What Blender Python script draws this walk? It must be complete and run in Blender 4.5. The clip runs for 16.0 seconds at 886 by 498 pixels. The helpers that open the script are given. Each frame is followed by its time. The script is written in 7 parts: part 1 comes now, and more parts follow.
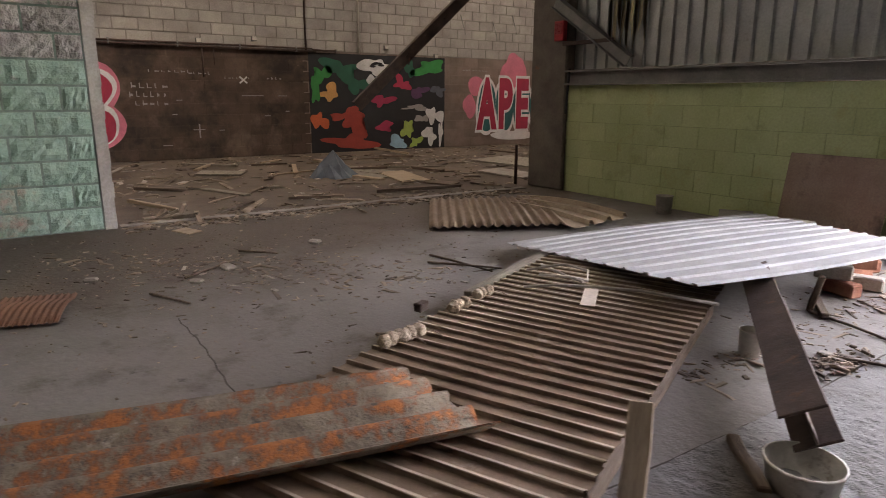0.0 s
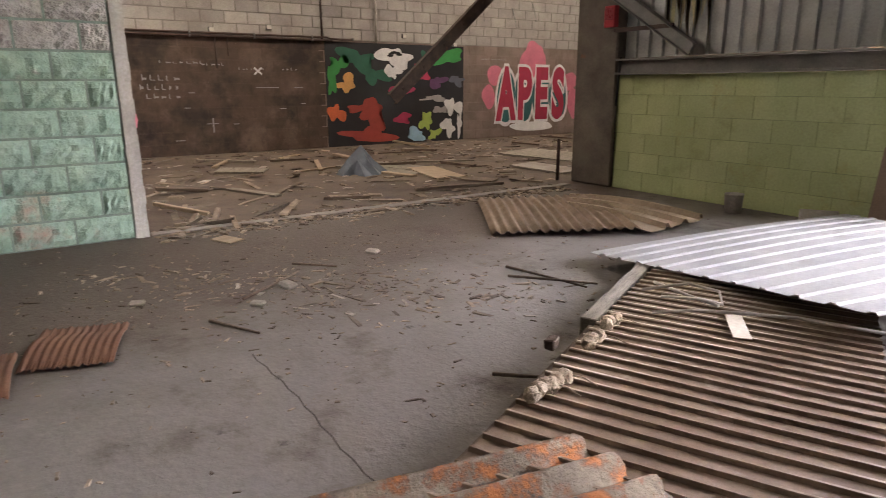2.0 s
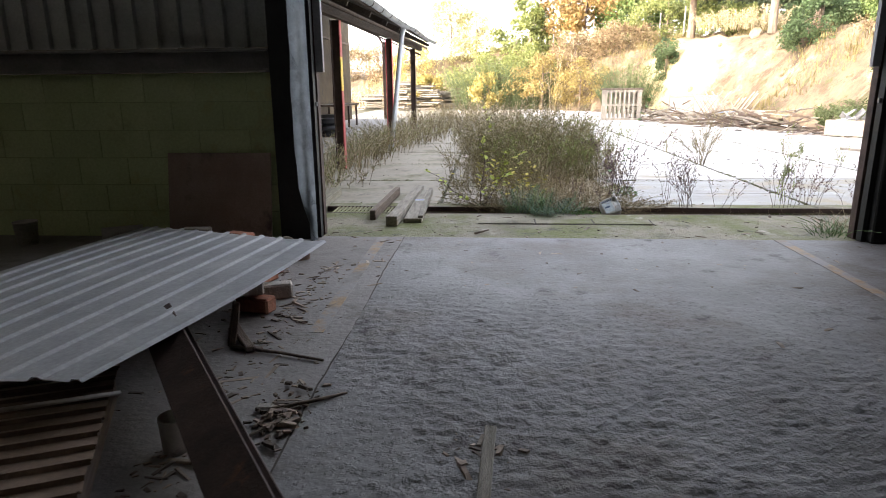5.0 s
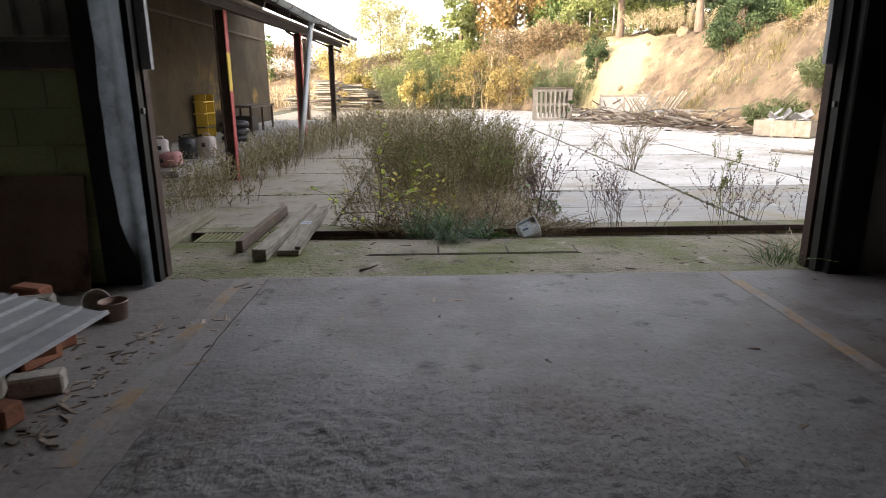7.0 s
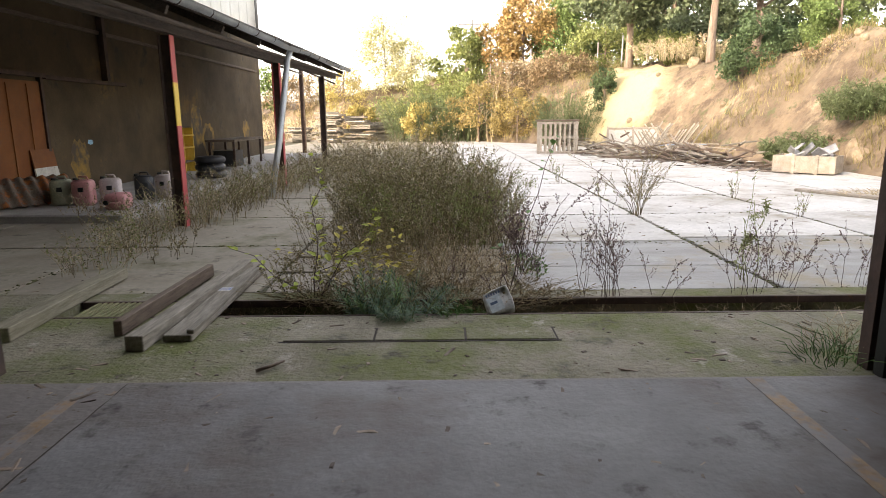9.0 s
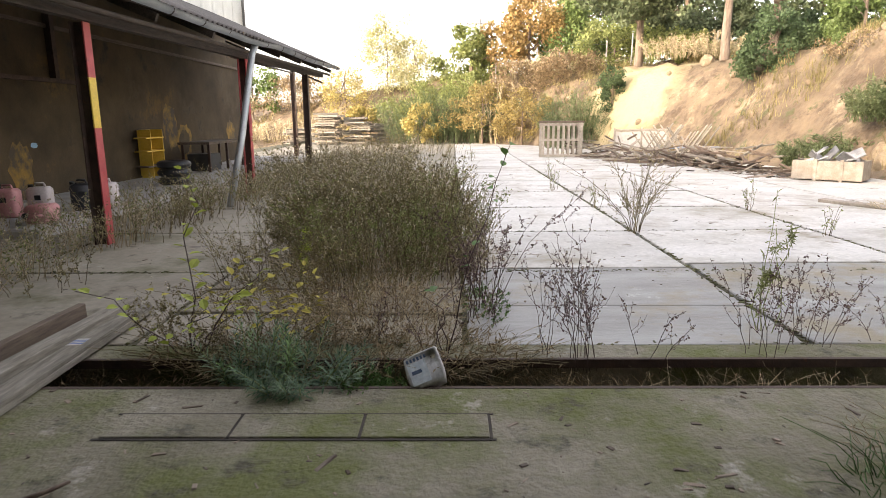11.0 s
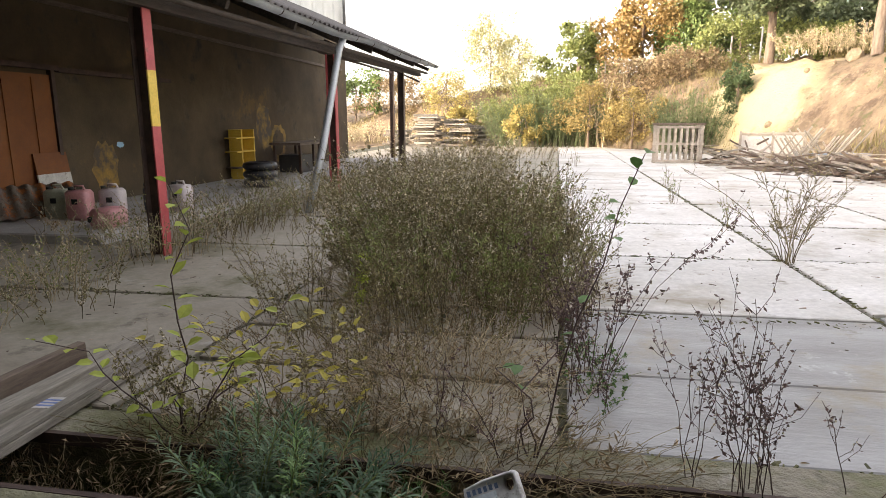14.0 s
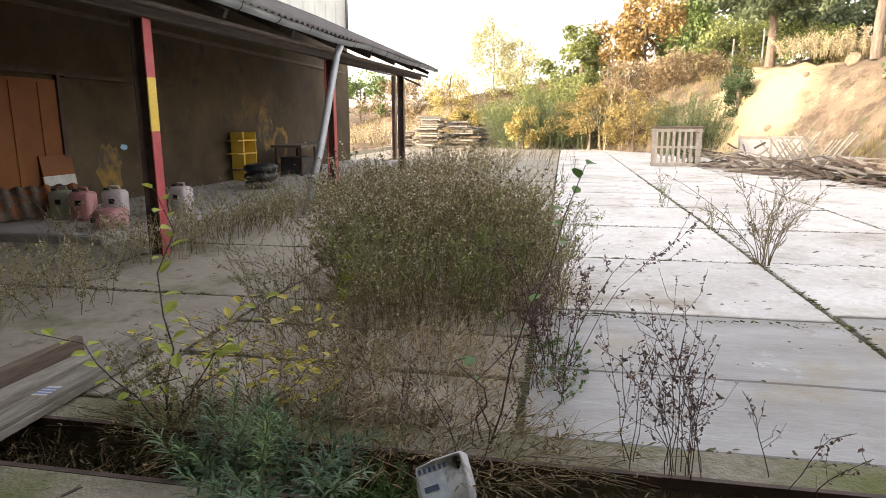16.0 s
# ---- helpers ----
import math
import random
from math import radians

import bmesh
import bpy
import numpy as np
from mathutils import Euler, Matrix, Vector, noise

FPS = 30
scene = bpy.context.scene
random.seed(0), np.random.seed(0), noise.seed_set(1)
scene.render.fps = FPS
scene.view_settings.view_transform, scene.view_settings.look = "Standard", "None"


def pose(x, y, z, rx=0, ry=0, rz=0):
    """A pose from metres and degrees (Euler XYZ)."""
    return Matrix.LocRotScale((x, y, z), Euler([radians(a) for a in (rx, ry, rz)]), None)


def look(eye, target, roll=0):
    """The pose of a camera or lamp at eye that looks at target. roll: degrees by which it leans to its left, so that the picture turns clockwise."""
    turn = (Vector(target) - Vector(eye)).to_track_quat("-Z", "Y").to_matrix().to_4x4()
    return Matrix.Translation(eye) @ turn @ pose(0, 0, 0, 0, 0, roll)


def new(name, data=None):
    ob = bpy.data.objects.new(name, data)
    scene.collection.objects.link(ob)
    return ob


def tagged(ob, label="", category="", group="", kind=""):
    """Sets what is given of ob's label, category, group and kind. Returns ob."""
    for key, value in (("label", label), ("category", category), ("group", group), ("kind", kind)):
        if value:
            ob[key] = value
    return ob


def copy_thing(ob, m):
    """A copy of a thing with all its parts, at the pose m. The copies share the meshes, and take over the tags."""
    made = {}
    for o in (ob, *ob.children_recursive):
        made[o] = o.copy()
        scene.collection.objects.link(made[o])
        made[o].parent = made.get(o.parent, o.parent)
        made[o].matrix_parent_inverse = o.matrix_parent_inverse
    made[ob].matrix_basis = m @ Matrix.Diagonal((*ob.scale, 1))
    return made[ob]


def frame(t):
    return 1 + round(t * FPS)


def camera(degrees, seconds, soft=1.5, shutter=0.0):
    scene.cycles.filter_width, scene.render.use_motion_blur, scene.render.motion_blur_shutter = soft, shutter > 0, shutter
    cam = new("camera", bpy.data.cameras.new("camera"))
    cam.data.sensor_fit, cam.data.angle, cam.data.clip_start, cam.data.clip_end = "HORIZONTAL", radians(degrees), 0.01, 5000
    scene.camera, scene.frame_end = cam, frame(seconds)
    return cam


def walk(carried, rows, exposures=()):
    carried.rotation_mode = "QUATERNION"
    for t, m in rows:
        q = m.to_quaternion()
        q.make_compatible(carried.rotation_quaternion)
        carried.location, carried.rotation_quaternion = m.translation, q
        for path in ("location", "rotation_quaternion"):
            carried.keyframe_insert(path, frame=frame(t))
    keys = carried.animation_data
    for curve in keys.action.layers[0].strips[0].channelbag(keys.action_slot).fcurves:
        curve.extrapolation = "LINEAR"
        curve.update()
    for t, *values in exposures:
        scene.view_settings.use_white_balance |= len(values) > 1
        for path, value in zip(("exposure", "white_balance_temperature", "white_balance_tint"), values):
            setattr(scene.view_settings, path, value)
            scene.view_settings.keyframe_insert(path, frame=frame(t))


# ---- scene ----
cam = camera(70.1, 16.0, soft=0.75, shutter=0.4)
METRES, EYE, TILT, LEAN, TURN = 8.28, 1.35, 0.0, 0.0, 56.0
ROWS = [
    (0.0, 0.0, 0.0, 0.0, 0.07, -13.53, -0.28),
    (0.5, -0.0377, 0.0083, -0.0006, 0.36, -13.97, -0.14),
    (1.0, -0.0695, 0.037, 0.0002, 0.59, -14.17, -0.08),
    (1.5, -0.0804, 0.0538, -0.0009, 0.79, -14.37, 0.07),
    (2.0, -0.0779, 0.0706, 0.0043, -0.44, -14.49, 0.13),
    (2.5, -0.0583, 0.0812, 0.0049, -8.91, -14.43, 0.49),
    (3.0, -0.0189, 0.0952, 0.004, -24.44, -14.57, 0.36),
    (3.5, 0.005, 0.1036, 0.0004, -35.23, -14.45, 0.44),
    (4.0, 0.0282, 0.1174, 0.0015, -45.94, -14.39, 0.37),
    (4.5, 0.0469, 0.1215, 0.0027, -51.03, -14.34, 0.48),
    (5.0, 0.0679, 0.119, 0.0039, -51.92, -14.41, 0.47),
    (7.5, 0.2639, 0.1743, 0.0074, -57.94, -14.58, 0.5),
    (8.0, 0.3055, 0.1833, 0.0106, -57.74, -14.34, 0.56),
    (8.5, 0.342, 0.1868, 0.0097, -56.59, -12.27, 0.54),
    (9.0, 0.3859, 0.1971, 0.009, -56.26, -11.86, 0.5),
    (11.5, 0.5937, 0.24, 0.0079, -54.67, -11.74, 0.39),
    (12.0, 0.6317, 0.2599, 0.0086, -54.31, -11.83, 0.28),
    (12.5, 0.662, 0.2746, 0.0067, -53.7, -11.75, 0.33),
    (13.0, 0.6808, 0.2879, 0.0063, -50.18, -11.62, 0.18),
    (13.5, 0.68, 0.3067, 0.0028, -46.7, -11.56, 0.09),
    (14.0, 0.683, 0.3111, 0.0032, -45.93, -11.49, 0.25),
    (14.5, 0.6896, 0.2986, 0.0055, -45.78, -11.39, 0.43),
    (15.0, 0.6979, 0.2803, 0.0063, -45.6, -11.36, 0.4),
    (15.5, 0.6967, 0.2741, 0.0064, -45.46, -11.39, 0.28),
    (16.0, 0.6796, 0.2747, 0.0093, -45.35, -11.39, 0.08),
]
EXPOSURES = [(0.0, 5.65, 7500, 23), (0.5, 6.0, 7500, 23), (1.0, 6.1, 7500, 23), (2.0, 6.3, 7500, 23), (2.5, 6.25, 7400, 20), (3.0, 5.9, 6900, 16), (3.5, 5.1, 6500, 12), (4.0, 4.5, 6500, 13), (4.5, 4.05, 6600, 14), (5.0, 3.45, 6800, 14), (7.5, 2.7, 7200, 15), (8.5, 2.65, 7300, 15), (9.0, 2.65, 7300, 15), (11.5, 2.6, 7300, 16), (16.0, 2.65, 7300, 16)]
walk(cam, [(t, pose(0, 0, EYE, TILT, LEAN, TURN) @ pose(METRES * x, METRES * y, METRES * z, 90 + pitch, roll, yaw)) for t, x, y, z, yaw, pitch, roll in ROWS], EXPOSURES)

# ---- world and sun ----
SUN_EL, SUN_AZ = 20.0, 234.0  # degrees above the horizon; compass angle from +y, clockwise
world = bpy.data.worlds.new("sky")
scene.world = world
world.use_nodes = True
wn = world.node_tree.nodes
sky = wn.new("ShaderNodeTexSky")
sky.sky_type, sky.sun_disc = "NISHITA", False
sky.sun_elevation, sky.sun_rotation = radians(SUN_EL), radians(SUN_AZ)
sky.air_density, sky.dust_density, sky.ozone_density = 1.0, 2.0, 1.0
wn["Background"].inputs[1].default_value = 0.15
haze = wn.new("ShaderNodeHueSaturation")  # thin white cloud greys the blue
haze.inputs["Saturation"].default_value = 0.42
world.node_tree.links.new(sky.outputs[0], haze.inputs["Color"])
world.node_tree.links.new(haze.outputs[0], wn["Background"].inputs[0])
sun = new("sun", bpy.data.lights.new("sun", "SUN"))
sun.data.energy, sun.data.angle, sun.data.color = 0.6, radians(0.6), (1.0, 0.87, 0.66)
sa, se = radians(SUN_AZ), radians(SUN_EL)
sun_dir = Vector((math.sin(sa) * math.cos(se), math.cos(sa) * math.cos(se), math.sin(se)))
sun.matrix_world = look(sun_dir * 60, (0, 0, 0))

# daylight through the roof lights, one lamp in each opening
ROOF_LIGHTS = [(-11.6, 0.5, 1.6, 9.0), (-11.6, 11.5, 1.6, 9.0), (-3.8, -1.2, 1.2, 5.0)]
for x, y, w, d in ROOF_LIGHTS:
    lamp = new("roof_light_lamp", bpy.data.lights.new("roof_light_lamp", "AREA"))
    lamp.data.shape, lamp.data.size, lamp.data.size_y, lamp.data.energy, lamp.data.color = "RECTANGLE", w, d, (0.21 if x < -8 else 0.03) * w * d, (1.0, 0.93, 0.84)
    lamp.matrix_world = pose(x, y, 6.45)


# ---- materials ----
def ramp(nt, fac, stops):
    n = nt.nodes.new("ShaderNodeValToRGB")
    e = n.color_ramp.elements
    while len(e) < len(stops):
        e.new(0.5)
    for el, (p, c) in zip(e, stops):
        el.position, el.color = p, (*c, 1) if len(c) == 3 else c
    nt.links.new(fac, n.inputs[0])
    return n.outputs[0]


def mixed(nt, fac, a, b, how="MIX"):
    n = nt.nodes.new("ShaderNodeMix")
    n.data_type, n.blend_type = "RGBA", how
    for sock, v in ((n.inputs[0], fac), (n.inputs[6], a), (n.inputs[7], b)):
        if isinstance(v, (int, float)):
            sock.default_value = v
        elif isinstance(v, tuple):
            sock.default_value = (*v, 1)
        else:
            nt.links.new(v, sock)
    return n.outputs[2]


def noise_of(nt, vec, scale, detail=4.0, rough=0.6, stretch=None):
    n = nt.nodes.new("ShaderNodeTexNoise")
    n.inputs["Scale"].default_value, n.inputs["Detail"].default_value, n.inputs["Roughness"].default_value = scale, detail, rough
    if stretch:
        m = nt.nodes.new("ShaderNodeMapping")
        m.inputs["Scale"].default_value = stretch
        nt.links.new(vec, m.inputs[0])
        vec = m.outputs[0]
    nt.links.new(vec, n.inputs["Vector"])
    return n.outputs[0]


MATS = {}


def mat(name, c1, c2, scale=3.0, rough=0.8, metal=0.0, bump=0.3, bscale=40.0, stains=(), vary=0.0, island=0.0, world_space=False, stretch=None, bdist=0.01, through_light=0.0, spec=0.5):
    """Two colours by a broad noise, a fine grain, stains (colour, scale, from, to), a relief, and a shift of lightness per object or piece."""
    m = bpy.data.materials.new(name)
    MATS[name] = m
    m.use_nodes = True
    nt = m.node_tree
    b = nt.nodes["Principled BSDF"]
    if world_space:
        vec = nt.nodes.new("ShaderNodeNewGeometry").outputs["Position"]
    else:
        vec = nt.nodes.new("ShaderNodeTexCoord").outputs["Object"]
    broad = noise_of(nt, vec, scale, 5, 0.65, stretch)
    col = ramp(nt, broad, [(0.32, c1), (0.68, c2)])
    fine = noise_of(nt, vec, bscale, 3, 0.7, stretch)
    col = mixed(nt, 0.55, col, ramp(nt, fine, [(0.25, (0.62, 0.62, 0.62)), (0.75, (1.25, 1.25, 1.25))]), "MULTIPLY")
    for c, s, lo, hi in stains:
        f = ramp(nt, noise_of(nt, vec, s, 6, 0.7), [(lo, (0, 0, 0)), (hi, (1, 1, 1))])
        col = mixed(nt, f, col, c)
    if vary:
        r = nt.nodes.new("ShaderNodeObjectInfo").outputs["Random"]
        col = mixed(nt, 1.0, col, ramp(nt, r, [(0, (1 - vary,) * 3), (1, (1 + vary,) * 3)]), "MULTIPLY")
    if island:
        r = nt.nodes.new("ShaderNodeNewGeometry").outputs["Random Per Island"]
        col = mixed(nt, 1.0, col, ramp(nt, r, [(0, (1 - island,) * 3), (1, (1 + island,) * 3)]), "MULTIPLY")
    nt.links.new(col, b.inputs["Base Color"])
    rr = ramp(nt, fine, [(0.2, (max(rough - 0.12, 0.03),) * 3), (0.8, (min(rough + 0.12, 1),) * 3)])
    nt.links.new(rr, b.inputs["Roughness"])
    b.inputs["Metallic"].default_value = metal
    b.inputs["Specular IOR Level"].default_value = spec
    if bump:
        bn = nt.nodes.new("ShaderNodeBump")
        bn.inputs["Strength"].default_value, bn.inputs["Distance"].default_value = bump, bdist
        nt.links.new(fine, bn.inputs["Height"])
        nt.links.new(bn.outputs[0], b.inputs["Normal"])
    if through_light:
        t = nt.nodes.new("ShaderNodeBsdfTranslucent")
        nt.links.new(col, t.inputs[0])
        mx = nt.nodes.new("ShaderNodeMixShader")
        mx.inputs[0].default_value = through_light
        nt.links.new(b.outputs[0], mx.inputs[1])
        nt.links.new(t.outputs[0], mx.inputs[2])
        nt.links.new(mx.outputs[0], nt.nodes["Material Output"].inputs[0])
    return m


CONCRETE_IN = mat("worn_concrete_floor", (0.155, 0.134, 0.12), (0.255, 0.238, 0.227), 0.7, 0.66, bump=0.6, bscale=24, world_space=True,
                  spec=0.35, stains=(((0.12, 0.093, 0.075), 0.35, 0.50, 0.72), ((0.08, 0.06, 0.048), 1.4, 0.54, 0.70), ((0.05, 0.04, 0.034), 4.5, 0.63, 0.72)))


def dirt_drift(m, x0, x1, slope, c):
    """Trodden brown dirt that thins out across the floor, with an uneven, crusted edge."""
    nt = m.node_tree
    b = nt.nodes["Principled BSDF"]
    pos = nt.nodes.new("ShaderNodeNewGeometry").outputs["Position"]
    dot = nt.nodes.new("ShaderNodeVectorMath")
    dot.operation = "DOT_PRODUCT"
    dot.inputs[1].default_value = (1.0, slope, 0.0)
    nt.links.new(pos, dot.inputs[0])
    ad = nt.nodes.new("ShaderNodeMath")
    ad.operation = "MULTIPLY_ADD"
    ad.inputs[1].default_value = 3.2
    nt.links.new(noise_of(nt, pos, 0.9, 7, 0.68), ad.inputs[0])
    nt.links.new(dot.outputs["Value"], ad.inputs[2])
    mr = nt.nodes.new("ShaderNodeMapRange")
    mr.inputs[1].default_value, mr.inputs[2].default_value, mr.inputs[4].default_value = x1 + 1.6, x0 + 1.6, 0.8
    nt.links.new(ad.outputs[0], mr.inputs[0])
    old = b.inputs["Base Color"].links[0].from_socket
    nt.links.new(mixed(nt, mr.outputs[0], old, c), b.inputs["Base Color"])


dirt_drift(CONCRETE_IN, -4.9, -3.6, 0.25, (0.072, 0.047, 0.033))
SCREED_LOOK = dict(c1=(0.122, 0.114, 0.11), c2=(0.226, 0.22, 0.218), scale=0.9, world_space=True, stains=(((0.10, 0.075, 0.06), 0.6, 0.48, 0.66), ((0.05, 0.043, 0.038), 3.0, 0.58, 0.68)))
SCREED = mat("worn_dark_screed", rough=0.62, spec=0.37, bump=0.6, bscale=24, bdist=0.01, **SCREED_LOOK)
SCRAPED = mat("scraped_dark_screed", rough=0.68, spec=0.34, bump=1.0, bscale=22, bdist=0.02, **SCREED_LOOK)
CONCRETE_YARD = mat("yard_concrete", (0.48, 0.46, 0.42), (0.63, 0.61, 0.58), 0.8, 0.75, bump=0.3, bscale=18, world_space=True, vary=0.06,
                    stains=(((0.27, 0.23, 0.165), 0.5, 0.51, 0.68), ((0.20, 0.17, 0.12), 2.2, 0.59, 0.70)))
# darker, greyer and smoother than CONCRETE_YARD, with pale and brown streaks
GREY_SLAB = mat("streaked_grey_concrete", (0.21, 0.20, 0.185), (0.34, 0.335, 0.325), 1.0, 0.5, bump=0.3, bscale=18, world_space=True, vary=0.06, stretch=(0.7, 3.2, 1),
                stains=(((0.25, 0.205, 0.13), 0.7, 0.50, 0.62), ((0.55, 0.55, 0.54), 1.3, 0.62, 0.68), ((0.16, 0.14, 0.10), 2.6, 0.60, 0.70)))
MOSS_CONCRETE = mat("mossy_concrete", (0.15, 0.135, 0.085), (0.28, 0.25, 0.19), 1.2, 0.85, bdist=0.02, bump=0.9, bscale=25, world_space=True,
                    stains=(((0.115, 0.125, 0.035), 1.1, 0.42, 0.60), ((0.38, 0.35, 0.30), 2.6, 0.60, 0.71), ((0.06, 0.055, 0.035), 3.0, 0.56, 0.68)))
DIRT_FLOOR = mat("dirt_covered_floor", (0.072, 0.049, 0.036), (0.15, 0.108, 0.08), 0.9, 0.85, bump=0.6, bscale=18, world_space=True, stains=(((0.24, 0.20, 0.17), 0.8, 0.60, 0.75), ((0.05, 0.036, 0.03), 2.5, 0.60, 0.72)))
OLD_SLAB = mat("dirty_yard_concrete", (0.24, 0.205, 0.155), (0.385, 0.345, 0.28), 0.9, 0.8, bump=0.35, bscale=18, world_space=True, vary=0.08, stains=(((0.13, 0.12, 0.065), 0.9, 0.50, 0.66), ((0.42, 0.39, 0.34), 1.6, 0.62, 0.72), ((0.085, 0.07, 0.05), 2.4, 0.58, 0.70)))
GREY_BLOCK = mat("grey_concrete_block", (0.30, 0.27, 0.25), (0.42, 0.39, 0.36), 2.0, 0.9, bump=0.6, bscale=45, vary=0.13, world_space=True)
SOOT_BLOCK = mat("sooty_concrete_block", (0.07, 0.045, 0.033), (0.15, 0.10, 0.075), 1.3, 0.85, bump=0.5, bscale=45, vary=0.15, world_space=True, stains=(((0.20, 0.14, 0.105), 1.1, 0.52, 0.72), ((0.04, 0.028, 0.022), 0.5, 0.48, 0.62), ((0.30, 0.24, 0.20), 6, 0.68, 0.76)))
BROWN_BLOCK = mat("brown_stained_block", (0.17, 0.12, 0.10), (0.27, 0.21, 0.18), 1.6, 0.88, bump=0.5, bscale=45, vary=0.12, world_space=True)
MORTAR = mat("mortar", (0.20, 0.175, 0.155), (0.29, 0.26, 0.235), 3, 0.95, bump=0.5, bscale=60, world_space=True)
GREEN_BLOCK = mat("green_painted_block", (0.36, 0.42, 0.20), (0.48, 0.54, 0.29), 0.9, 0.7, bump=0.35, bscale=40, vary=0.09, world_space=True,
                  stains=(((0.33, 0.22, 0.07), 0.8, 0.54, 0.72), ((0.20, 0.19, 0.10), 1.1, 0.58, 0.80), ((0.12, 0.105, 0.07), 3.4, 0.66, 0.78)))
PIER_GREEN = mat("pale_green_split_block", (0.19, 0.30, 0.245), (0.28, 0.40, 0.335), 5, 0.85, bdist=0.03, bump=0.7, bscale=18, vary=0.05, world_space=True, stains=(((0.33, 0.22, 0.18), 1.3, 0.58, 0.72), ((0.36, 0.36, 0.345), 2.4, 0.62, 0.74)))
PIER_WHITE = mat("white_split_block", (0.26, 0.245, 0.235), (0.36, 0.345, 0.335), 5, 0.85, bdist=0.05, bump=1.0, bscale=16, vary=0.05, world_space=True)
PLASTER = mat("grey_plaster", (0.30, 0.28, 0.26), (0.44, 0.42, 0.39), 2, 0.9, bump=0.4, bscale=40, world_space=True, stains=(((0.12, 0.09, 0.07), 1.2, 0.6, 0.78),))
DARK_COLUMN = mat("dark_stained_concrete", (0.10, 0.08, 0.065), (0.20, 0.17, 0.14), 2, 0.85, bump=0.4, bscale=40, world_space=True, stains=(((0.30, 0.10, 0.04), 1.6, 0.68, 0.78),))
STEEL_GREY = mat("grey_painted_steel", (0.16, 0.16, 0.155), (0.26, 0.25, 0.24), 3, 0.55, 0.4, bump=0.15, bscale=50, stains=(((0.16, 0.08, 0.04), 4, 0.62, 0.75),))
STEEL_DARK = mat("dark_rusty_steel", (0.05, 0.032, 0.026), (0.11, 0.07, 0.055), 5, 0.75, 0.2, bump=0.3, bscale=60, stains=(((0.18, 0.08, 0.04), 6, 0.62, 0.75),))
BLACK_STEEL = mat("black_steel", (0.012, 0.012, 0.012), (0.03, 0.03, 0.028), 5, 0.6, 0.2, bump=0.2, bscale=60)
ZINC_CLAD = mat("weathered_zinc_cladding", (0.34, 0.35, 0.35), (0.50, 0.51, 0.50), 1.5, 0.5, 0.5, bump=0.1, bscale=40, stains=(((0.2, 0.18, 0.15), 2.0, 0.6, 0.8),))
WHITE_SHEET = mat("white_coated_sheet", (0.30, 0.305, 0.31), (0.44, 0.44, 0.44), 2, 0.62, 0.0, spec=0.25, bump=0.05, bscale=40, stains=(((0.22, 0.20, 0.18), 1.8, 0.58, 0.80), ((0.5, 0.49, 0.47), 1.5, 0.6, 0.85),))
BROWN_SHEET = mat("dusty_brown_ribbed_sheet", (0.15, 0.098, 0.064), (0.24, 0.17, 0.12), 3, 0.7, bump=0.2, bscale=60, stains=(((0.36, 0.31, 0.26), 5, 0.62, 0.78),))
def dusty_lit_crests(m, z0, z1, c):
    """Dusty ridges with the light they catch painted in: the colour c where the sheet's own profile stands highest."""
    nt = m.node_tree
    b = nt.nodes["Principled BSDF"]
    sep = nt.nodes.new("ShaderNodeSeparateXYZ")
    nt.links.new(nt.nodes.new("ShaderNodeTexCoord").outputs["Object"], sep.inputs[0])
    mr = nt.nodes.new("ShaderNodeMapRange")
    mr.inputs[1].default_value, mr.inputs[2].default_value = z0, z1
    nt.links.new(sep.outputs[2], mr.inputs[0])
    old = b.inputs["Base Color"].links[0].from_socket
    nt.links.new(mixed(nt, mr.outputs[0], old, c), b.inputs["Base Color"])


dusty_lit_crests(BROWN_SHEET, 0.0130, 0.0170, (0.52, 0.44, 0.35))
FIBRE = mat("fibre_cement", (0.11, 0.085, 0.062), (0.235, 0.19, 0.145), 9, 0.92, bump=0.8, bscale=60, stains=(((0.34, 0.30, 0.26), 12, 0.60, 0.72), ((0.17, 0.075, 0.038), 6.5, 0.47, 0.54), ((0.34, 0.115, 0.03), 6.5, 0.53, 0.60), ((0.16, 0.085, 0.05), 5.5, 0.62, 0.67), ((0.07, 0.06, 0.05), 22, 0.58, 0.66)))
TAN_SHEET = mat("tan_corrugated_sheet", (0.17, 0.115, 0.075), (0.28, 0.20, 0.14), 4, 0.8, bump=0.3, bscale=50)
RUST_SHEET = mat("red_brown_corrugated_card", (0.13, 0.058, 0.034), (0.20, 0.095, 0.055), 4, 0.85, bump=0.3, bscale=50)
WOOD_GREY = mat("weathered_grey_wood", (0.15, 0.13, 0.10), (0.33, 0.295, 0.245), 6, 0.85, bump=0.4, bscale=50, stretch=(6, 0.7, 6), vary=0.12)
WOOD_DARK = mat("dark_damp_wood", (0.09, 0.06, 0.045), (0.19, 0.14, 0.10), 6, 0.8, bump=0.4, bscale=50, stretch=(6, 0.7, 6), vary=0.12)
WOOD_PALE = mat("pale_broken_wood", (0.30, 0.22, 0.15), (0.45, 0.35, 0.25), 6, 0.8, bump=0.3, bscale=50, stretch=(6, 0.7, 6), vary=0.12)
RED_PAINT = mat("faded_red_paint", (0.38, 0.05, 0.06), (0.52, 0.10, 0.10), 4, 0.5, bump=0.1, stains=(((0.12, 0.06, 0.05), 8, 0.62, 0.72),))
YELLOW_PAINT = mat("yellow_paint", (0.62, 0.40, 0.05), (0.75, 0.52, 0.10), 4, 0.6, bump=0.1)
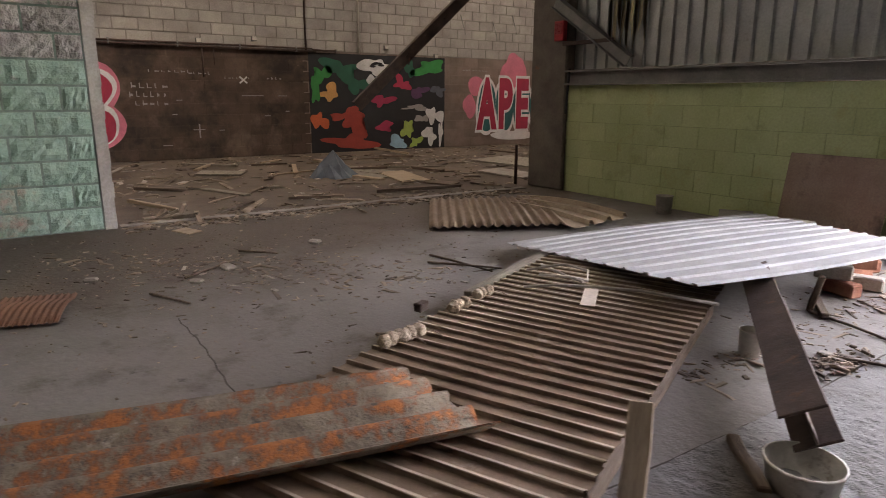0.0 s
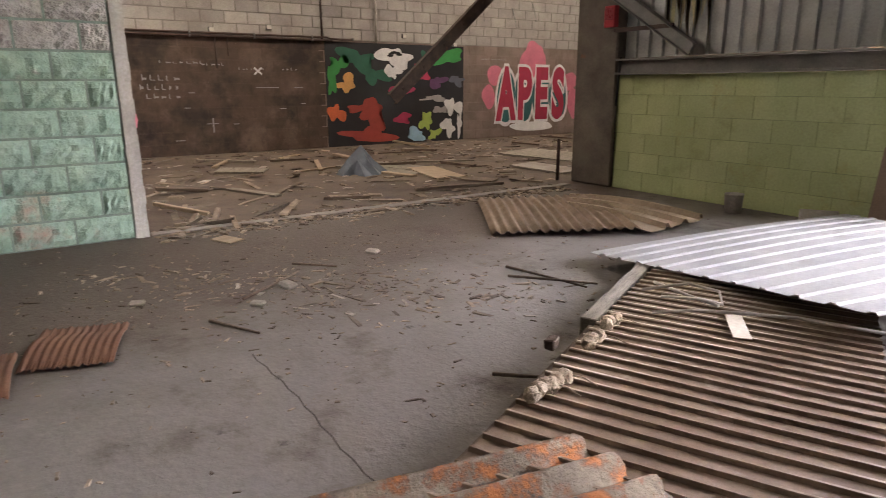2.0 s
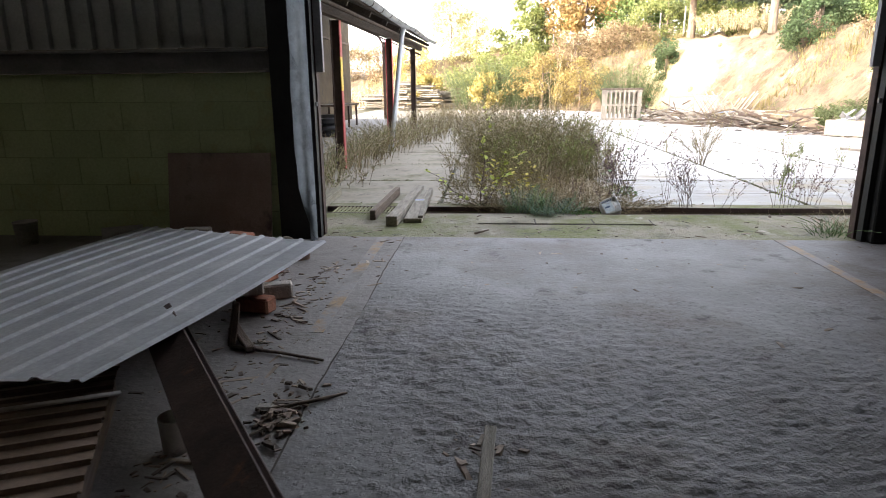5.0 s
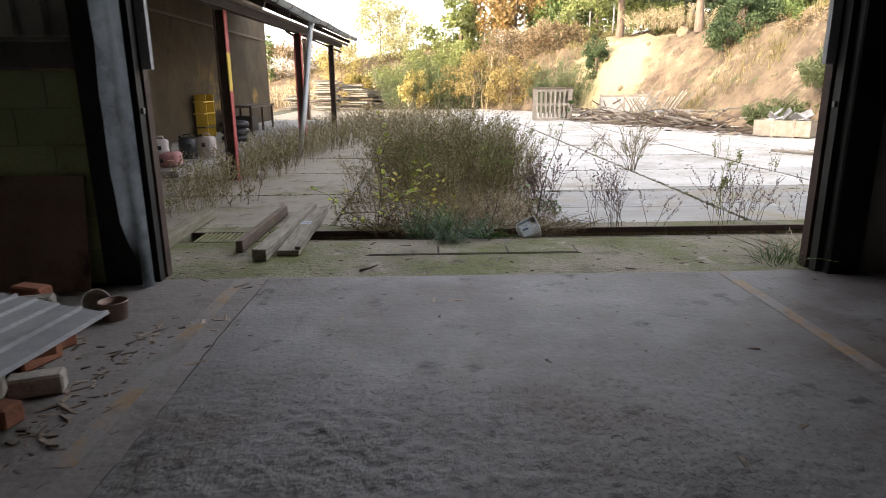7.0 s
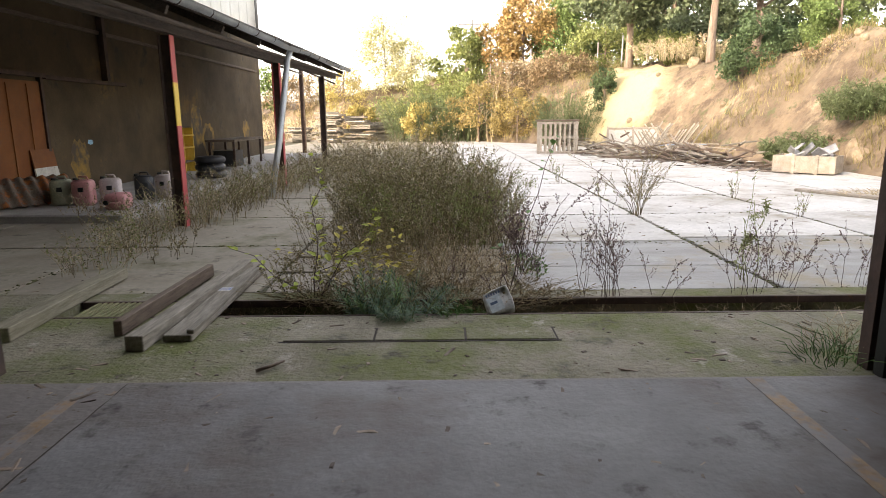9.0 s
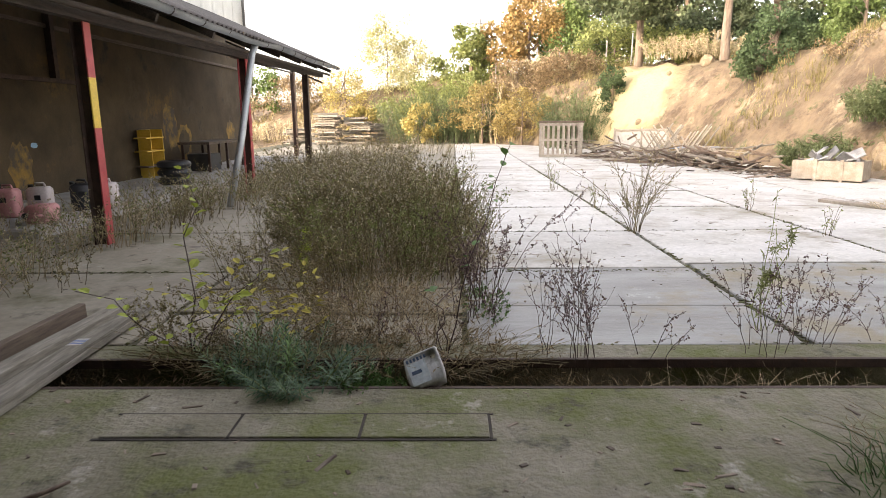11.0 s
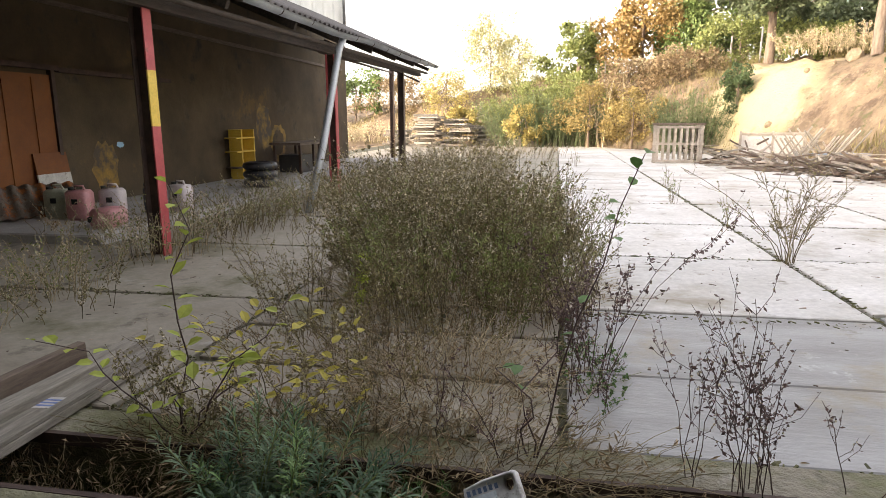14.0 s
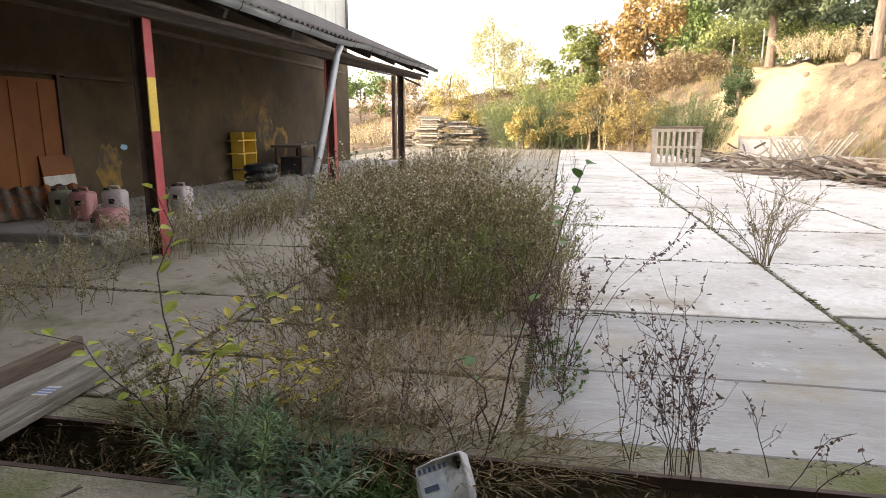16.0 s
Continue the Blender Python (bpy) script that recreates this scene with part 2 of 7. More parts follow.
ORANGE_PAINT = mat("orange_door_paint", (0.16, 0.042, 0.005), (0.25, 0.08, 0.012), 1.5, 0.6, bump=0.1, stains=(((0.14, 0.05, 0.015), 1.5, 0.55, 0.75),))
OCHRE_SPRAY = mat("faded_ochre_spray", (0.24, 0.14, 0.025), (0.36, 0.21, 0.045), 3, 0.8, bump=0.2, world_space=True, stains=(((0.08, 0.062, 0.044), 2.6, 0.42, 0.58),))
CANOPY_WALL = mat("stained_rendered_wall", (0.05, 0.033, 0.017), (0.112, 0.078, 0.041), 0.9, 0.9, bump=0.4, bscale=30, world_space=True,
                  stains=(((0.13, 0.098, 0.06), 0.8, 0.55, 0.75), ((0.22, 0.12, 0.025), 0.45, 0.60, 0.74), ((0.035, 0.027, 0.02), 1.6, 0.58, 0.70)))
EARTH = mat("ochre_earth_bank", (0.125, 0.088, 0.056), (0.255, 0.185, 0.118), 0.7, 0.95, bdist=0.14, bump=1.0, bscale=3.2, world_space=True, stains=(((0.34, 0.265, 0.175), 0.5, 0.56, 0.66), ((0.095, 0.066, 0.042), 1.1, 0.50, 0.62), ((0.09, 0.092, 0.04), 1.6, 0.56, 0.66), ((0.36, 0.29, 0.19), 3.5, 0.66, 0.72)))


def pale_bank_patch(m, centre, r0, r1, c):
    """A paler patch of the bank, with an uneven edge."""
    nt = m.node_tree
    b = nt.nodes["Principled BSDF"]
    pos = nt.nodes.new("ShaderNodeNewGeometry").outputs["Position"]
    far = nt.nodes.new("ShaderNodeVectorMath")
    far.operation = "DISTANCE"
    far.inputs[1].default_value = centre
    nt.links.new(pos, far.inputs[0])
    ad = nt.nodes.new("ShaderNodeMath")
    ad.operation = "MULTIPLY_ADD"
    ad.inputs[1].default_value = 4.0
    nt.links.new(noise_of(nt, pos, 0.8, 5, 0.65), ad.inputs[0])
    nt.links.new(far.outputs["Value"], ad.inputs[2])
    mr = nt.nodes.new("ShaderNodeMapRange")
    mr.inputs[1].default_value, mr.inputs[2].default_value = r1 + 2.0, r0 + 2.0
    nt.links.new(ad.outputs[0], mr.inputs[0])
    old = b.inputs["Base Color"].links[0].from_socket
    nt.links.new(mixed(nt, mr.outputs[0], old, c), b.inputs["Base Color"])


# the bare, sunlit part of the bank: its sunlight is put into the colour
pale_bank_patch(EARTH, (8.9, 34.0, 2.0), 1.8, 3.2, (0.45, 0.365, 0.205))
# a second, smaller pale patch
pale_bank_patch(EARTH, (14.3, 24.0, 2.6), 0.6, 1.6, (0.40, 0.32, 0.22))
ROOFING = mat("old_fibre_roofing", (0.16, 0.14, 0.13), (0.26, 0.24, 0.22), 3, 0.9, bump=0.4, bscale=50)


# darker copies of WOOD_DARK and ROOFING: the canopy's shade put into the colour
SHADED_WOOD = mat("shaded_dark_wood", (0.04, 0.029, 0.022), (0.095, 0.07, 0.053), 6, 0.85, bump=0.4, bscale=50, stretch=(6, 0.7, 6), vary=0.2)
SHADED_ROOFING = mat("shaded_old_roofing", (0.07, 0.06, 0.054), (0.14, 0.125, 0.115), 3, 0.9, bump=0.4, bscale=50)


# ---- mesh helpers ----
def part(name, bm, material, parent=None, label=""):
    me = bpy.data.meshes.new(name)
    bm.normal_update()
    bm.to_mesh(me)
    bm.free()
    me.materials.append(material)
    ob = new(name, me)
    if parent is not None:
        ob.parent = parent
    if label:
        ob["label"] = label
    return ob


def empty(name, m, label, category, group="", kind=""):
    ob = new(name)
    ob.empty_display_size = 0.1
    ob.matrix_world = m
    return tagged(ob, label, category, group, kind)


def add_box(bm, lo, hi, m=None, bevel=0.0):
    c = [(a + b) / 2 for a, b in zip(lo, hi)]
    s = [max(abs(b - a), 1e-4) for a, b in zip(lo, hi)]
    t = Matrix.Translation(c) @ Matrix.Diagonal((*s, 1))
    vs = bmesh.ops.create_cube(bm, size=1.0, matrix=(m @ t) if m else t)["verts"]
    if bevel:
        es = list({e for v in vs for e in v.link_edges})
        bmesh.ops.bevel(bm, geom=es, offset=bevel, segments=1, affect="EDGES")


def box(name, lo, hi, material, parent=None, bevel=0.0, m=None, label=""):
    bm = bmesh.new()
    add_box(bm, lo, hi, m, bevel)
    return part(name, bm, material, parent, label)


def add_tube(bm, pts, r0, r1=None, sides=6, cap=True):
    """A tapering tube along points."""
    r1 = r0 if r1 is None else r1
    pts = [Vector(p) for p in pts]
    rings = []
    n = len(pts)
    for i, p in enumerate(pts):
        d = (pts[min(i + 1, n - 1)] - pts[max(i - 1, 0)])
        d = d.normalized() if d.length > 1e-9 else Vector((0, 0, 1))
        a = d.cross(Vector((0, 0, 1)) if abs(d.z) < 0.9 else Vector((1, 0, 0))).normalized()
        b = d.cross(a)
        r = r0 + (r1 - r0) * i / (n - 1)
        rings.append([bm.verts.new(p + (a * math.cos(2 * math.pi * k / sides) + b * math.sin(2 * math.pi * k / sides)) * r) for k in range(sides)])
    for u, v in zip(rings, rings[1:]):
        for k in range(sides):
            f = bm.faces.new((u[k], u[(k + 1) % sides], v[(k + 1) % sides], v[k]))
            f.smooth = sides > 4
    if cap:
        bm.faces.new(rings[0][::-1])
        bm.faces.new(rings[-1])


def tube(name, pts, r0, material, parent=None, r1=None, sides=10, label=""):
    bm = bmesh.new()
    add_tube(bm, pts, r0, r1, sides)
    return part(name, bm, material, parent, label)


def profile(kind, width, pitch, height):
    """Points (across, up) of a sheet's section."""
    out = []
    n = max(1, round(width / pitch))
    p = width / n
    for i in range(n):
        if kind == "sine":
            for k in range(8):
                out.append(((i + k / 8) * p, height * (0.5 - 0.5 * math.cos(2 * math.pi * k / 8))))
        elif kind == "rib":  # narrow raised ribs between flat pans
            out += [((i + a) * p, height * h) for a, h in ((0, 0), (0.70, 0), (0.78, 1), (0.90, 1), (0.98, 0))]
        else:  # trapezoid
            out += [((i + a) * p, height * h) for a, h in ((0, 0), (0.70, 0), (0.78, 1), (0.92, 1), (0.995, 0))]
    out.append((width, 0))
    return out


def add_sheet(bm, kind, width, length, pitch, height, thick, rows=8, warp=None, ragged=0.0, rng=None):
    """A profiled sheet: x across the ribs, y along them."""
    pr = profile(kind, width, pitch, height)
    top, bot = [], []
    for j in range(rows + 1):
        v = j / rows
        a, b = [], []
        for x, z in pr:
            y = v * length
            if ragged and rng and j in (0, rows):
                y += rng.uniform(-ragged, ragged)
            p = Vector((x, y, z))
            if warp:
                p += Vector(warp(x / width, v))
            a.append(bm.verts.new(p))
            b.append(bm.verts.new(p - Vector((0, 0, thick))))
        top.append(a)
        bot.append(b)
    n = len(pr)
    for j in range(rows):
        for i in range(n - 1):
            f1 = bm.faces.new((top[j][i], top[j][i + 1], top[j + 1][i + 1], top[j + 1][i]))
            f2 = bm.faces.new((bot[j][i], bot[j + 1][i], bot[j + 1][i + 1], bot[j][i + 1]))
            f1.smooth = f2.smooth = kind == "sine"
        for i in (0, n - 1):
            q = (top[j][i], top[j + 1][i], bot[j + 1][i], bot[j][i])
            bm.faces.new(q if i == 0 else q[::-1])
    for j in (0, rows):
        for i in range(n - 1):
            q = (top[j][i], bot[j][i], bot[j][i + 1], top[j][i + 1])
            bm.faces.new(q if j == 0 else q[::-1])


def corner(p0, px, py):
    """A pose with its origin at p0, x towards px and y nearest to py."""
    p0, px, py = Vector(p0), Vector(px), Vector(py)
    x = (px - p0).normalized()
    z = x.cross(py - p0).normalized()
    y = z.cross(x)
    m = Matrix((x, y, z)).transposed().to_4x4()
    m.translation = p0
    return m


# ---- the hall ----
HALL_X, PARTY_X, FRONT_Y = -14.65, -7.25, 6.75
DOOR_L, DOOR_R = -2.05, 2.88
rng = random.Random(7)


def setting(ob, label, category):
    return tagged(ob, label, category, kind="structure")


def mesh_of(name, bm, material):
    me = bpy.data.meshes.new(name)
    bm.normal_update()
    bm.to_mesh(me)
    bm.free()
    me.materials.append(material)
    return me


def placed(name, me, m, parent=None):
    ob = new(name, me)
    ob.parent = parent
    ob.matrix_world = m
    return ob


setting(box("floor", (PARTY_X - 0.05, -6, -0.2), (7.0, 6.83, 0.0), CONCRETE_IN), "worn grey concrete hall floor with scraped dirty patches", "floor")
setting(box("floor_2", (HALL_X, -6, -0.2), (PARTY_X - 0.05, 18, -0.002), DIRT_FLOOR), "dirt-covered brown concrete floor of the rear bay", "floor")


# scraped, rippled screed before the doorway
SX0, SX1, SY0, SY1, SN = -1.292, 4.7, 0.6, 6.82, 0.0195
nx, ny = int((SX1 - SX0) / SN), int((SY1 - SY0) / SN)
vs, scraped = [], []
rd = random.Random(70)
for j in range(ny + 1):
    y = SY0 + j * SN
    for i in range(nx + 1):
        x = SX0 + i * SN
        edge = 0.5 * noise.noise((x * 0.8, y * 0.8, 2.0))
        f = max(0.0, min(1.0, 0.35 + (x - SX0 + edge) / 0.8, (SX1 - x) / 0.4, (y - SY0) / 0.4, (5.4 + 1.2 * edge - y) / 1.6))
        h = 0.5 - 0.7 * abs(noise.noise((x * 7.0, y * 15.0, 1.0))) + 0.6 * noise.noise((x * 16.0, y * 30.0, 4.0)) - 0.7 * abs(noise.noise((x * 12.0, y * 25.0, 8.0)))
        scraped.append(f > 0.04 + 0.9 * rd.random())
        vs.append((x, y, 0.0035 + f * (0.0085 + 0.0165 * max(-0.5, h))))
fs_ = [(a, a + 1, a + nx + 2, a + nx + 1) for j in range(ny) for i in range(nx) for a in (j * (nx + 1) + i,)]
me = bpy.data.meshes.new("floor_3")
me.from_pydata(vs, [], fs_)
me.materials.append(SCREED)
me.materials.append(SCRAPED)
me.polygons.foreach_set("material_index", [int(scraped[q[0]]) for q in fs_])
me.shade_smooth()
setting(new("floor_3", me), "scraped and rippled concrete screed before the doorway", "floor")


def roof_slab(name, x0, y0, x1, y1, holes, label):
    """A flat roof with its roof-light openings left out."""
    bm = bmesh.new()
    xs = sorted({x0, x1, *[c for h in holes for c in (h[0] - h[2] / 2, h[0] + h[2] / 2)]})
    ys = sorted({y0, y1, *[c for h in holes for c in (h[1] - h[3] / 2, h[1] + h[3] / 2)]})
    for xa, xb in zip(xs, xs[1:]):
        for ya, yb in zip(ys, ys[1:]):
            cx, cy = (xa + xb) / 2, (ya + yb) / 2
            if not any(abs(cx - h[0]) < h[2] / 2 and abs(cy - h[1]) < h[3] / 2 for h in holes):
                add_box(bm, (xa, ya, 6.4), (xb, yb, 6.6))
    setting(part(name, bm, ROOFING), label, "ceiling")


roof_slab("ceiling", HALL_X - 0.2, -6, 7.2, 6.0, [ROOF_LIGHTS[0], ROOF_LIGHTS[2]], "dark fibre-cement hall ceiling with roof lights")
setting(box("ceiling_3", (-6.3, 6.004, 6.4), (7.2, 7.0, 6.6), ROOFING), "dark fibre-cement hall ceiling edge", "ceiling")
roof_slab("ceiling_2", HALL_X - 0.2, 6.004, -6.304, 28.0, [ROOF_LIGHTS[1]], "dark fibre-cement ceiling of the rear bay")
for k, (x, y, w, d) in enumerate(ROOF_LIGHTS):
    setting(box("window_%d" % (k + 1), (x - w / 2, y - d / 2, 6.56), (x + w / 2, y + d / 2, 6.58), mat("roof_light_sheet_%d" % k, (0.5, 0.5, 0.45), (0.6, 0.6, 0.55), 2, 0.5, bump=0, through_light=0.6)), "translucent roof light sheet", "window")
# two invented walls out of view, dark so that less daylight bounces inside
setting(box("wall_south", (HALL_X - 0.2, -6.25, -0.2), (7.2, -6.004, 6.4), DARK_COLUMN), "unseen dark end wall added behind the walker", "wall")
setting(box("wall_east", (7.0, -6, -0.2), (7.25, 7.0, 6.4), DARK_COLUMN), "unseen dark side wall added to the hall", "wall")
west = setting(box("wall_west", (HALL_X - 0.25, -6, -0.2), (HALL_X - 0.012, 18, 6.4), MORTAR), "block wall with soot, pipes and painted murals", "wall")
for nm, y0, y1, m_ in (("wall_west_soot", -5.9, 5.88, SOOT_BLOCK), ("wall_west_brown", 5.884, 17.9, BROWN_BLOCK)):
    setting(box(nm, (HALL_X - 0.0115, y0, 0.0), (HALL_X - 0.006, y1, 2.39), m_), "stained lower part of the block wall", "wall")
setting(box("wall_north", (HALL_X, 18, -0.2), (-6.8, 18.25, 6.4), PLASTER), "plain grey far wall of the rear bay", "wall")
setting(box("wall_front_right", (DOOR_R + 0.25, FRONT_Y, -0.2), (7.0, 7.0, 6.4), PLASTER), "grey front wall beside the doorway", "wall")
green = setting(box("wall_front_green", (-6.8, FRONT_Y + 0.008, -0.2), (-2.45, 7.0, 1.52), mat("green_joint", (0.25, 0.30, 0.15), (0.35, 0.40, 0.21), 3, 0.9, bump=0.4, world_space=True)), "low green painted block wall beside the doorway", "wall")
setting(box("wall_over_door", (-2.45, FRONT_Y + 0.02, 4.3), (DOOR_R + 0.25, 7.0, 6.4), PLASTER), "wall above the wide doorway", "wall")
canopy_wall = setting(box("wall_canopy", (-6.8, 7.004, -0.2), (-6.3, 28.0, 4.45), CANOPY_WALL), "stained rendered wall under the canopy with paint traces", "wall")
pier = setting(box("wall_pier", (-7.6, -6.0, -0.1), (PARTY_X - 0.016, 0.68, 6.4), mat("painted_joint", (0.12, 0.165, 0.14), (0.20, 0.26, 0.225), 4, 0.9, bump=0.5, world_space=True)), "split-face block pier wall, pale green below and white above", "wall")
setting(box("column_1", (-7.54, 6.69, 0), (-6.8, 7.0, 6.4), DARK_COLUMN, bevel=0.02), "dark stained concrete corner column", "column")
# plastered end of the pier with an uneven edge
bm = bmesh.new()
for k in range(40):
    z0 = k * 0.16
    add_box(bm, (-7.6, 0.684, z0), (PARTY_X + 0.006, 0.80 + rng.uniform(-0.008, 0.01), z0 + 0.16))
setting(part("column_4", bm, PLASTER), "rough plastered concrete post at the pier's end", "column")
# black steel door posts with a folded grey sheet on the edge
for k, (x0, x1, s) in enumerate(((-2.45, -2.13, 1), (DOOR_R, DOOR_R + 0.25, -1))):
    post = setting(box("door_post_%d" % (k + 1), (x0, 6.70, 0), (x1, 7.0, 4.3), BLACK_STEEL, bevel=0.012), "black steel door post with guide rail", "post")
    inner = x1 if s > 0 else x0
    box("guide_rail", (inner + s * 0.002, 6.78, 0.0), (inner + s * 0.045, 6.86, 4.2), BLACK_STEEL, post)
    box("guide_rail", (inner + s * 0.002, 6.90, 0.0), (inner + s * 0.05, 6.99, 4.2), STEEL_DARK, post)
    box("bolt", (inner + s * 0.046, 6.80, 1.22), (inner + s * 0.065, 6.83, 1.26), STEEL_GREY, post)
    box("door_leaf_edge", (inner + s * 0.052, 6.88, 1.52), (inner + s * 0.12, 6.93, 4.2), WHITE_SHEET, post, label="white bottom edge of the raised door")
bm = bmesh.new()
prev = None
for k in range(25):
    z = k * 0.17
    w = 0.005 * math.sin(k * 0.7) + 0.003 * math.sin(k * 2.1)
    taper = 0.07 * max(0.0, 1 - z / 0.55) ** 1.3
    row = [bm.verts.new((-2.095, 6.695 + w * 0.3, z)), bm.verts.new((-2.14 + w, 6.60 + w * 0.5, z)), bm.verts.new((-2.20 + w * 1.4 + taper, 6.50 + 3 * taper, z))]
    if prev:
        for a in range(2):
            bm.faces.new((prev[a], prev[a + 1], row[a + 1], row[a])).smooth = True
    prev = row
bmesh.ops.solidify(bm, geom=bm.faces[:], thickness=0.004)
setting(part("trim_door", bm, mat("dented_grey_sheet", (0.10, 0.115, 0.12), (0.21, 0.23, 0.24), 4, 0.5, 0.2, bump=0.2, bscale=9, stains=(((0.07, 0.075, 0.08), 2.5, 0.55, 0.68),))), "dented grey metal edging on the door post", "trim")

# ---- cladding and steel above the green wall ----
bm = bmesh.new()
add_sheet(bm, "trap", 4.35, 4.65, 0.21, 0.035, 0.003, 2)
clad = setting(part("wall_cladding", bm, ZINC_CLAD), "weathered zinc trapezoidal wall cladding", "wall")
clad.matrix_world = corner((-6.8, 6.86, 1.74), (-2.45, 6.86, 1.74), (-6.8, 6.86, 6.4))
beam = setting(box("lintel_beam", (-6.79, 6.66, 1.525), (-2.46, 6.85, 1.55), STEEL_GREY), "grey steel beam along the top of the green wall", "beam")
box("web", (-6.79, 6.745, 1.553), (-2.46, 6.765, 1.70), STEEL_GREY, beam)
box("flange", (-6.79, 6.66, 1.703), (-2.46, 6.85, 1.725), STEEL_GREY, beam)


def i_beam(name, a, b, depth, width, material, label, category, roll=0.0):
    a, b = Vector(a), Vector(b)
    L = (b - a).length
    m = Matrix.Translation(a) @ (b - a).to_track_quat("Y", "Z").to_matrix().to_4x4() @ pose(0, 0, 0, 0, roll, 0)
    ob = empty(name, m, label, category)
    for nm, lo, hi in (("web", (-0.006, 0, -depth / 2 + 0.012), (0.006, L, depth / 2 - 0.012)), ("flange", (-width / 2, 0, depth / 2 - 0.011), (width / 2, L, depth / 2)), ("flange", (-width / 2, 0, -depth / 2), (width / 2, L, -depth / 2 + 0.011))):
        p = box(nm, lo, hi, material, None, 0.003)
        p.parent = ob
    return ob


i_beam("steel_strut", (-6.98, 6.60, 2.66), (-5.62, 6.62, 1.80), 0.16, 0.12, STEEL_GREY, "grey steel diagonal strut bolted to the column", "strut")
st = box("steel_bar", (-6.80, 6.60, 2.06), (-5.9, 6.64, 2.11), STEEL_DARK)
tagged(st, "dark steel cross bar fixed to the column", "bar")
tagged(tube("wall_hook", [(-6.74, 6.70, 1.75), (-6.74, 6.68, 1.45), (-6.74, 6.66, 1.12)], 0.022, BLACK_STEEL, r1=0.016), "black steel rod hanging beside the column", "rod")
bx = empty("alarm_box", pose(-6.88, 6.64, 2.13), "small red alarm box fixed on the column", "alarm box")
box("body", (-0.09, -0.05, 0), (0.09, 0.035, 0.27), mat("red_plastic", (0.45, 0.03, 0.04), (0.55, 0.05, 0.06), 5, 0.4, bump=0.05), bx, 0.008)
box("cover", (-0.07, -0.058, 0.09), (0.07, -0.051, 0.24), mat("dark_red_plastic", (0.25, 0.02, 0.03), (0.32, 0.03, 0.04), 5, 0.3, bump=0.05), bx, 0.004)
bm = bmesh.new()
for k in range(9):
    x = -6.15 + k * 0.07
    vs = [bm.verts.new((x + dx, 6.80 + dy, z)) for dx, dy, z in ((0, 0, 1.95 + 0.2 * (k % 3)), (0.05, 0.01 * (k % 2), 1.9 + 0.15 * (k % 4)), (0.055, 0, 3.0), (0, 0, 3.0))]
    bm.faces.new(vs)
bmesh.ops.solidify(bm, geom=bm.faces[:], thickness=0.003)
tagged(part("torn_film", bm, mat("yellowed_plastic_film", (0.55, 0.50, 0.32), (0.68, 0.62, 0.42), 4, 0.5, bump=0.1, through_light=0.4)), "torn yellowed plastic film hanging on the cladding", "plastic film", kind="stuff")
# a loose steel channel hanging from the roof
def channel(name, a, b, w, d, material, label):
    a, b = Vector(a), Vector(b)
    L = (b - a).length
    m = Matrix.Translation(a) @ (b - a).to_track_quat("Y", "X").to_matrix().to_4x4()
    ob = empty(name, m, label, "beam")
    for nm, lo, hi in (("web", (-w / 2, 0, -0.005), (w / 2, L, 0.005)), ("flange", (-w / 2, 0, 0.006), (-w / 2 + 0.012, L, d)), ("flange", (w / 2 - 0.012, 0, 0.006), (w / 2, L, d))):
        p = box(nm, lo, hi, material)
        p.parent = ob
    for k in range(int(L / 0.45)):
        p = box("bolt", (-0.02, 0.2 + k * 0.45, -0.02), (0.02, 0.24 + k * 0.45, -0.006), material)
        p.parent = ob
    return ob


channel("steel_channel", (-8.5, 4.22, 1.21), (-8.5, 10.2, 6.4), 0.17, 0.07, STEEL_DARK, "dark rusty steel channel hanging slantwise from the roof")

# ---- sheets on the hall floor ----
rs = random.Random(3)
bm = bmesh.new()
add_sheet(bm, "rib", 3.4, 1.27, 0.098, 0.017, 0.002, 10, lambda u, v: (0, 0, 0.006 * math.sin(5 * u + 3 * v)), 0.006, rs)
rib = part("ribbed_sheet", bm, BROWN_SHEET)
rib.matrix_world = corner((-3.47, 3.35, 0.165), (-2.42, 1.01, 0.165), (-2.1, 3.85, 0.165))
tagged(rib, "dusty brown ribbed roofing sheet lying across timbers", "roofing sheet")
bm = bmesh.new()
add_sheet(bm, "trap", 2.27, 3.0, 0.215, 0.013, 0.002, 10, lambda u, v: (0, -v * 0.95 * u, 0.03 * math.sin(3 * u + 1) * math.sin(3 * v)), 0.012, rs)
ws = part("white_sheet", bm, WHITE_SHEET)
ws.matrix_world = corner((-4.2, 3.5, 0.10), (-1.97, 3.05, 0.34), (-3.28, 6.4, 0.20))
tagged(ws, "white trapezoidal metal roofing sheet on a debris heap", "roofing sheet")
bm = bmesh.new()
add_sheet(bm, "sine", 0.66, 2.7, 0.165, 0.06, 0.008, 10, lambda u, v: (0.02 * math.sin(4 * v) - 0.05 * v, 0.12 * (0.5 - u) * (1 - v), -0.03 * v), 0.012, rs)
fs = part("fibre_cement_sheet", bm, FIBRE)
fs.matrix_world = corner((-2.20, 1.35, 0.205), (-1.23, 1.15, 0.27), (-2.5, -0.2, 0.2))
tagged(fs, "grey corrugated fibre-cement sheet with orange lichen", "roofing sheet")
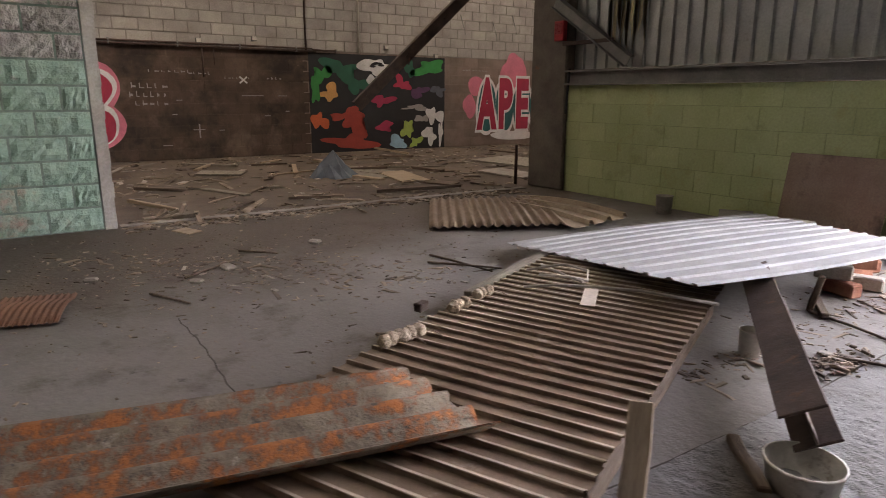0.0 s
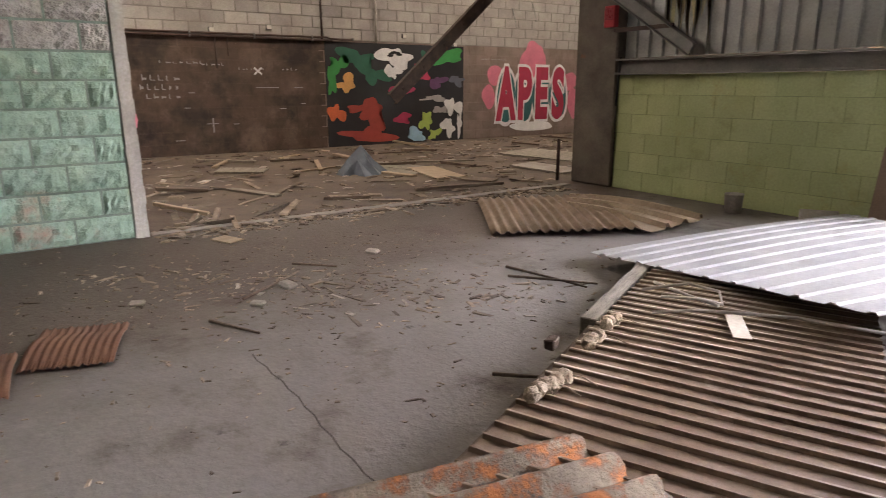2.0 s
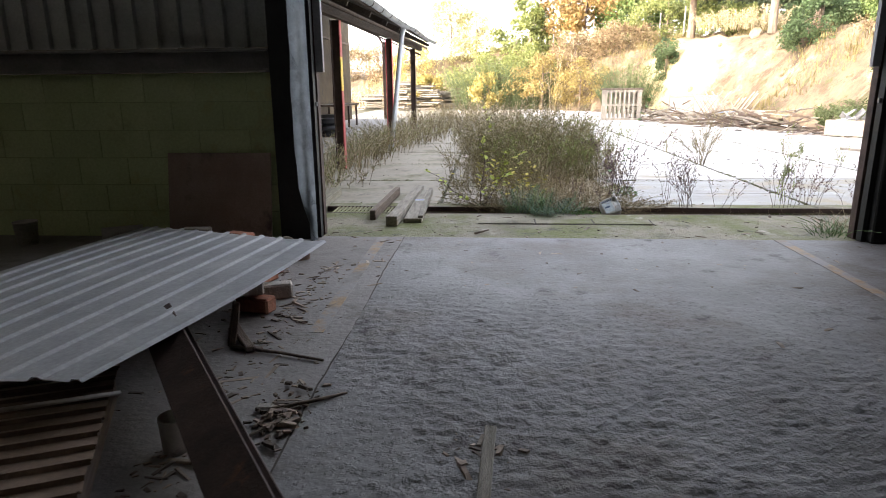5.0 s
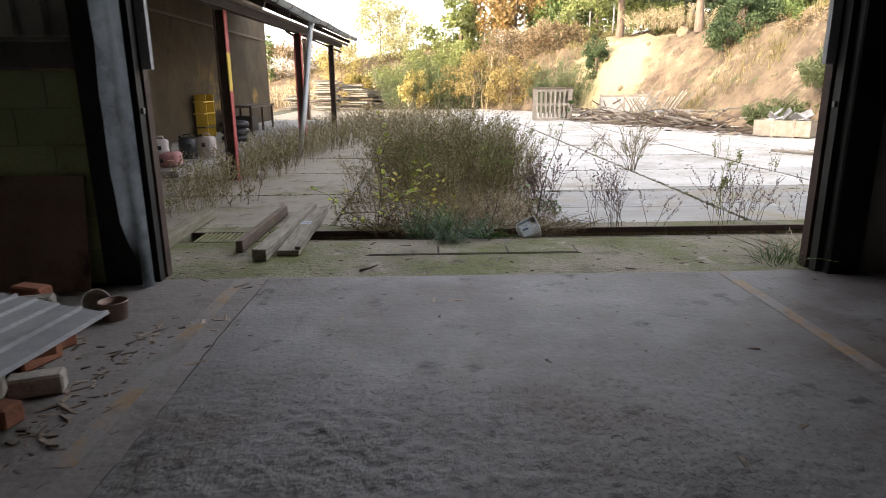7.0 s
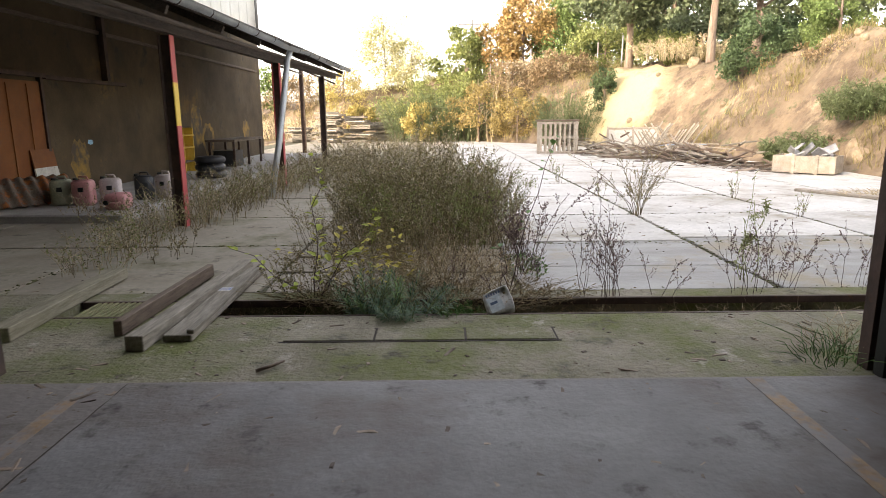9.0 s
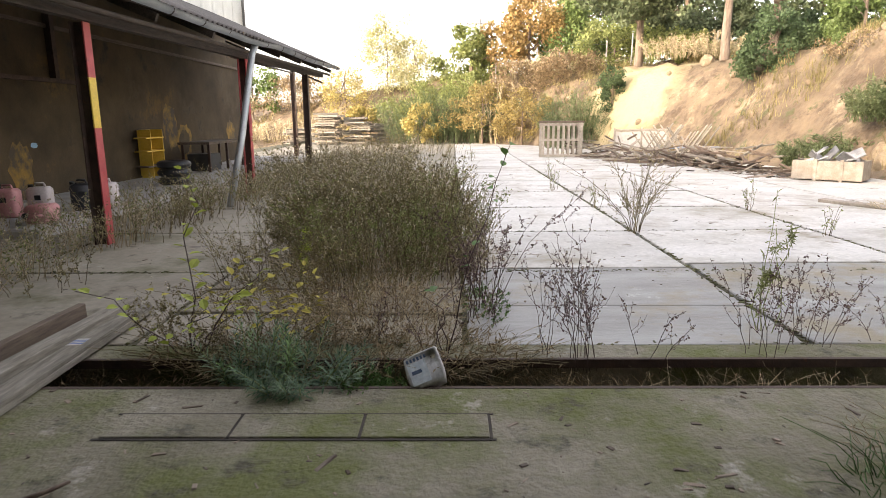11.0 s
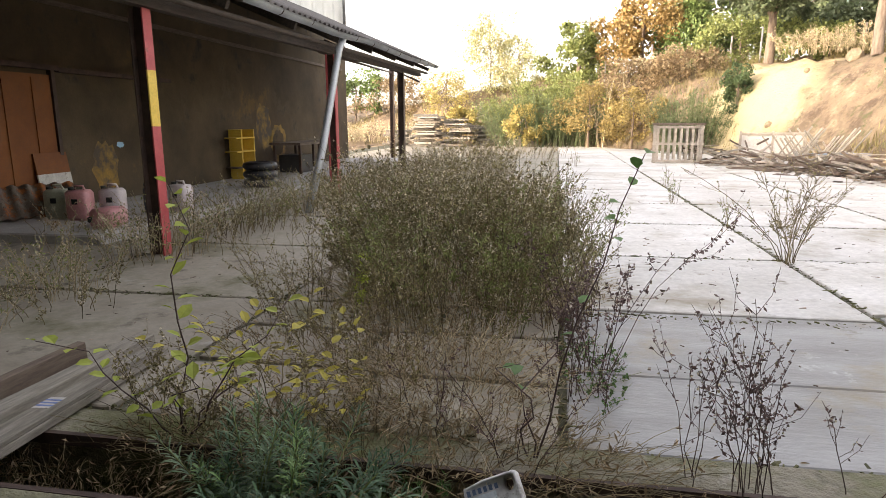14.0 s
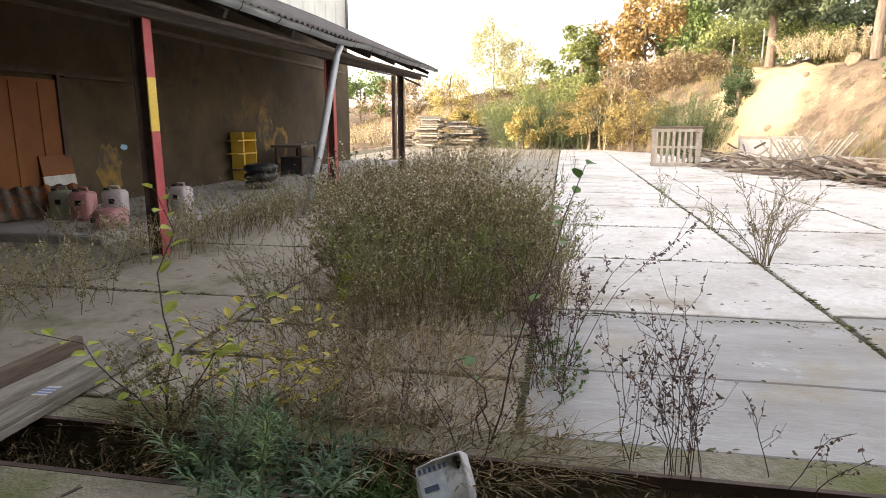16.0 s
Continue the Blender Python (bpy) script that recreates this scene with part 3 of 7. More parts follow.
for lo_y, hi_y, w, d, px, py, name_label in ((0, 0, 1.75, 1.95, (-5.36, 3.44), (-4.62, 4.58), "tan corrugated sheet lying flat on the hall floor"),):
    bm = bmesh.new()
    add_sheet(bm, "sine", 1.42, 1.75, 0.105, 0.03, 0.004, 6, lambda u, v: (0, 0, 0.02 * math.sin(3 * v)), 0.015, rs)
    s = part("corrugated_sheet", bm, TAN_SHEET)
    s.matrix_world = corner((*px, 0.03), (*py, 0.07), (-7.2, 4.5, 0.05))
    tagged(s, name_label, "roofing sheet")
bm = bmesh.new()
add_sheet(bm, "trap", 0.74, 1.9, 0.22, 0.05, 0.004, 6, lambda u, v: (0, 0, 0.06 * math.sin(3 * v)), 0.02, rs)
s = part("corrugated_sheet", bm, mat("pale_tan_sheet", (0.27, 0.20, 0.14), (0.42, 0.33, 0.24), 4, 0.8, bump=0.3, bscale=50))
s.matrix_world = corner((-4.50, 4.68, 0.05), (-4.46, 5.40, 0.10), (-6.2, 6.2, 0.08))
tagged(s, "bent tan box-profile sheet lying against the other", "roofing sheet")
for a, b, c in (((-4.15, -0.80, 0.02), (-4.10, -0.36, 0.02), (-4.55, -0.75, 0.05)), ((-4.40, -0.33, 0.02), (-4.28, 0.03, 0.02), (-4.78, -0.2, 0.05))):
    bm = bmesh.new()
    add_sheet(bm, "sine", 0.44, 0.46, 0.04, 0.007, 0.003, 6, lambda u, v: (0, 0, 0.035 * abs(math.sin(3.5 * v))), 0.015, rs)
    s = part("corrugated_sheet", bm, RUST_SHEET)
    s.matrix_world = corner(a, b, c)
    tagged(s, "small bent red-brown corrugated sheet on the floor", "roofing sheet")


def timber(name, a, b, w, h, material, label, category="timber", group=""):
    """A plank or beam from a to b, its underside on the line, with slightly uneven edges."""
    a, b = Vector(a), Vector(b)
    L = (b - a).length
    bm = bmesh.new()
    r = random.Random(int(abs(a.x * 97 + a.y * 31) * 10))
    n = max(3, int(L / 0.35))
    prev = None
    for k in range(n + 1):
        j = [r.uniform(-0.004, 0.004) for _ in range(4)]
        ring = [bm.verts.new((sx * w / 2 + j[0], k * L / n + (r.uniform(-0.008, 0.008) if k in (0, n) else 0), z + j[1] * (z > 0))) for sx, z in ((-1, 0.0), (1, 0.0), (1, h), (-1, h))]
        if prev:
            for q in range(4):
                bm.faces.new((prev[q], prev[(q + 1) % 4], ring[(q + 1) % 4], ring[q]))
        else:
            bm.faces.new(ring)
        prev = ring
    bm.faces.new(prev[::-1])
    bmesh.ops.recalc_face_normals(bm, faces=bm.faces[:])
    bmesh.ops.bevel(bm, geom=[e for e in bm.edges if e.calc_face_angle(0) > 0.7], offset=min(0.006, h * 0.15), segments=1, affect="EDGES")
    ob = part(name, bm, material)
    d = (b - a).normalized()
    ob.matrix_world = Matrix.Translation(a) @ d.to_track_quat("Y", "Z").to_matrix().to_4x4()
    return tagged(ob, label, category, group)


timber("timber", (-3.63, 3.48, 0.0), (-3.07, 2.28, 0.0), 0.10, 0.155, WOOD_GREY, "weathered grey timber under the ribbed sheet's edge")
timber("timber", (-2.98, 2.25, 0.0), (-2.2, 0.6, 0.0), 0.09, 0.15, WOOD_DARK, "dark timber carrying the ribbed sheet")
timber("timber", (-2.25, 3.55, 0.0), (-1.25, 1.35, 0.0), 0.09, 0.15, WOOD_DARK, "dark timber carrying the ribbed sheet")
timber("timber", (-2.25, 0.60, 0.0), (-1.75, 0.68, 0.0), 0.12, 0.16, WOOD_DARK, "dark timber under the fibre-cement sheet")
timber("timber", (-2.5, -0.85, 0.0), (-1.95, -0.75, 0.0), 0.12, 0.15, WOOD_DARK, "dark timber under the fibre-cement sheet")
timber("broken_post", (-1.06, 1.40, 0.0), (-1.28, 1.70, 0.30), 0.085, 0.06, WOOD_PALE, "pale splintered wooden post leaning on the sheet", "post")
timber("wood_offcut", (-0.92, 1.55, 0.0), (-0.82, 1.78, 0.03), 0.09, 0.05, WOOD_PALE, "broken pale wood offcut on the floor", "offcut")
timber("wood_offcut", (-1.25, 2.25, 0.0), (-0.98, 2.02, 0.0), 0.05, 0.04, WOOD_DARK, "dark wooden stick on the floor", "stick")
i_beam("steel_beam", (-2.16, 3.95, 0.22), (-0.96, 2.24, 0.20), 0.15, 0.17, STEEL_DARK, "dark rusty steel beam propped on a bucket", "beam", 28)


def bucket(name, m, r, h, material, label, category):
    """An open tapering vessel with a rim and a wall that has thickness."""
    bm = bmesh.new()
    n = 20
    prof = ((0.0, 0.0), (r * 0.86, 0.0), (r, h), (r * 1.04, h), (r * 1.04, h + 0.008), (r * 0.97, h + 0.008), (r * 0.83, 0.01), (0.0, 0.01))
    rings = [[bm.verts.new((pr * math.cos(2 * math.pi * k / n), pr * math.sin(2 * math.pi * k / n), pz)) for k in range(n)] if pr else [bm.verts.new((0, 0, pz))] for pr, pz in prof]
    for u, v in zip(rings, rings[1:]):
        for k in range(n):
            q = [u[k % len(u)], u[(k + 1) % n % len(u)], v[(k + 1) % n % len(v)], v[k % len(v)]]
            bm.faces.new(list(dict.fromkeys(q))).smooth = True
    ob = part(name, bm, material)
    ob.matrix_world = m
    return tagged(ob, label, category)


DIRTY_WHITE = mat("dirty_white_plastic", (0.48, 0.45, 0.40), (0.64, 0.61, 0.56), 6, 0.5, bump=0.1, stains=(((0.20, 0.15, 0.11), 9, 0.58, 0.7),))
bucket("bucket", pose(-0.93, 2.16, 0.0), 0.13, 0.11, DIRTY_WHITE, "dirty white plastic bucket carrying the beam's end", "bucket")
bucket("paint_pot", pose(-1.72, 3.16, 0.0), 0.06, 0.14, DIRTY_WHITE, "dirty white pot under the white sheet", "pot")
bucket("food_can", pose(-2.06, 6.02, 0.0), 0.085, 0.11, mat("rusty_tin", (0.30, 0.17, 0.12), (0.45, 0.34, 0.28), 8, 0.5, 0.3), "open rusty tin can on the floor", "can")
bucket("food_can", pose(-2.24, 6.15, 0.06, 70, 0, 30), 0.08, 0.10, DIRTY_WHITE, "open white tin lying on rubble", "can")
bucket("paint_tin", pose(-4.78, 6.45, 0.0), 0.10, 0.20, DIRTY_WHITE, "white paint tin beside the green wall", "paint tin")
tagged(tube("pipe_offcut", [(-4.05, 6.45, 0.075), (-3.75, 6.62, 0.075)], 0.075, PLASTER, sides=14), "grey pipe offcut lying beside the green wall", "pipe")
# plywood board leaning on the green wall
bd = box("board", (0, 0, 0), (0.98, 0.018, 0.82), mat("damp_plywood", (0.26, 0.18, 0.14), (0.36, 0.27, 0.22), 2.5, 0.8, bump=0.3, bscale=50, stains=(((0.10, 0.07, 0.06), 1.6, 0.55, 0.68),)), bevel=0.004)
bd.matrix_world = pose(-3.48, 6.58, 0.0, -10, 0, 0)
tagged(bd, "damp brown plywood board leaning on the green wall", "board")
# rope knots
ROPE = mat("old_rope", (0.34, 0.26, 0.19), (0.50, 0.42, 0.33), 20, 0.9, bump=0.6, bscale=120)
for x, y in ((-2.88, 2.23), (-2.77, 1.98), (-2.55, 1.53), (-2.53, 1.41)):
    bm = bmesh.new()
    for q in range(3):
        vs = bmesh.ops.create_icosphere(bm, subdivisions=2, radius=0.036, matrix=Matrix.Translation((0.012 * math.sin(q * 2.0 + x), (q - 1) * 0.052, 0.03)))["verts"]
        for v in vs:
            c = Vector((0.012 * math.sin(q * 2.0 + x), (q - 1) * 0.052, 0.03))
            v.co = c + (v.co - c) * (1 + 0.35 * noise.noise(v.co * 40 + Vector((x * 9, y * 7, q))))
    add_tube(bm, [(0.02, 0.08, 0.03), (0.08, 0.10, 0.02), (0.15, 0.07, 0.012)], 0.005, 0.003, 5)
    k = part("rope_knot", bm, ROPE)
    k.matrix_world = pose(x, y, 0.178, 0, 0, 24)
    tagged(k, "knotted length of old frayed rope on the sheet", "rope")
timber("wooden_dowel", (-2.80, 1.72, 0.20), (-2.84, 1.80, 0.20), 0.05, 0.05, STEEL_DARK, "dark wooden peg end beside the rope", "peg")
# strap and card on the ribbed sheet
bm = bmesh.new()
add_box(bm, (0, 0, 0), (0.085, 0.33, 0.004))
c = part("card_strip", bm, mat("pale_card", (0.58, 0.50, 0.42), (0.68, 0.60, 0.52), 6, 0.8, bump=0.1))
c.matrix_world = pose(-2.41, 2.57, 0.197, 0, 0, 39)
tagged(c, "pale strip of card lying on the ribbed sheet", "card")
STRAP = mat("grey_strap", (0.42, 0.38, 0.35), (0.56, 0.52, 0.48), 8, 0.5, bump=0.1)
for pts in ([(-3.15, 2.82, 0.20), (-2.95, 2.98, 0.26), (-2.78, 3.02, 0.25), (-2.70, 2.94, 0.21), (-2.82, 2.88, 0.22), (-3.0, 2.80, 0.20)], [(-2.86, 2.54, 0.20), (-2.72, 2.72, 0.215), (-2.57, 2.81, 0.23), (-2.33, 3.01, 0.23), (-1.96, 3.22, 0.21)], [(-3.2, 3.0, 0.2), (-2.9, 2.92, 0.21), (-2.7, 2.90, 0.21)]):
    tagged(tube("strap", pts, 0.010, STRAP, sides=5), "grey plastic strap curled on the ribbed sheet", "strap")
# bricks and rubble under the white sheet
BRICK = mat("red_brick", (0.28, 0.10, 0.06), (0.40, 0.18, 0.11), 6, 0.9, bump=0.4, vary=0.2)
RUBBLE = mat("concrete_rubble", (0.30, 0.26, 0.22), (0.46, 0.42, 0.37), 6, 0.95, bump=0.6, vary=0.2)
for k, (x, y, z, a) in enumerate(((-1.95, 5.02, 0, 20), (-2.15, 5.35, 0, 70), (-2.4, 5.75, 0, 10), (-2.6, 5.95, 0, 50), (-2.2, 5.62, 0.0, -30), (-2.08, 5.2, 0.105, 40), (-2.45, 5.85, 0.105, 15), (-2.75, 6.15, 0.0, 80), (-1.98, 4.75, 0, -15), (-2.05, 4.75, 0.105, 25), (-2.6, 6.1, 0.1, -20), (-3.0, 6.2, 0, 35), (-3.05, 6.25, 0.105, 5))):
    b = box("brick", (-0.12, -0.055, 0), (0.12, 0.055, 0.10), BRICK if k % 3 else RUBBLE, bevel=0.012)
    b.matrix_world = pose(x, y, z, 0, 0, a)
    tagged(b, "loose chipped red brick under the white sheet" if k % 3 else "loose grey block fragment under the white sheet", "brick", "bricks under the sheet")
for k, (a, b) in enumerate((((-1.9, 4.2, 0), (-1.86, 4.22, 0.24)), ((-2.0, 4.45, 0), (-1.78, 4.1, 0.0)), ((-2.5, 3.5, 0.0), (-2.4, 3.55, 0.22)))):
    timber("wood_offcut", a, b, 0.05, 0.04, WOOD_DARK, "dark wood offcut propping the white sheet", "offcut")


def scatter(name, label, n, region, size, material, seed, flat=0.35, long=2.5):
    """Loose chips, one island each."""
    r = random.Random(seed)
    bm = bmesh.new()
    while n:
        p = region(r)
        if p is None:
            continue
        n -= 1
        s = size * (0.35 + r.random() ** 2 * 1.6)
        L = s * (1 + r.random() ** 3 * long)
        m = Matrix.Translation((p[0], p[1], p[2] if len(p) > 2 else 0.0)) @ pose(0, 0, 0, r.uniform(-8, 8), r.uniform(-8, 8), r.uniform(0, 360))
        hh = s * flat * r.uniform(0.4, 1)
        lo = [bm.verts.new(m @ Vector((x * L * r.uniform(0.7, 1), y * s * r.uniform(0.5, 1) * 0.6, -0.003))) for x, y in ((-1, -1), (1, -1), (1, 1), (-1, 1))]
        hi = [bm.verts.new(m @ Vector((x * L * r.uniform(0.4, 0.9), y * s * r.uniform(0.4, 0.9) * 0.6, hh))) for x, y in ((-1, -1), (1, -1), (1, 1), (-1, 1))]
        bm.faces.new(hi)
        for q in range(4):
            bm.faces.new((lo[q], lo[(q + 1) % 4], hi[(q + 1) % 4], hi[q]))
    ob = part(name, bm, material)
    return tagged(ob, label, name.replace("_", " "), kind="stuff")


CHIPS = mat("mixed_rubbish", (0.10, 0.07, 0.05), (0.30, 0.24, 0.19), 3, 0.9, bump=0.3, island=0.6, world_space=True)
PALE_CHIPS = mat("pale_chips", (0.24, 0.20, 0.17), (0.38, 0.34, 0.30), 3, 0.9, bump=0.3, island=0.4, world_space=True)
scatter("floor_litter", "wood chips and rubbish scattered over the rear floor", 900, lambda r: (r.uniform(-14.4, -7.4), r.uniform(1.0, 15.5)), 0.055, CHIPS, 1, 0.3, 5)
scatter("floor_litter", "small pale chips scattered over the rear floor", 350, lambda r: (r.uniform(-14.2, -7.6), r.uniform(1.0, 14)), 0.05, PALE_CHIPS, 2, 0.2, 3)
scatter("floor_litter", "dark crumbs of dirt lying along the bay line", 1100, lambda r: (PARTY_X + r.gauss(0.05, 0.16), r.uniform(0.85, 6.2)), 0.03, CHIPS, 3, 0.4, 3)
scatter("floor_litter", "dirt crumbs and splinters on the hall floor", 1300, lambda r: (r.gauss(-5.0, 0.9), r.gauss(1.4, 1.2)), 0.010, CHIPS, 4, 0.4, 2)
scatter("floor_litter", "dirt crumbs strewn over the hall floor", 600, lambda r: (r.uniform(-7.1, -2.6), r.uniform(-0.8, 6.0)), 0.008, CHIPS, 5, 0.4, 2.5)
scatter("floor_litter", "dry crumbs beside the debris heap", 420, lambda r: (-1.82 + abs(r.gauss(0, 0.12)) - 0.35 * (r.random() < 0.2), r.uniform(2.6, 5.9)), 0.014, CHIPS, 6, 0.4, 5)
timber("lath", (-0.52, 2.72, 0.0), (-0.48, 3.38, 0.004), 0.05, 0.018, WOOD_GREY, "pale wooden lath lying on the rough floor", "lath")
scatter("floor_litter", "dark dry clump beside the lath", 40, lambda r: (-0.52 + r.gauss(0, 0.06), 3.22 + r.gauss(0, 0.09), 0.012), 0.014, CHIPS, 31, 0.6, 3)
scatter("floor_litter", "dark twiggy clump on the rough floor", 120, lambda r: (-1.38 + r.gauss(0, 0.06), 3.45 + r.gauss(0, 0.12), 0.012), 0.014, CHIPS, 32, 0.7, 4)
# partly crumbs, partly flat dark chips in place of shaded pits
scatter("floor_litter", "dark crumbs and flat dark chips for floor pits before the doorway", 900, lambda r: (r.uniform(-1.8, 3.4), r.uniform(3.6, 6.8)), 0.013, CHIPS, 8, 0.2, 4)
for k in range(46):
    x, y = rng.uniform(-13.8, -7.9), rng.uniform(1.2, 13.0)
    a, L = rng.uniform(0, 6.28), rng.uniform(0.35, 1.3)
    timber("wood_scrap", (x, y, 0.0), (x + L * math.cos(a), y + L * math.sin(a), rng.choice((0, 0, 0.06))), rng.uniform(0.04, 0.14), rng.uniform(0.015, 0.05), rng.choice((WOOD_GREY, WOOD_DARK, WOOD_DARK, WOOD_PALE)), "broken plank lying on the littered floor", "wood scrap", "planks on the rear floor")
for x, y, a, w, d, m_, lb in ((-10.4, 5.2, 20, 1.7, 0.9, WOOD_GREY, "grey panel lying on the littered floor"), (-9.4, 5.5, -10, 1.3, 0.5, WOOD_PALE, "pale panel lying on the littered floor"), (-9.9, 9.0, 12, 2.6, 1.2, WOOD_GREY, "pale sheet lying on the littered floor"), (-8.35, 5.6, 30, 0.5, 0.3, WOOD_DARK, "dark offcut of panel on the floor"), (-11.5, 3.0, 60, 0.8, 0.5, WOOD_GREY, "broken panel on the littered floor"), (-8.8, 7.4, 5, 1.2, 0.6, PALE_CHIPS, "pale board on the littered floor")):
    b = box("panel", (-w / 2, -d / 2, 0), (w / 2, d / 2, 0.02), m_, bevel=0.003)
    b.matrix_world = pose(x, y, 0.012, 0.8, 0.8, a)
    tagged(b, lb, "panel")
bm = bmesh.new()  # crumpled tarpaulin cone
tip = Vector((0.05, 0, 0.46))
rim = [Vector((0.42 * math.cos(a * math.pi / 8) * (1 + 0.25 * math.sin(3 * a)), 0.40 * math.sin(a * math.pi / 8) * (1 + 0.2 * math.cos(2 * a)), 0.0)) for a in range(16)]
tv = bm.verts.new(tip)
mid = [bm.verts.new(tip.lerp(p, 0.55) + Vector((0, 0, -0.06 if k % 2 else 0.03))) for k, p in enumerate(rim)]
low = [bm.verts.new(p) for p in rim]
for k in range(16):
    bm.faces.new((tv, mid[k], mid[(k + 1) % 16]))
    bm.faces.new((mid[k], low[k], low[(k + 1) % 16], mid[(k + 1) % 16]))
tp = part("tarpaulin", bm, mat("blue_grey_tarpaulin", (0.07, 0.09, 0.12), (0.13, 0.16, 0.20), 4, 0.6, bump=0.3))
tp.matrix_world = pose(-10.2, 4.55, 0.0)
tagged(tp, "crumpled blue-grey tarpaulin heaped on the floor", "tarpaulin")
for a, b in (((-4.62, 0.66, 0.01), (-4.25, 0.84, 0.01)), ((-5.55, 1.55, 0.01), (-5.25, 1.8, 0.015)), ((-4.9, 0.95, 0.01), (-5.3, 1.5, 0.012)), ((-4.3, 2.75, 0.01), (-3.7, 3.05, 0.05)), ((-4.5, 2.9, 0.01), (-3.75, 3.0, 0.02)), ((-1.45, 3.45, 0.02), (-1.15, 3.65, 0.01)), ((-0.63, 6.95, 0.012), (-0.5, 7.08, 0.02)), ((-1.9, 4.15, 0.01), (-1.35, 4.0, 0.01)), ((-3.05, 1.6, 0.02), (-2.75, 1.68, 0.1))):
    tagged(tube("stick", [a, ((a[0] + b[0]) / 2 + 0.02, (a[1] + b[1]) / 2, (a[2] + b[2]) / 2 + 0.005), b], 0.011, WOOD_DARK, sides=6, r1=0.007), "thin dark stick lying on the concrete", "stick")
scatter("floor_litter", "dark crusts and splinters along the edge of the dirt", 420, lambda r: (lambda t: (-6.1 + 2.3 * t + r.gauss(0, 0.22), 0.1 + 2.6 * t + r.gauss(0, 0.25)))(r.random()), 0.020, CHIPS, 9, 0.25, 4)
scatter("floor_litter", "pale chips along the edge of the dirt", 60, lambda r: (lambda t: (-6.0 + 2.2 * t + r.gauss(0, 0.25), 0.1 + 2.4 * t + r.gauss(0, 0.25)))(r.random()), 0.020, PALE_CHIPS, 10, 0.3, 3)
b = box("paper_scrap", (-0.12, -0.09, 0), (0.12, 0.09, 0.01), WOOD_PALE)
b.matrix_world = pose(-6.68, 1.36, 0.004, 0, 3, 30)
tagged(b, "pale crumpled card on the floor", "card")
for x, y, a, s in ((-5.0, 1.30, 10, 0.07), (-4.75, 1.0, 50, 0.05), (-5.5, 2.25, 30, 0.06), (-5.2, 0.35, 70, 0.05), (-1.48, 3.49, 0, 0.04), (-0.51, 2.74, 0, 0.035)):
    b = box("rubble_piece", (-s, -s * 0.7, 0), (s, s * 0.7, s * 0.6), RUBBLE, bevel=s * 0.25)
    b.matrix_world = pose(x, y, 0, 0, 0, a)
    tagged(b, "small concrete fragment on the floor", "rubble")
bm = bmesh.new()
for k in range(9):
    add_box(bm, (-0.14, -0.025, 0), (0.14, 0.025, rng.uniform(0.02, 0.05)), pose(rng.uniform(-0.2, 0.2), rng.uniform(-0.2, 0.2), 0.02, rng.uniform(-8, 8), rng.uniform(-35, 35), rng.uniform(0, 180)))
ob = part("scrap_heap", bm, CHIPS)
ob.matrix_world = pose(-7.45, 1.42, 0.0)
tagged(ob, "small heap of dark burnt scrap by the pier", "scrap", kind="stuff")
setting(box("floor_joint", (PARTY_X - 0.12, 0.82, 0.001), (PARTY_X + 0.02, 6.4, 0.018), MORTAR, bevel=0.006), "raised concrete joint between the two bays", "joint")
tagged(tube("short_post", [(-7.72, 6.6, 0), (-7.72, 6.6, 0.62)], 0.025, STEEL_DARK, sides=8), "short rusty steel post by the column", "post")
# painted marks and saw-cuts on the floor
YELLOW_LINE = mat("worn_orange_line", (0.24, 0.15, 0.075), (0.32, 0.22, 0.13), 9, 0.7, bump=0.3, bscale=30, world_space=True, stains=(((0.21, 0.195, 0.185), 5, 0.40, 0.54), ((0.12, 0.10, 0.085), 1.6, 0.5, 0.66)))
for x in (-1.5, 2.14):
    setting(box("floor_line", (x - 0.045, 4.4, 0.0006), (x + 0.045, 6.8, 0.0022 if x < 0 else 0.0062), YELLOW_LINE), "worn orange line painted on the floor", "floor line")
GAP = mat("dark_joint", (0.03, 0.025, 0.02), (0.07, 0.055, 0.045), 6, 0.95, bump=0.3, world_space=True)
bm = bmesh.new()
y = -5.5
while y < 6.75:
    yb = min(y + 0.12, 6.8)
    o = [-1.30 + 0.008 * math.sin(q * 3.0) + 0.004 * math.sin(q * 23) for q in (y, yb)]
    bm.faces.new([bm.verts.new(p) for p in ((o[0] - 0.005, y, 0.003), (o[0] + 0.005, y, 0.003), (o[1] + 0.005, yb, 0.003), (o[1] - 0.005, yb, 0.003))])
    y += 0.12
x = -4.0
while x < -2.6:
    o = [0.72 + 0.01 * math.sin(q * 5.0) + 0.005 * math.sin(q * 31) for q in (x, x + 0.1)]
    bm.faces.new([bm.verts.new(p) for p in ((x, o[0] - 0.004, 0.003), (x + 0.1, o[1] - 0.004, 0.003), (x + 0.1, o[1] + 0.004, 0.003), (x, o[0] + 0.004, 0.003))])
    x += 0.1
setting(part("floor_crack", bm, GAP), "dark saw-cut joints in the concrete floor", "joint")

# ---- paintings, pipes and marks on the west wall ----
FACE = HALL_X + 0.004
def paint(name, c):
    return mat(name, tuple(v * 0.85 for v in c), tuple(min(1, v * 1.1) for v in c), 4, 0.7, bump=0.2, bscale=45, world_space=True)


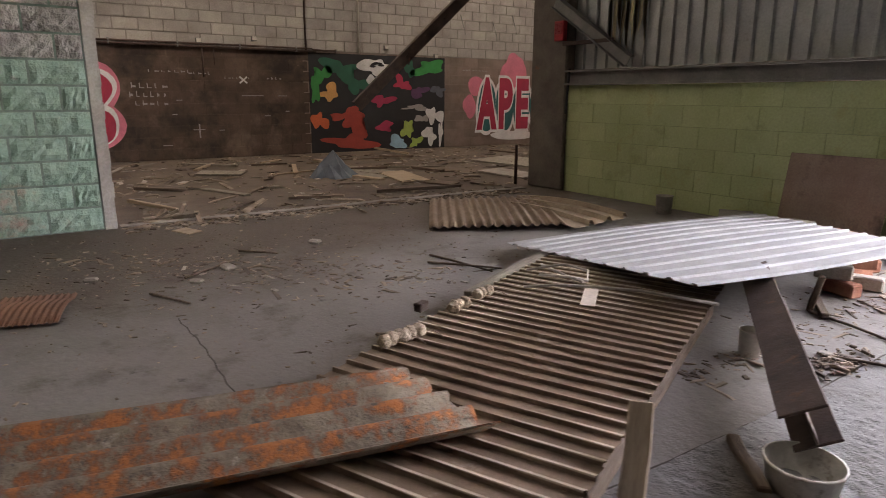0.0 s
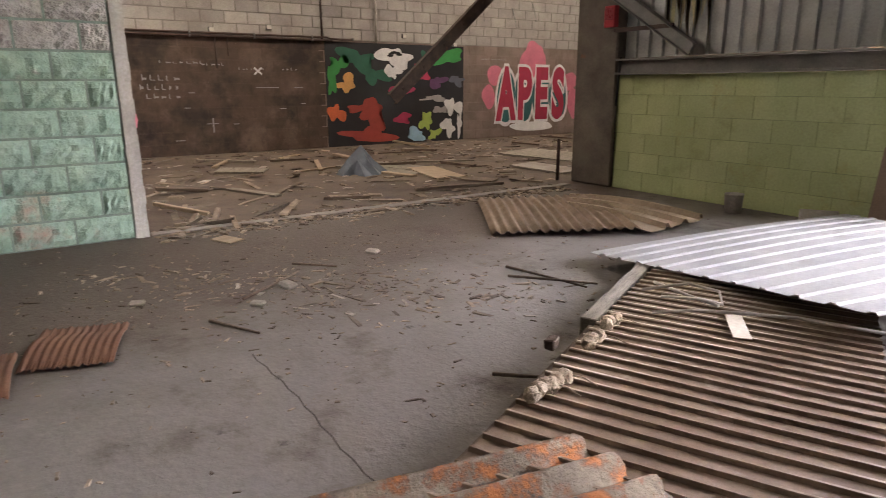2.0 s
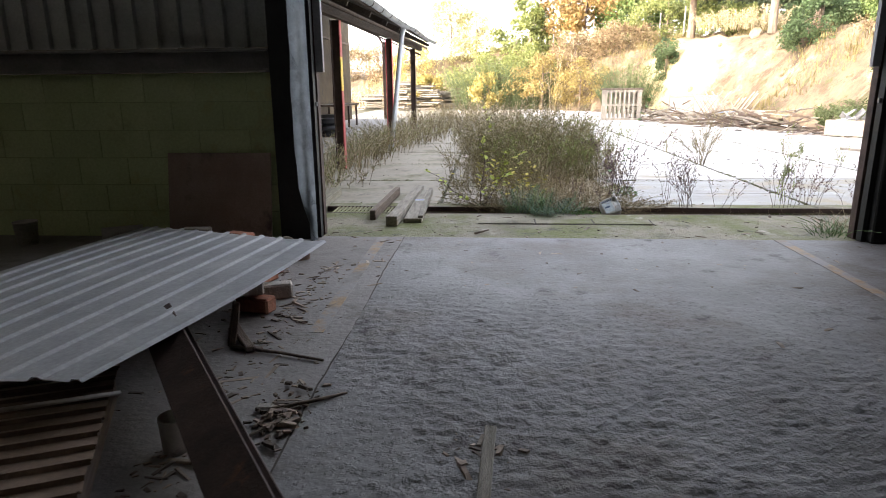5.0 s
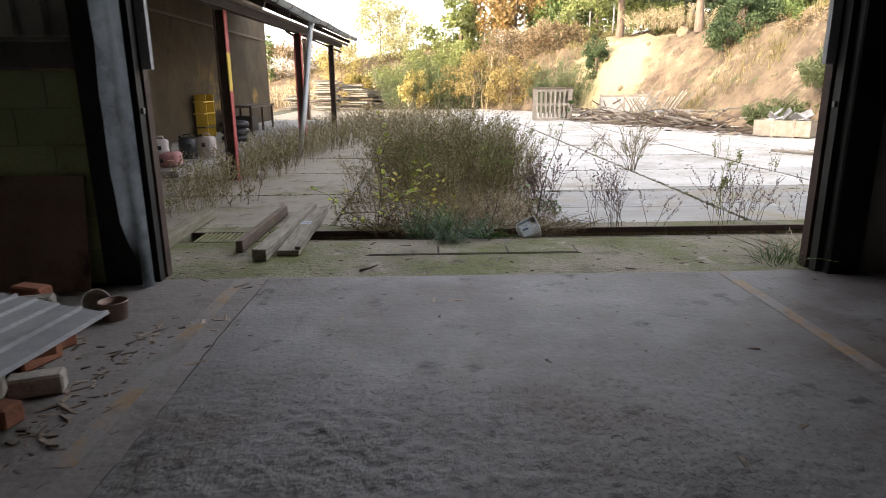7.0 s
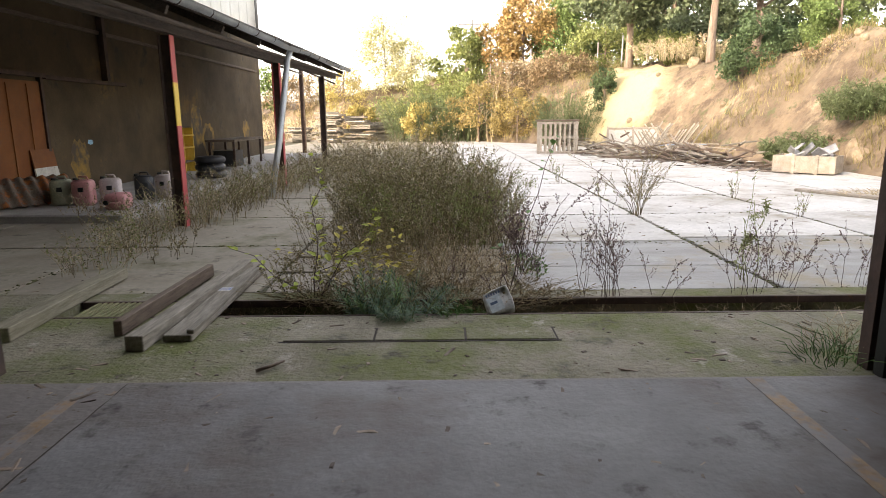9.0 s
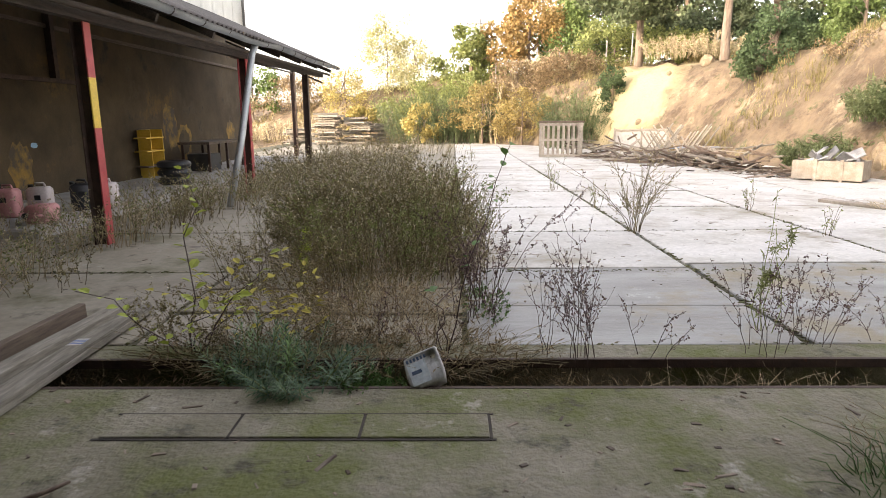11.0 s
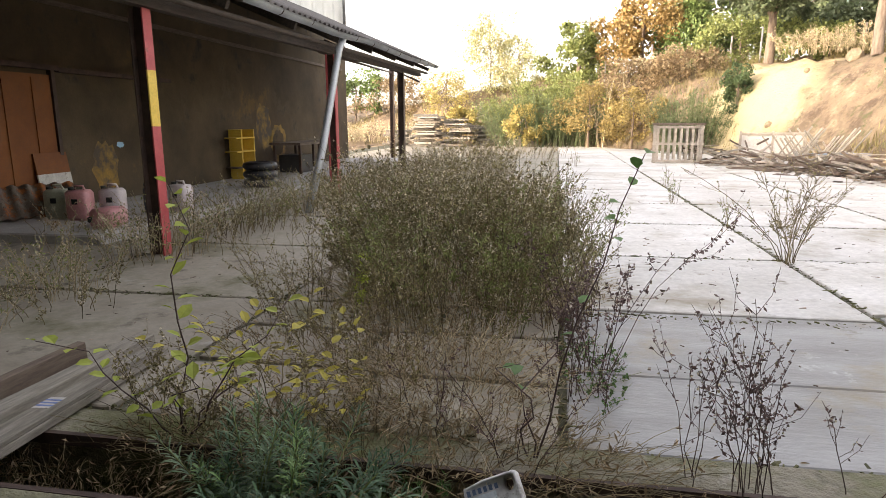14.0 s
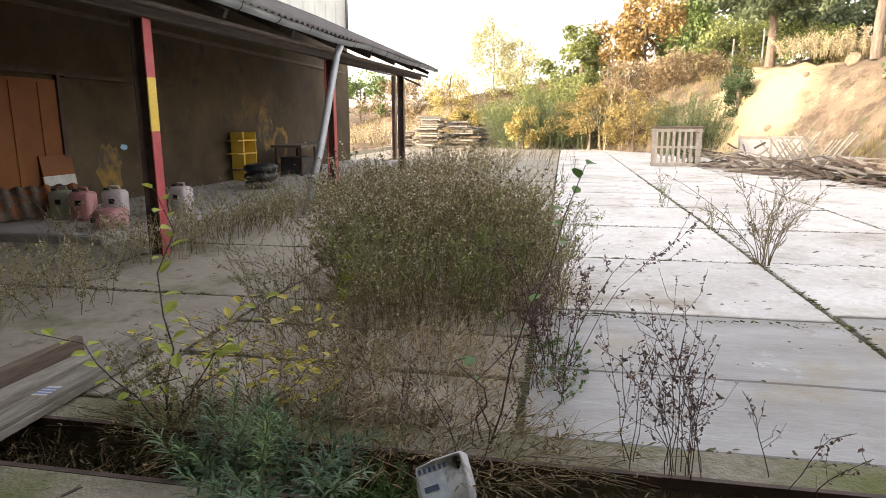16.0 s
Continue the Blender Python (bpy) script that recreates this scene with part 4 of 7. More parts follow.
INKS = {"black": (0.022, 0.022, 0.025), "green": (0.03, 0.28, 0.07), "forest": (0.02, 0.12, 0.075), "white": (0.75, 0.74, 0.74), "gold": (0.68, 0.34, 0.12), "orange": (0.60, 0.13, 0.05), "red": (0.36, 0.055, 0.04), "pink": (0.42, 0.035, 0.09), "sky": (0.30, 0.50, 0.66), "lime": (0.36, 0.48, 0.11), "purple": (0.12, 0.045, 0.12), "grey": (0.36, 0.33, 0.33), "rose": (0.66, 0.19, 0.26), "teal": (0.025, 0.14, 0.15), "crimson": (0.42, 0.03, 0.07), "slate": (0.10, 0.11, 0.14)}
PAINTS = {k: paint(k + "_spray_paint", v) for k, v in INKS.items()}


def patch(name, y, z, ry, rz, ink, layer, seed, jag=0.45, n=22, parent=None):
    """A flat painted patch with a ragged or smooth outline on the west wall."""
    r = random.Random(seed)
    bm = bmesh.new()
    ph = [(r.uniform(0, 6.28), r.uniform(0.4, 1)) for _ in range(5 if jag > 0.4 else 3)]
    vs = []
    for k in range(n):
        a = 2 * math.pi * k / n
        q = max(0.18, 1 + jag * sum(w * math.sin((m + 2) * a + p) / (1.6 + 0.5 * m) for m, (p, w) in enumerate(ph)))
        vs.append(bm.verts.new((FACE + 0.0025 * layer, y + ry * q * math.cos(a), max(0.02, z + rz * q * math.sin(a)))))
    bm.faces.new(vs)
    bmesh.ops.triangulate(bm, faces=bm.faces[:])
    bm.normal_update()
    if bm.faces[:][0].normal.x < 0:
        bmesh.ops.reverse_faces(bm, faces=bm.faces[:])
    ob = part(name, bm, PAINTS[ink], parent)
    return ob


mural = empty("mural", pose(0, 0, 0), "square camouflage mural in black, green, red and white", "mural")
bm = bmesh.new()
add_box(bm, (HALL_X + 0.001, 6.02, 0.0), (FACE + 0.001, 9.9, 2.36))
part("background", bm, PAINTS["black"], mural)
MURAL_A = [("forest", 0.20, 0.14, 0.11, 0.10), ("forest", 0.32, 0.30, 0.09, 0.09), ("green", 0.03, 0.36, 0.05, 0.12), ("green", 0.08, 0.20, 0.06, 0.08), ("white", 0.47, 0.12, 0.11, 0.11), ("white", 0.45, 0.26, 0.05, 0.08), ("gold", 0.13, 0.38, 0.06, 0.08), ("orange", 0.05, 0.67, 0.05, 0.09), ("red", 0.30, 0.68, 0.08, 0.16), ("red", 0.22, 0.62, 0.09, 0.04)]
MURAL_B = [("red", 0.28, 0.90, 0.17, 0.08), ("pink", 0.50, 0.46, 0.07, 0.07), ("pink", 0.52, 0.74, 0.06, 0.06), ("sky", 0.62, 0.92, 0.07, 0.07), ("lime", 0.70, 0.78, 0.05, 0.09), ("lime", 0.77, 0.92, 0.04, 0.06), ("green", 0.88, 0.10, 0.12, 0.08), ("purple", 0.79, 0.37, 0.06, 0.07), ("grey", 0.78, 0.54, 0.10, 0.03), ("grey", 0.82, 0.66, 0.05, 0.05)]
MURAL_C = [("white", 0.92, 0.63, 0.06, 0.10), ("white", 0.88, 0.85, 0.05, 0.10), ("white", 0.975, 0.82, 0.02, 0.14), ("slate", 0.95, 0.35, 0.05, 0.06), ("crimson", 0.66, 0.28, 0.06, 0.07), ("forest", 0.72, 0.12, 0.04, 0.09)]
for k, (ink, u, v, ru, rv) in enumerate(MURAL_A + MURAL_B + MURAL_C):
    patch("paint_patch", 6.05 + u * 3.82, 2.33 * (1 - v), min(ru, u, 1 - u) * 3.9 if u < 0.06 or u > 0.94 else ru * 3.7, rv * 2.2, ink, 1 + k % 3, 40 + k, 0.62 if ink not in ("sky",) else 0.42, n=34, parent=mural)
for k in range(5):
    a = 0.6 + k * 0.55
    patch("paint_patch", 6.05 + 0.47 * 3.82 + 0.14 * math.cos(a), 2.05 + 0.12 * math.sin(a), 0.09, 0.03, "black", 5, 90 + k, 0.2, 10, mural)
graf = empty("bubble_graffiti", pose(0, 0, 0), "pink and red bubble-letter graffiti outlined in white", "graffiti")
patch("figure", 12.35, 1.75, 0.55, 0.66, "rose", 1, 5, 0.15, 26, graf)
for k, (y, z, ry, rz) in enumerate(((11.0, 1.65, 0.30, 0.28), (10.75, 1.1, 0.22, 0.32), (13.75, 1.5, 0.35, 0.25), (13.95, 0.9, 0.22, 0.45), (12.35, 2.35, 0.32, 0.22))):
    patch("figure", y, z, ry, rz, "rose", 1.5 + 0.2 * k, 60 + k, 0.18, 20, graf)
def fat_letter(ch, y, z, height, width, swell, ink, layer):
    """A swollen painted letter on the west wall."""
    cu = bpy.data.curves.new("letter", "FONT")
    cu.body, cu.align_x, cu.align_y, cu.size, cu.offset, cu.resolution_u = ch, "CENTER", "CENTER", 1.0, swell, 5
    tmp = bpy.data.objects.new("letter", cu)
    bpy.context.scene.collection.objects.link(tmp)
    bpy.context.view_layer.update()
    me = bpy.data.meshes.new_from_object(tmp.evaluated_get(bpy.context.evaluated_depsgraph_get()))
    bpy.data.objects.remove(tmp)
    me.materials.clear()
    me.materials.append(PAINTS[ink])
    ob = new("letter" if ink != "white" else "letter_outline", me)
    ob.parent = graf
    ob.matrix_world = Matrix(((0, 0, 1, FACE + 0.0025 * layer), (width, 0, 0, y), (0, height, 0, z), (0, 0, 0, 1)))


for k, (ch, y, w) in enumerate((("A", 11.36, 0.95), ("P", 12.02, 1.0), ("E", 12.66, 1.0), ("S", 13.32, 1.05))):
    patch("letter_outline", y, 1.08, 0.40, 0.80, "white", 3 + 0.2 * k, 70 + k, 0.10, 24, graf)
    patch("letter_fill", y, 1.09, 0.33, 0.70, "teal", 4, 70 + k, 0.10, 24, graf)
    fat_letter(ch, y, 1.09, 1.85, w * 0.95, 0.09, "white", 5)
    fat_letter(ch, y, 1.09, 1.85, w * 0.95, 0.05, "crimson", 6)
patch("base_stroke", 12.35, 0.26, 0.85, 0.13, "white", 2, 33, 0.12, 18, graf)
g2 = empty("round_graffiti", pose(0, 0, 0), "red and white rounded graffiti letter on the sooty wall", "graffiti")
for k, z in enumerate((1.48, 0.75)):
    patch("letter_outline", 1.45, z, 0.52, 0.50, "rose", 1 + 0.4 * k, 20 + k, 0.1, 24, g2)
    patch("letter", 1.45, z, 0.43, 0.42, "white", 3, 22 + k, 0.1, 24, g2)
    patch("letter", 1.42, z, 0.38, 0.37, "crimson", 4, 24 + k, 0.1, 24, g2)
WHITE_INK = PAINTS["white"]
# scrawled lines that cannot be read
for y, z, n, h, L in ((2.15, 1.50, 5, 0.12, 0.75), (2.10, 1.32, 6, 0.15, 0.8), (2.2, 1.15, 5, 0.10, 0.7), (2.5, 1.83, 7, 0.06, 0.9), (3.3, 1.80, 5, 0.07, 0.5), (4.05, 1.72, 7, 0.05, 0.6), (10.5, 2.05, 8, 0.05, 0.9), (5.0, 1.72, 4, 0.06, 0.4)):
    bm = bmesh.new()
    for k in range(n):
        q = y + L * k / n
        add_box(bm, (FACE, q, z), (FACE + 0.002, q + L / n * 0.13, z + h * rng.uniform(0.5, 1)))
        add_box(bm, (FACE, q, z + h * rng.choice((0, 0.45))), (FACE + 0.002, q + L / n * rng.uniform(0.2, 0.7), z + h * 0.12))
    tagged(part("wall_scrawl", bm, PAINTS["grey"]), "short line of unreadable white chalk scrawl on the wall", "scrawl", kind="stuff")
for a in (40, -40):
    b = box("chalk_cross", (-0.001, -0.11, -0.018), (0.001, 0.11, 0.018), WHITE_INK)
    b.matrix_world = pose(FACE + (0.001 if a > 0 else 0.004), 4.46, 1.70, a, 0, 0)
    tagged(b, "white chalk cross stroke on the wall", "chalk mark")
bm = bmesh.new()
for y, z, L in ((3.3, 0.62, 0.25), (3.42, 0.45, 0.03), (3.85, 0.6, 0.12), (2.9, 0.95, 0.1), (4.9, 0.9, 0.14), (5.4, 1.0, 0.1), (2.65, 0.3, 0.2), (4.4, 1.35, 0.5), (5.25, 1.35, 0.2), (3.0, 1.25, 0.12)):
    add_box(bm, (FACE, y, z), (FACE + 0.002, y + L, z + (0.016 if L > 0.05 else 0.3)))
tagged(part("wall_scratches", bm, PAINTS["grey"]), "pale scratches on the sooty block wall", "scratches", kind="stuff")
for z, y0, y1 in ((2.44, -4, 6.1), (2.38, -4, 6.1), (2.42, 6.1, 6.7)):
    p = empty("conduit_pipe", pose(HALL_X + 0.05, 0, z), "grey steel conduit pipe clipped along the wall", "pipe")
    tube("pipe", [(0, y0, 0), (0, (y0 + y1) / 2, -0.012), (0, y1, 0)], 0.022, STEEL_DARK, p, sides=8)
    y = y0 + 0.6
    while y < y1:
        box("clip", (-0.05, y, -0.03), (0.03, y + 0.03, 0.03), STEEL_GREY, p)
        y += 1.3
for y, z in ((3.55, 2.50), (4.75, 2.60), (8.1, 2.55), (9.6, 2.4)):
    b = empty("junction_box", pose(HALL_X + 0.002, y, z), "small grey junction box on the wall", "junction box")
    box("body", (0, -0.06, -0.05), (0.06, 0.06, 0.05), STEEL_GREY, b, 0.006)
    box("lid", (0.061, -0.05, -0.04), (0.068, 0.05, 0.04), DIRTY_WHITE, b, 0.003)
for y, z0, z1, r_, m_ in ((7.32, 2.38, 6.3, 0.028, DIRTY_WHITE), (5.95, 2.4, 6.3, 0.022, STEEL_DARK), (3.6, 1.75, 2.36, 0.018, STEEL_DARK), (3.85, 2.0, 2.36, 0.014, STEEL_DARK)):
    tagged(tube("riser_pipe", [(HALL_X + 0.05, y, z0), (HALL_X + 0.05, y, z1)], r_, m_, sides=8), "upright pipe fixed to the block wall", "pipe")
for y, z in ((10.4, 3.0), (11.5, 2.9), (12.2, 3.1)):
    tagged(tube("loose_cable", [(HALL_X + 0.02, y, z + 0.5), (HALL_X + 0.1, y + 0.05, z + 0.2), (HALL_X + 0.05, y + 0.14, z)], 0.012, STEEL_GREY, sides=5), "loose grey cable end hanging on the wall", "cable")

# ---- the yard ----
setting(box("ground", (-300, 6.834, -0.9), (300, 600, -0.42), EARTH), "earth under and around the yard", "ground")
setting(box("pavement_1", (-9, 6.834, -0.3), (14, 8.0, -0.004), MOSS_CONCRETE), "mossy concrete apron before the doorway", "pavement")
setting(box("pavement_2", (-2.45, 8.45, -0.3), (14, 8.68, -0.012), MOSS_CONCRETE), "mossy concrete edge strip behind the drain", "pavement")
setting(box("pavement_3", (-9, 8.0, -0.3), (-2.45, 8.68, -0.012), MOSS_CONCRETE), "mossy concrete beside the drain", "pavement")
yard = setting(box("pavement_4", (-9, 8.684, -0.41), (14, 47, -0.045), mat("joint_earth", (0.05, 0.05, 0.025), (0.11, 0.10, 0.06), 3, 0.95, bump=0.5, world_space=True)), "pale concrete slab yard with mossy joints", "pavement")
setting(box("drain_bed", (-2.45, 8.0, -0.41), (14, 8.45, -0.30), GAP), "dark bottom of the open drain channel", "drain")
for k, (y0, y1) in enumerate(((8.002, 8.03), (8.42, 8.448))):
    lip = setting(box("drain_lip_%d" % (k + 1), (-2.44, y0, -0.06), (14, y1, -0.002 if k == 0 else -0.006), STEEL_DARK), "rusty steel angle along the drain edge", "trim")
grate = empty("drain_grate", pose(-2.3, 8.035, -0.02), "mossy steel grating over the drain", "grating")
MOSS_STEEL = mat("mossy_steel", (0.17, 0.165, 0.08), (0.28, 0.26, 0.14), 8, 0.85, 0.0, bump=0.3)
for k in range(16):
    box("bar", (k * 0.046, 0, -0.03), (k * 0.046 + 0.022, 0.38, 0.014), MOSS_STEEL, grate)
for y0 in (0.0, 0.19, 0.366):
    box("frame", (-0.02, y0, -0.032), (0.72, y0 + 0.014, 0.006), MOSS_STEEL, grate)
# inspection cover set in the apron
cover = empty("inspection_cover", pose(-0.62, 7.45, -0.003), "mossy concrete inspection cover in the apron", "cover")
for x0, x1 in ((0.015, 0.60), (0.615, 1.20), (1.215, 1.80)):
    box("slab", (x0, 0.012, 0.001), (x1, 0.24, 0.010), MOSS_CONCRETE, cover, 0.004)
for lo, hi in (((-0.01, -0.008, 0.0005), (1.83, 0.008, 0.0035)), ((-0.01, 0.244, 0.0005), (1.83, 0.258, 0.0035)), ((0.60, 0.012, 0.0005), (0.615, 0.24, 0.0035)), ((1.20, 0.012, 0.0005), (1.215, 0.24, 0.0035)), ((1.80, 0.012, 0.0005), (1.815, 0.24, 0.0035))):
    box("gap", lo, hi, GAP, cover)
# planks
timber("plank", (-2.47, 7.5, -0.002), (-2.52, 9.2, -0.002), 0.14, 0.10, mat("mossy_wood", (0.16, 0.14, 0.09), (0.30, 0.27, 0.20), 6, 0.85, bump=0.4, stretch=(6, 0.7, 6)), "mossy old timber lying on the apron", "plank", "planks before the doorway")
timber("plank", (-1.74, 7.60, -0.002), (-1.70, 9.25, -0.002), 0.06, 0.11, WOOD_DARK, "narrow dark plank standing on edge", "plank", "planks before the doorway")
timber("plank", (-1.49, 7.31, -0.002), (-1.43, 9.47, 0.0), 0.12, 0.10, WOOD_GREY, "weathered grey square beam lying on the apron", "plank", "planks before the doorway")
timber("plank", (-1.29, 7.48, -0.002), (-1.34, 9.40, 0.0), 0.19, 0.045, WOOD_GREY, "broad weathered plank lying on the apron", "plank", "planks before the doorway")
timber("plank", (-1.215, 7.50, 0.044), (-1.27, 9.36, 0.046), 0.05, 0.03, WOOD_GREY, "thin weathered batten on the broad plank", "plank", "planks before the doorway")
lb = empty("paper_label", pose(-1.335, 8.60, 0.046, 0, 0, 4), "torn white and blue paper label on the plank", "label")
box("paper", (-0.075, -0.06, 0), (0.075, 0.06, 0.002), DIRTY_WHITE, lb)
for k in range(3):
    box("print_bar", (-0.06, -0.04 + k * 0.03, 0.0022), (0.05, -0.026 + k * 0.03, 0.003), mat("blue_print_%d" % k, (0.10, 0.16, 0.40), (0.16, 0.24, 0.5), 6, 0.6, bump=0), lb)
# plastic jug lying in the drain weeds
jug = empty("plastic_jug", pose(0.86, 8.12, 0.05, -38, -20, 10), "dirty white plastic jug with a torn blue label", "jug")
hole = Vector((0.068, 0.060))
outer, inner = [], []
for k in range(24):
    a = 2 * math.pi * (k + 0.5) / 24
    d = Vector((math.cos(a), math.sin(a)))
    t = min((((0.105 if d.x > 0 else -0.105) - hole.x) / d.x), (((0.095 if d.y > 0 else -0.10) - hole.y) / d.y))
    p = hole + d * t
    p.x *= 1.0 - 0.16 * max(0.0, p.y / 0.1) * (p.x < 0)
    outer.append(p)
    inner.append(hole + Vector((d.x * 0.016, d.y * 0.026)))
bm = bmesh.new()
rings = []
for loop, grow, y in ((inner, 1.0, 0.035), (inner, 1.0, -0.035), (outer, 0.90, -0.068), (outer, 0.98, -0.058), (outer, 1.0, -0.035), (outer, 1.0, 0.035), (outer, 0.98, 0.058), (outer, 0.90, 0.068)):
    rings.append([bm.verts.new((p.x * grow, y, p.y * grow)) for p in loop])
for u, v in zip(rings, rings[1:] + rings[:1]):
    for k in range(24):
        bm.faces.new((u[k], u[(k + 1) % 24], v[(k + 1) % 24], v[k])).smooth = True
bmesh.ops.recalc_face_normals(bm, faces=bm.faces[:])
part("body", bm, mat("grey_white_plastic", (0.50, 0.50, 0.48), (0.68, 0.68, 0.66), 9, 0.45, bump=0.1, stains=(((0.22, 0.19, 0.15), 14, 0.58, 0.70),)), jug)
box("label", (-0.085, -0.0715, -0.078), (0.02, -0.0690, 0.045), mat("pale_blue_label", (0.55, 0.64, 0.69), (0.74, 0.78, 0.79), 26, 0.5, bump=0.05, stains=(((0.30, 0.42, 0.36), 18, 0.58, 0.66),)), jug)
NAVY = mat("navy_print", (0.05, 0.09, 0.16), (0.12, 0.17, 0.26), 14, 0.5, bump=0)
for k in range(6):
    box("print_bar", (-0.080 + k * 0.020, -0.0735, 0.050), (-0.068 + k * 0.020, -0.0700, 0.068), NAVY, jug)
box("print_bar", (-0.07, -0.0735, -0.02), (-0.015, -0.0718, 0.0), NAVY, jug)

# ---- canopy along the yard ----
setting(box("pavement_5", (-6.3, 12.45, -0.1), (-4.1, 28, 0.10), PLASTER, bevel=0.02), "crumbling raised concrete floor under the canopy", "pavement")
canopy = empty("canopy", pose(-2.6, 7.1, 2.70), "old lean-to canopy with corrugated roof and gutter", "canopy")
bm = bmesh.new()
add_sheet(bm, "sine", 18.0, 4.03, 0.2, 0.05, 0.01, 3)
cr = part("roof", bm, SHADED_ROOFING, canopy)
cr.matrix_world = corner((-2.6, 7.1, 2.74), (-2.6, 25.1, 2.965), (-6.3, 7.1, 4.34))
slope = 1.6 / 3.7
for k in range(10):
    y = 7.4 + k * 1.92
    zz = 2.64 + (y - 7.1) * 0.0125
    t = box("rafter", (0, 0, -0.10), (3.95, 0.07, 0.0), SHADED_WOOD, canopy)
    t.matrix_world = Matrix.Translation((-2.66, y, zz)) @ pose(0, 0, 0, 0, -math.degrees(math.atan(slope)), 180)
for k in range(5):
    x = -2.75 - k * 0.85
    zz = 2.70 + (-2.6 - x) * slope
    b = box("purlin", (-0.03, 0, -0.05), (0.03, 17.7, 0.0), SHADED_WOOD, canopy)
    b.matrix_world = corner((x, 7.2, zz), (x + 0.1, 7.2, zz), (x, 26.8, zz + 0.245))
bm = bmesh.new()
prev = None
for j in range(21):
    y = 7.4 + j * 0.875
    ring = []
    sag = -0.02 * math.sin(j * 0.9) - (0.03 if j in (10, 11) else 0)
    for k in range(9):
        a = math.pi * k / 8
        ring.append(bm.verts.new((-2.50 + 0.075 * math.cos(a), y, 2.70 + (y - 7.1) * 0.0125 - 0.075 * math.sin(a) + sag)))
    if prev:
        for k in range(8):
            bm.faces.new((prev[k], prev[k + 1], ring[k + 1], ring[k])).smooth = True
    prev = ring
bmesh.ops.solidify(bm, geom=bm.faces[:], thickness=0.006)
gut = part("gutter", bm, ZINC_CLAD, canopy)
gut.matrix_world = Matrix()
for k in range(17):
    y = 7.9 + k * 1.03
    t = tube("gutter_bracket", [(-2.5 + 0.086 * math.cos(math.pi * q / 6), y, 2.70 + (y - 7.1) * 0.0125 - 0.086 * math.sin(math.pi * q / 6)) for q in range(7)], 0.008, STEEL_DARK, canopy, sides=5)
    t.matrix_world = Matrix()
b = box("eaves_beam", (-0.06, 0, -0.14), (0.06, 17.6, 0.0), SHADED_WOOD, canopy)
b.matrix_world = corner((-3.02, 7.3, 2.56), (-2.9, 7.3, 2.56), (-3.02, 26.8, 2.82))
b = tube("rail_pipe", [(-2.78, 7.3, 2.50), (-2.78, 17, 2.64), (-2.80, 25.0, 2.74)], 0.036, SHADED_WOOD, canopy, sides=8)
b.matrix_world = Matrix()
for k, (xp, y) in enumerate(((-3.19, 12.13), (-3.10, 17.4), (-5.25, 30.00), (-3.13, 22.8))):
    h = 2.42 + (y - 7.1) * 0.0125 + max(0, -3.2 - xp) * 0.30
    p = setting(box("canopy_post_%d" % (k + 1), (xp, y - 0.07, -0.05), (xp + 0.015, y + 0.07, h), STEEL_DARK if k != 1 else RED_PAINT), "steel H-section canopy post with faded paint", "post")
    box("web", (xp + 0.016, y - 0.005, -0.05), (xp + 0.144, y + 0.005, h), STEEL_DARK, p)
    if k == 0:
        for z0, z1, m_, lb_ in ((-0.05, 1.33, RED_PAINT, "flange painted faded red"), (1.331, 1.89, YELLOW_PAINT, "flange painted yellow"), (1.891, h, RED_PAINT, "flange painted faded red")):
            box("flange", (xp + 0.145, y - 0.07, z0), (xp + 0.16, y + 0.07, z1), m_, p, label=lb_)
    else:
        box("flange", (xp + 0.145, y - 0.07, -0.05), (xp + 0.16, y + 0.07, h), RED_PAINT if k == 1 else WOOD_DARK, p)
for a, b_ in (((-3.3, 17.6, 2.62), (-5.17, 29.9, 3.15)), ((-3.0, 24.9, 2.5), (-5.9, 24.9, 3.75))):
    tagged(tube("canopy_brace", [a, b_], 0.03, STEEL_DARK, sides=6), "dark steel brace under the canopy", "brace")
tagged(tube("downpipe", [(-2.55, 16.75, 2.74), (-2.58, 16.6, 2.55), (-2.66, 15.9, 1.0), (-2.72, 15.3, -0.02)], 0.06, ZINC_CLAD, sides=12), "grey zinc downpipe leaning from the gutter", "downpipe")
bm = bmesh.new()
add_sheet(bm, "trap", 21.0, 2.4, 0.9, 0.02, 0.004, 1)
uc = setting(part("wall_upper_cladding", bm, mat("pale_grey_cladding", (0.50, 0.485, 0.44), (0.62, 0.60, 0.55), 1.5, 0.5, 0.2, bump=0.1)), "pale grey corrugated cladding above the canopy", "wall")
uc.matrix_world = corner((-6.28, 7.0, 4.5), (-6.28, 28.0, 4.5), (-6.28, 7.0, 6.9))
tagged(tube("downpipe", [(-6.18, 27.7, 6.9), (-6.18, 27.7, 4.3)], 0.05, STEEL_GREY, sides=10), "grey downpipe at the corner of the upper wall", "downpipe")
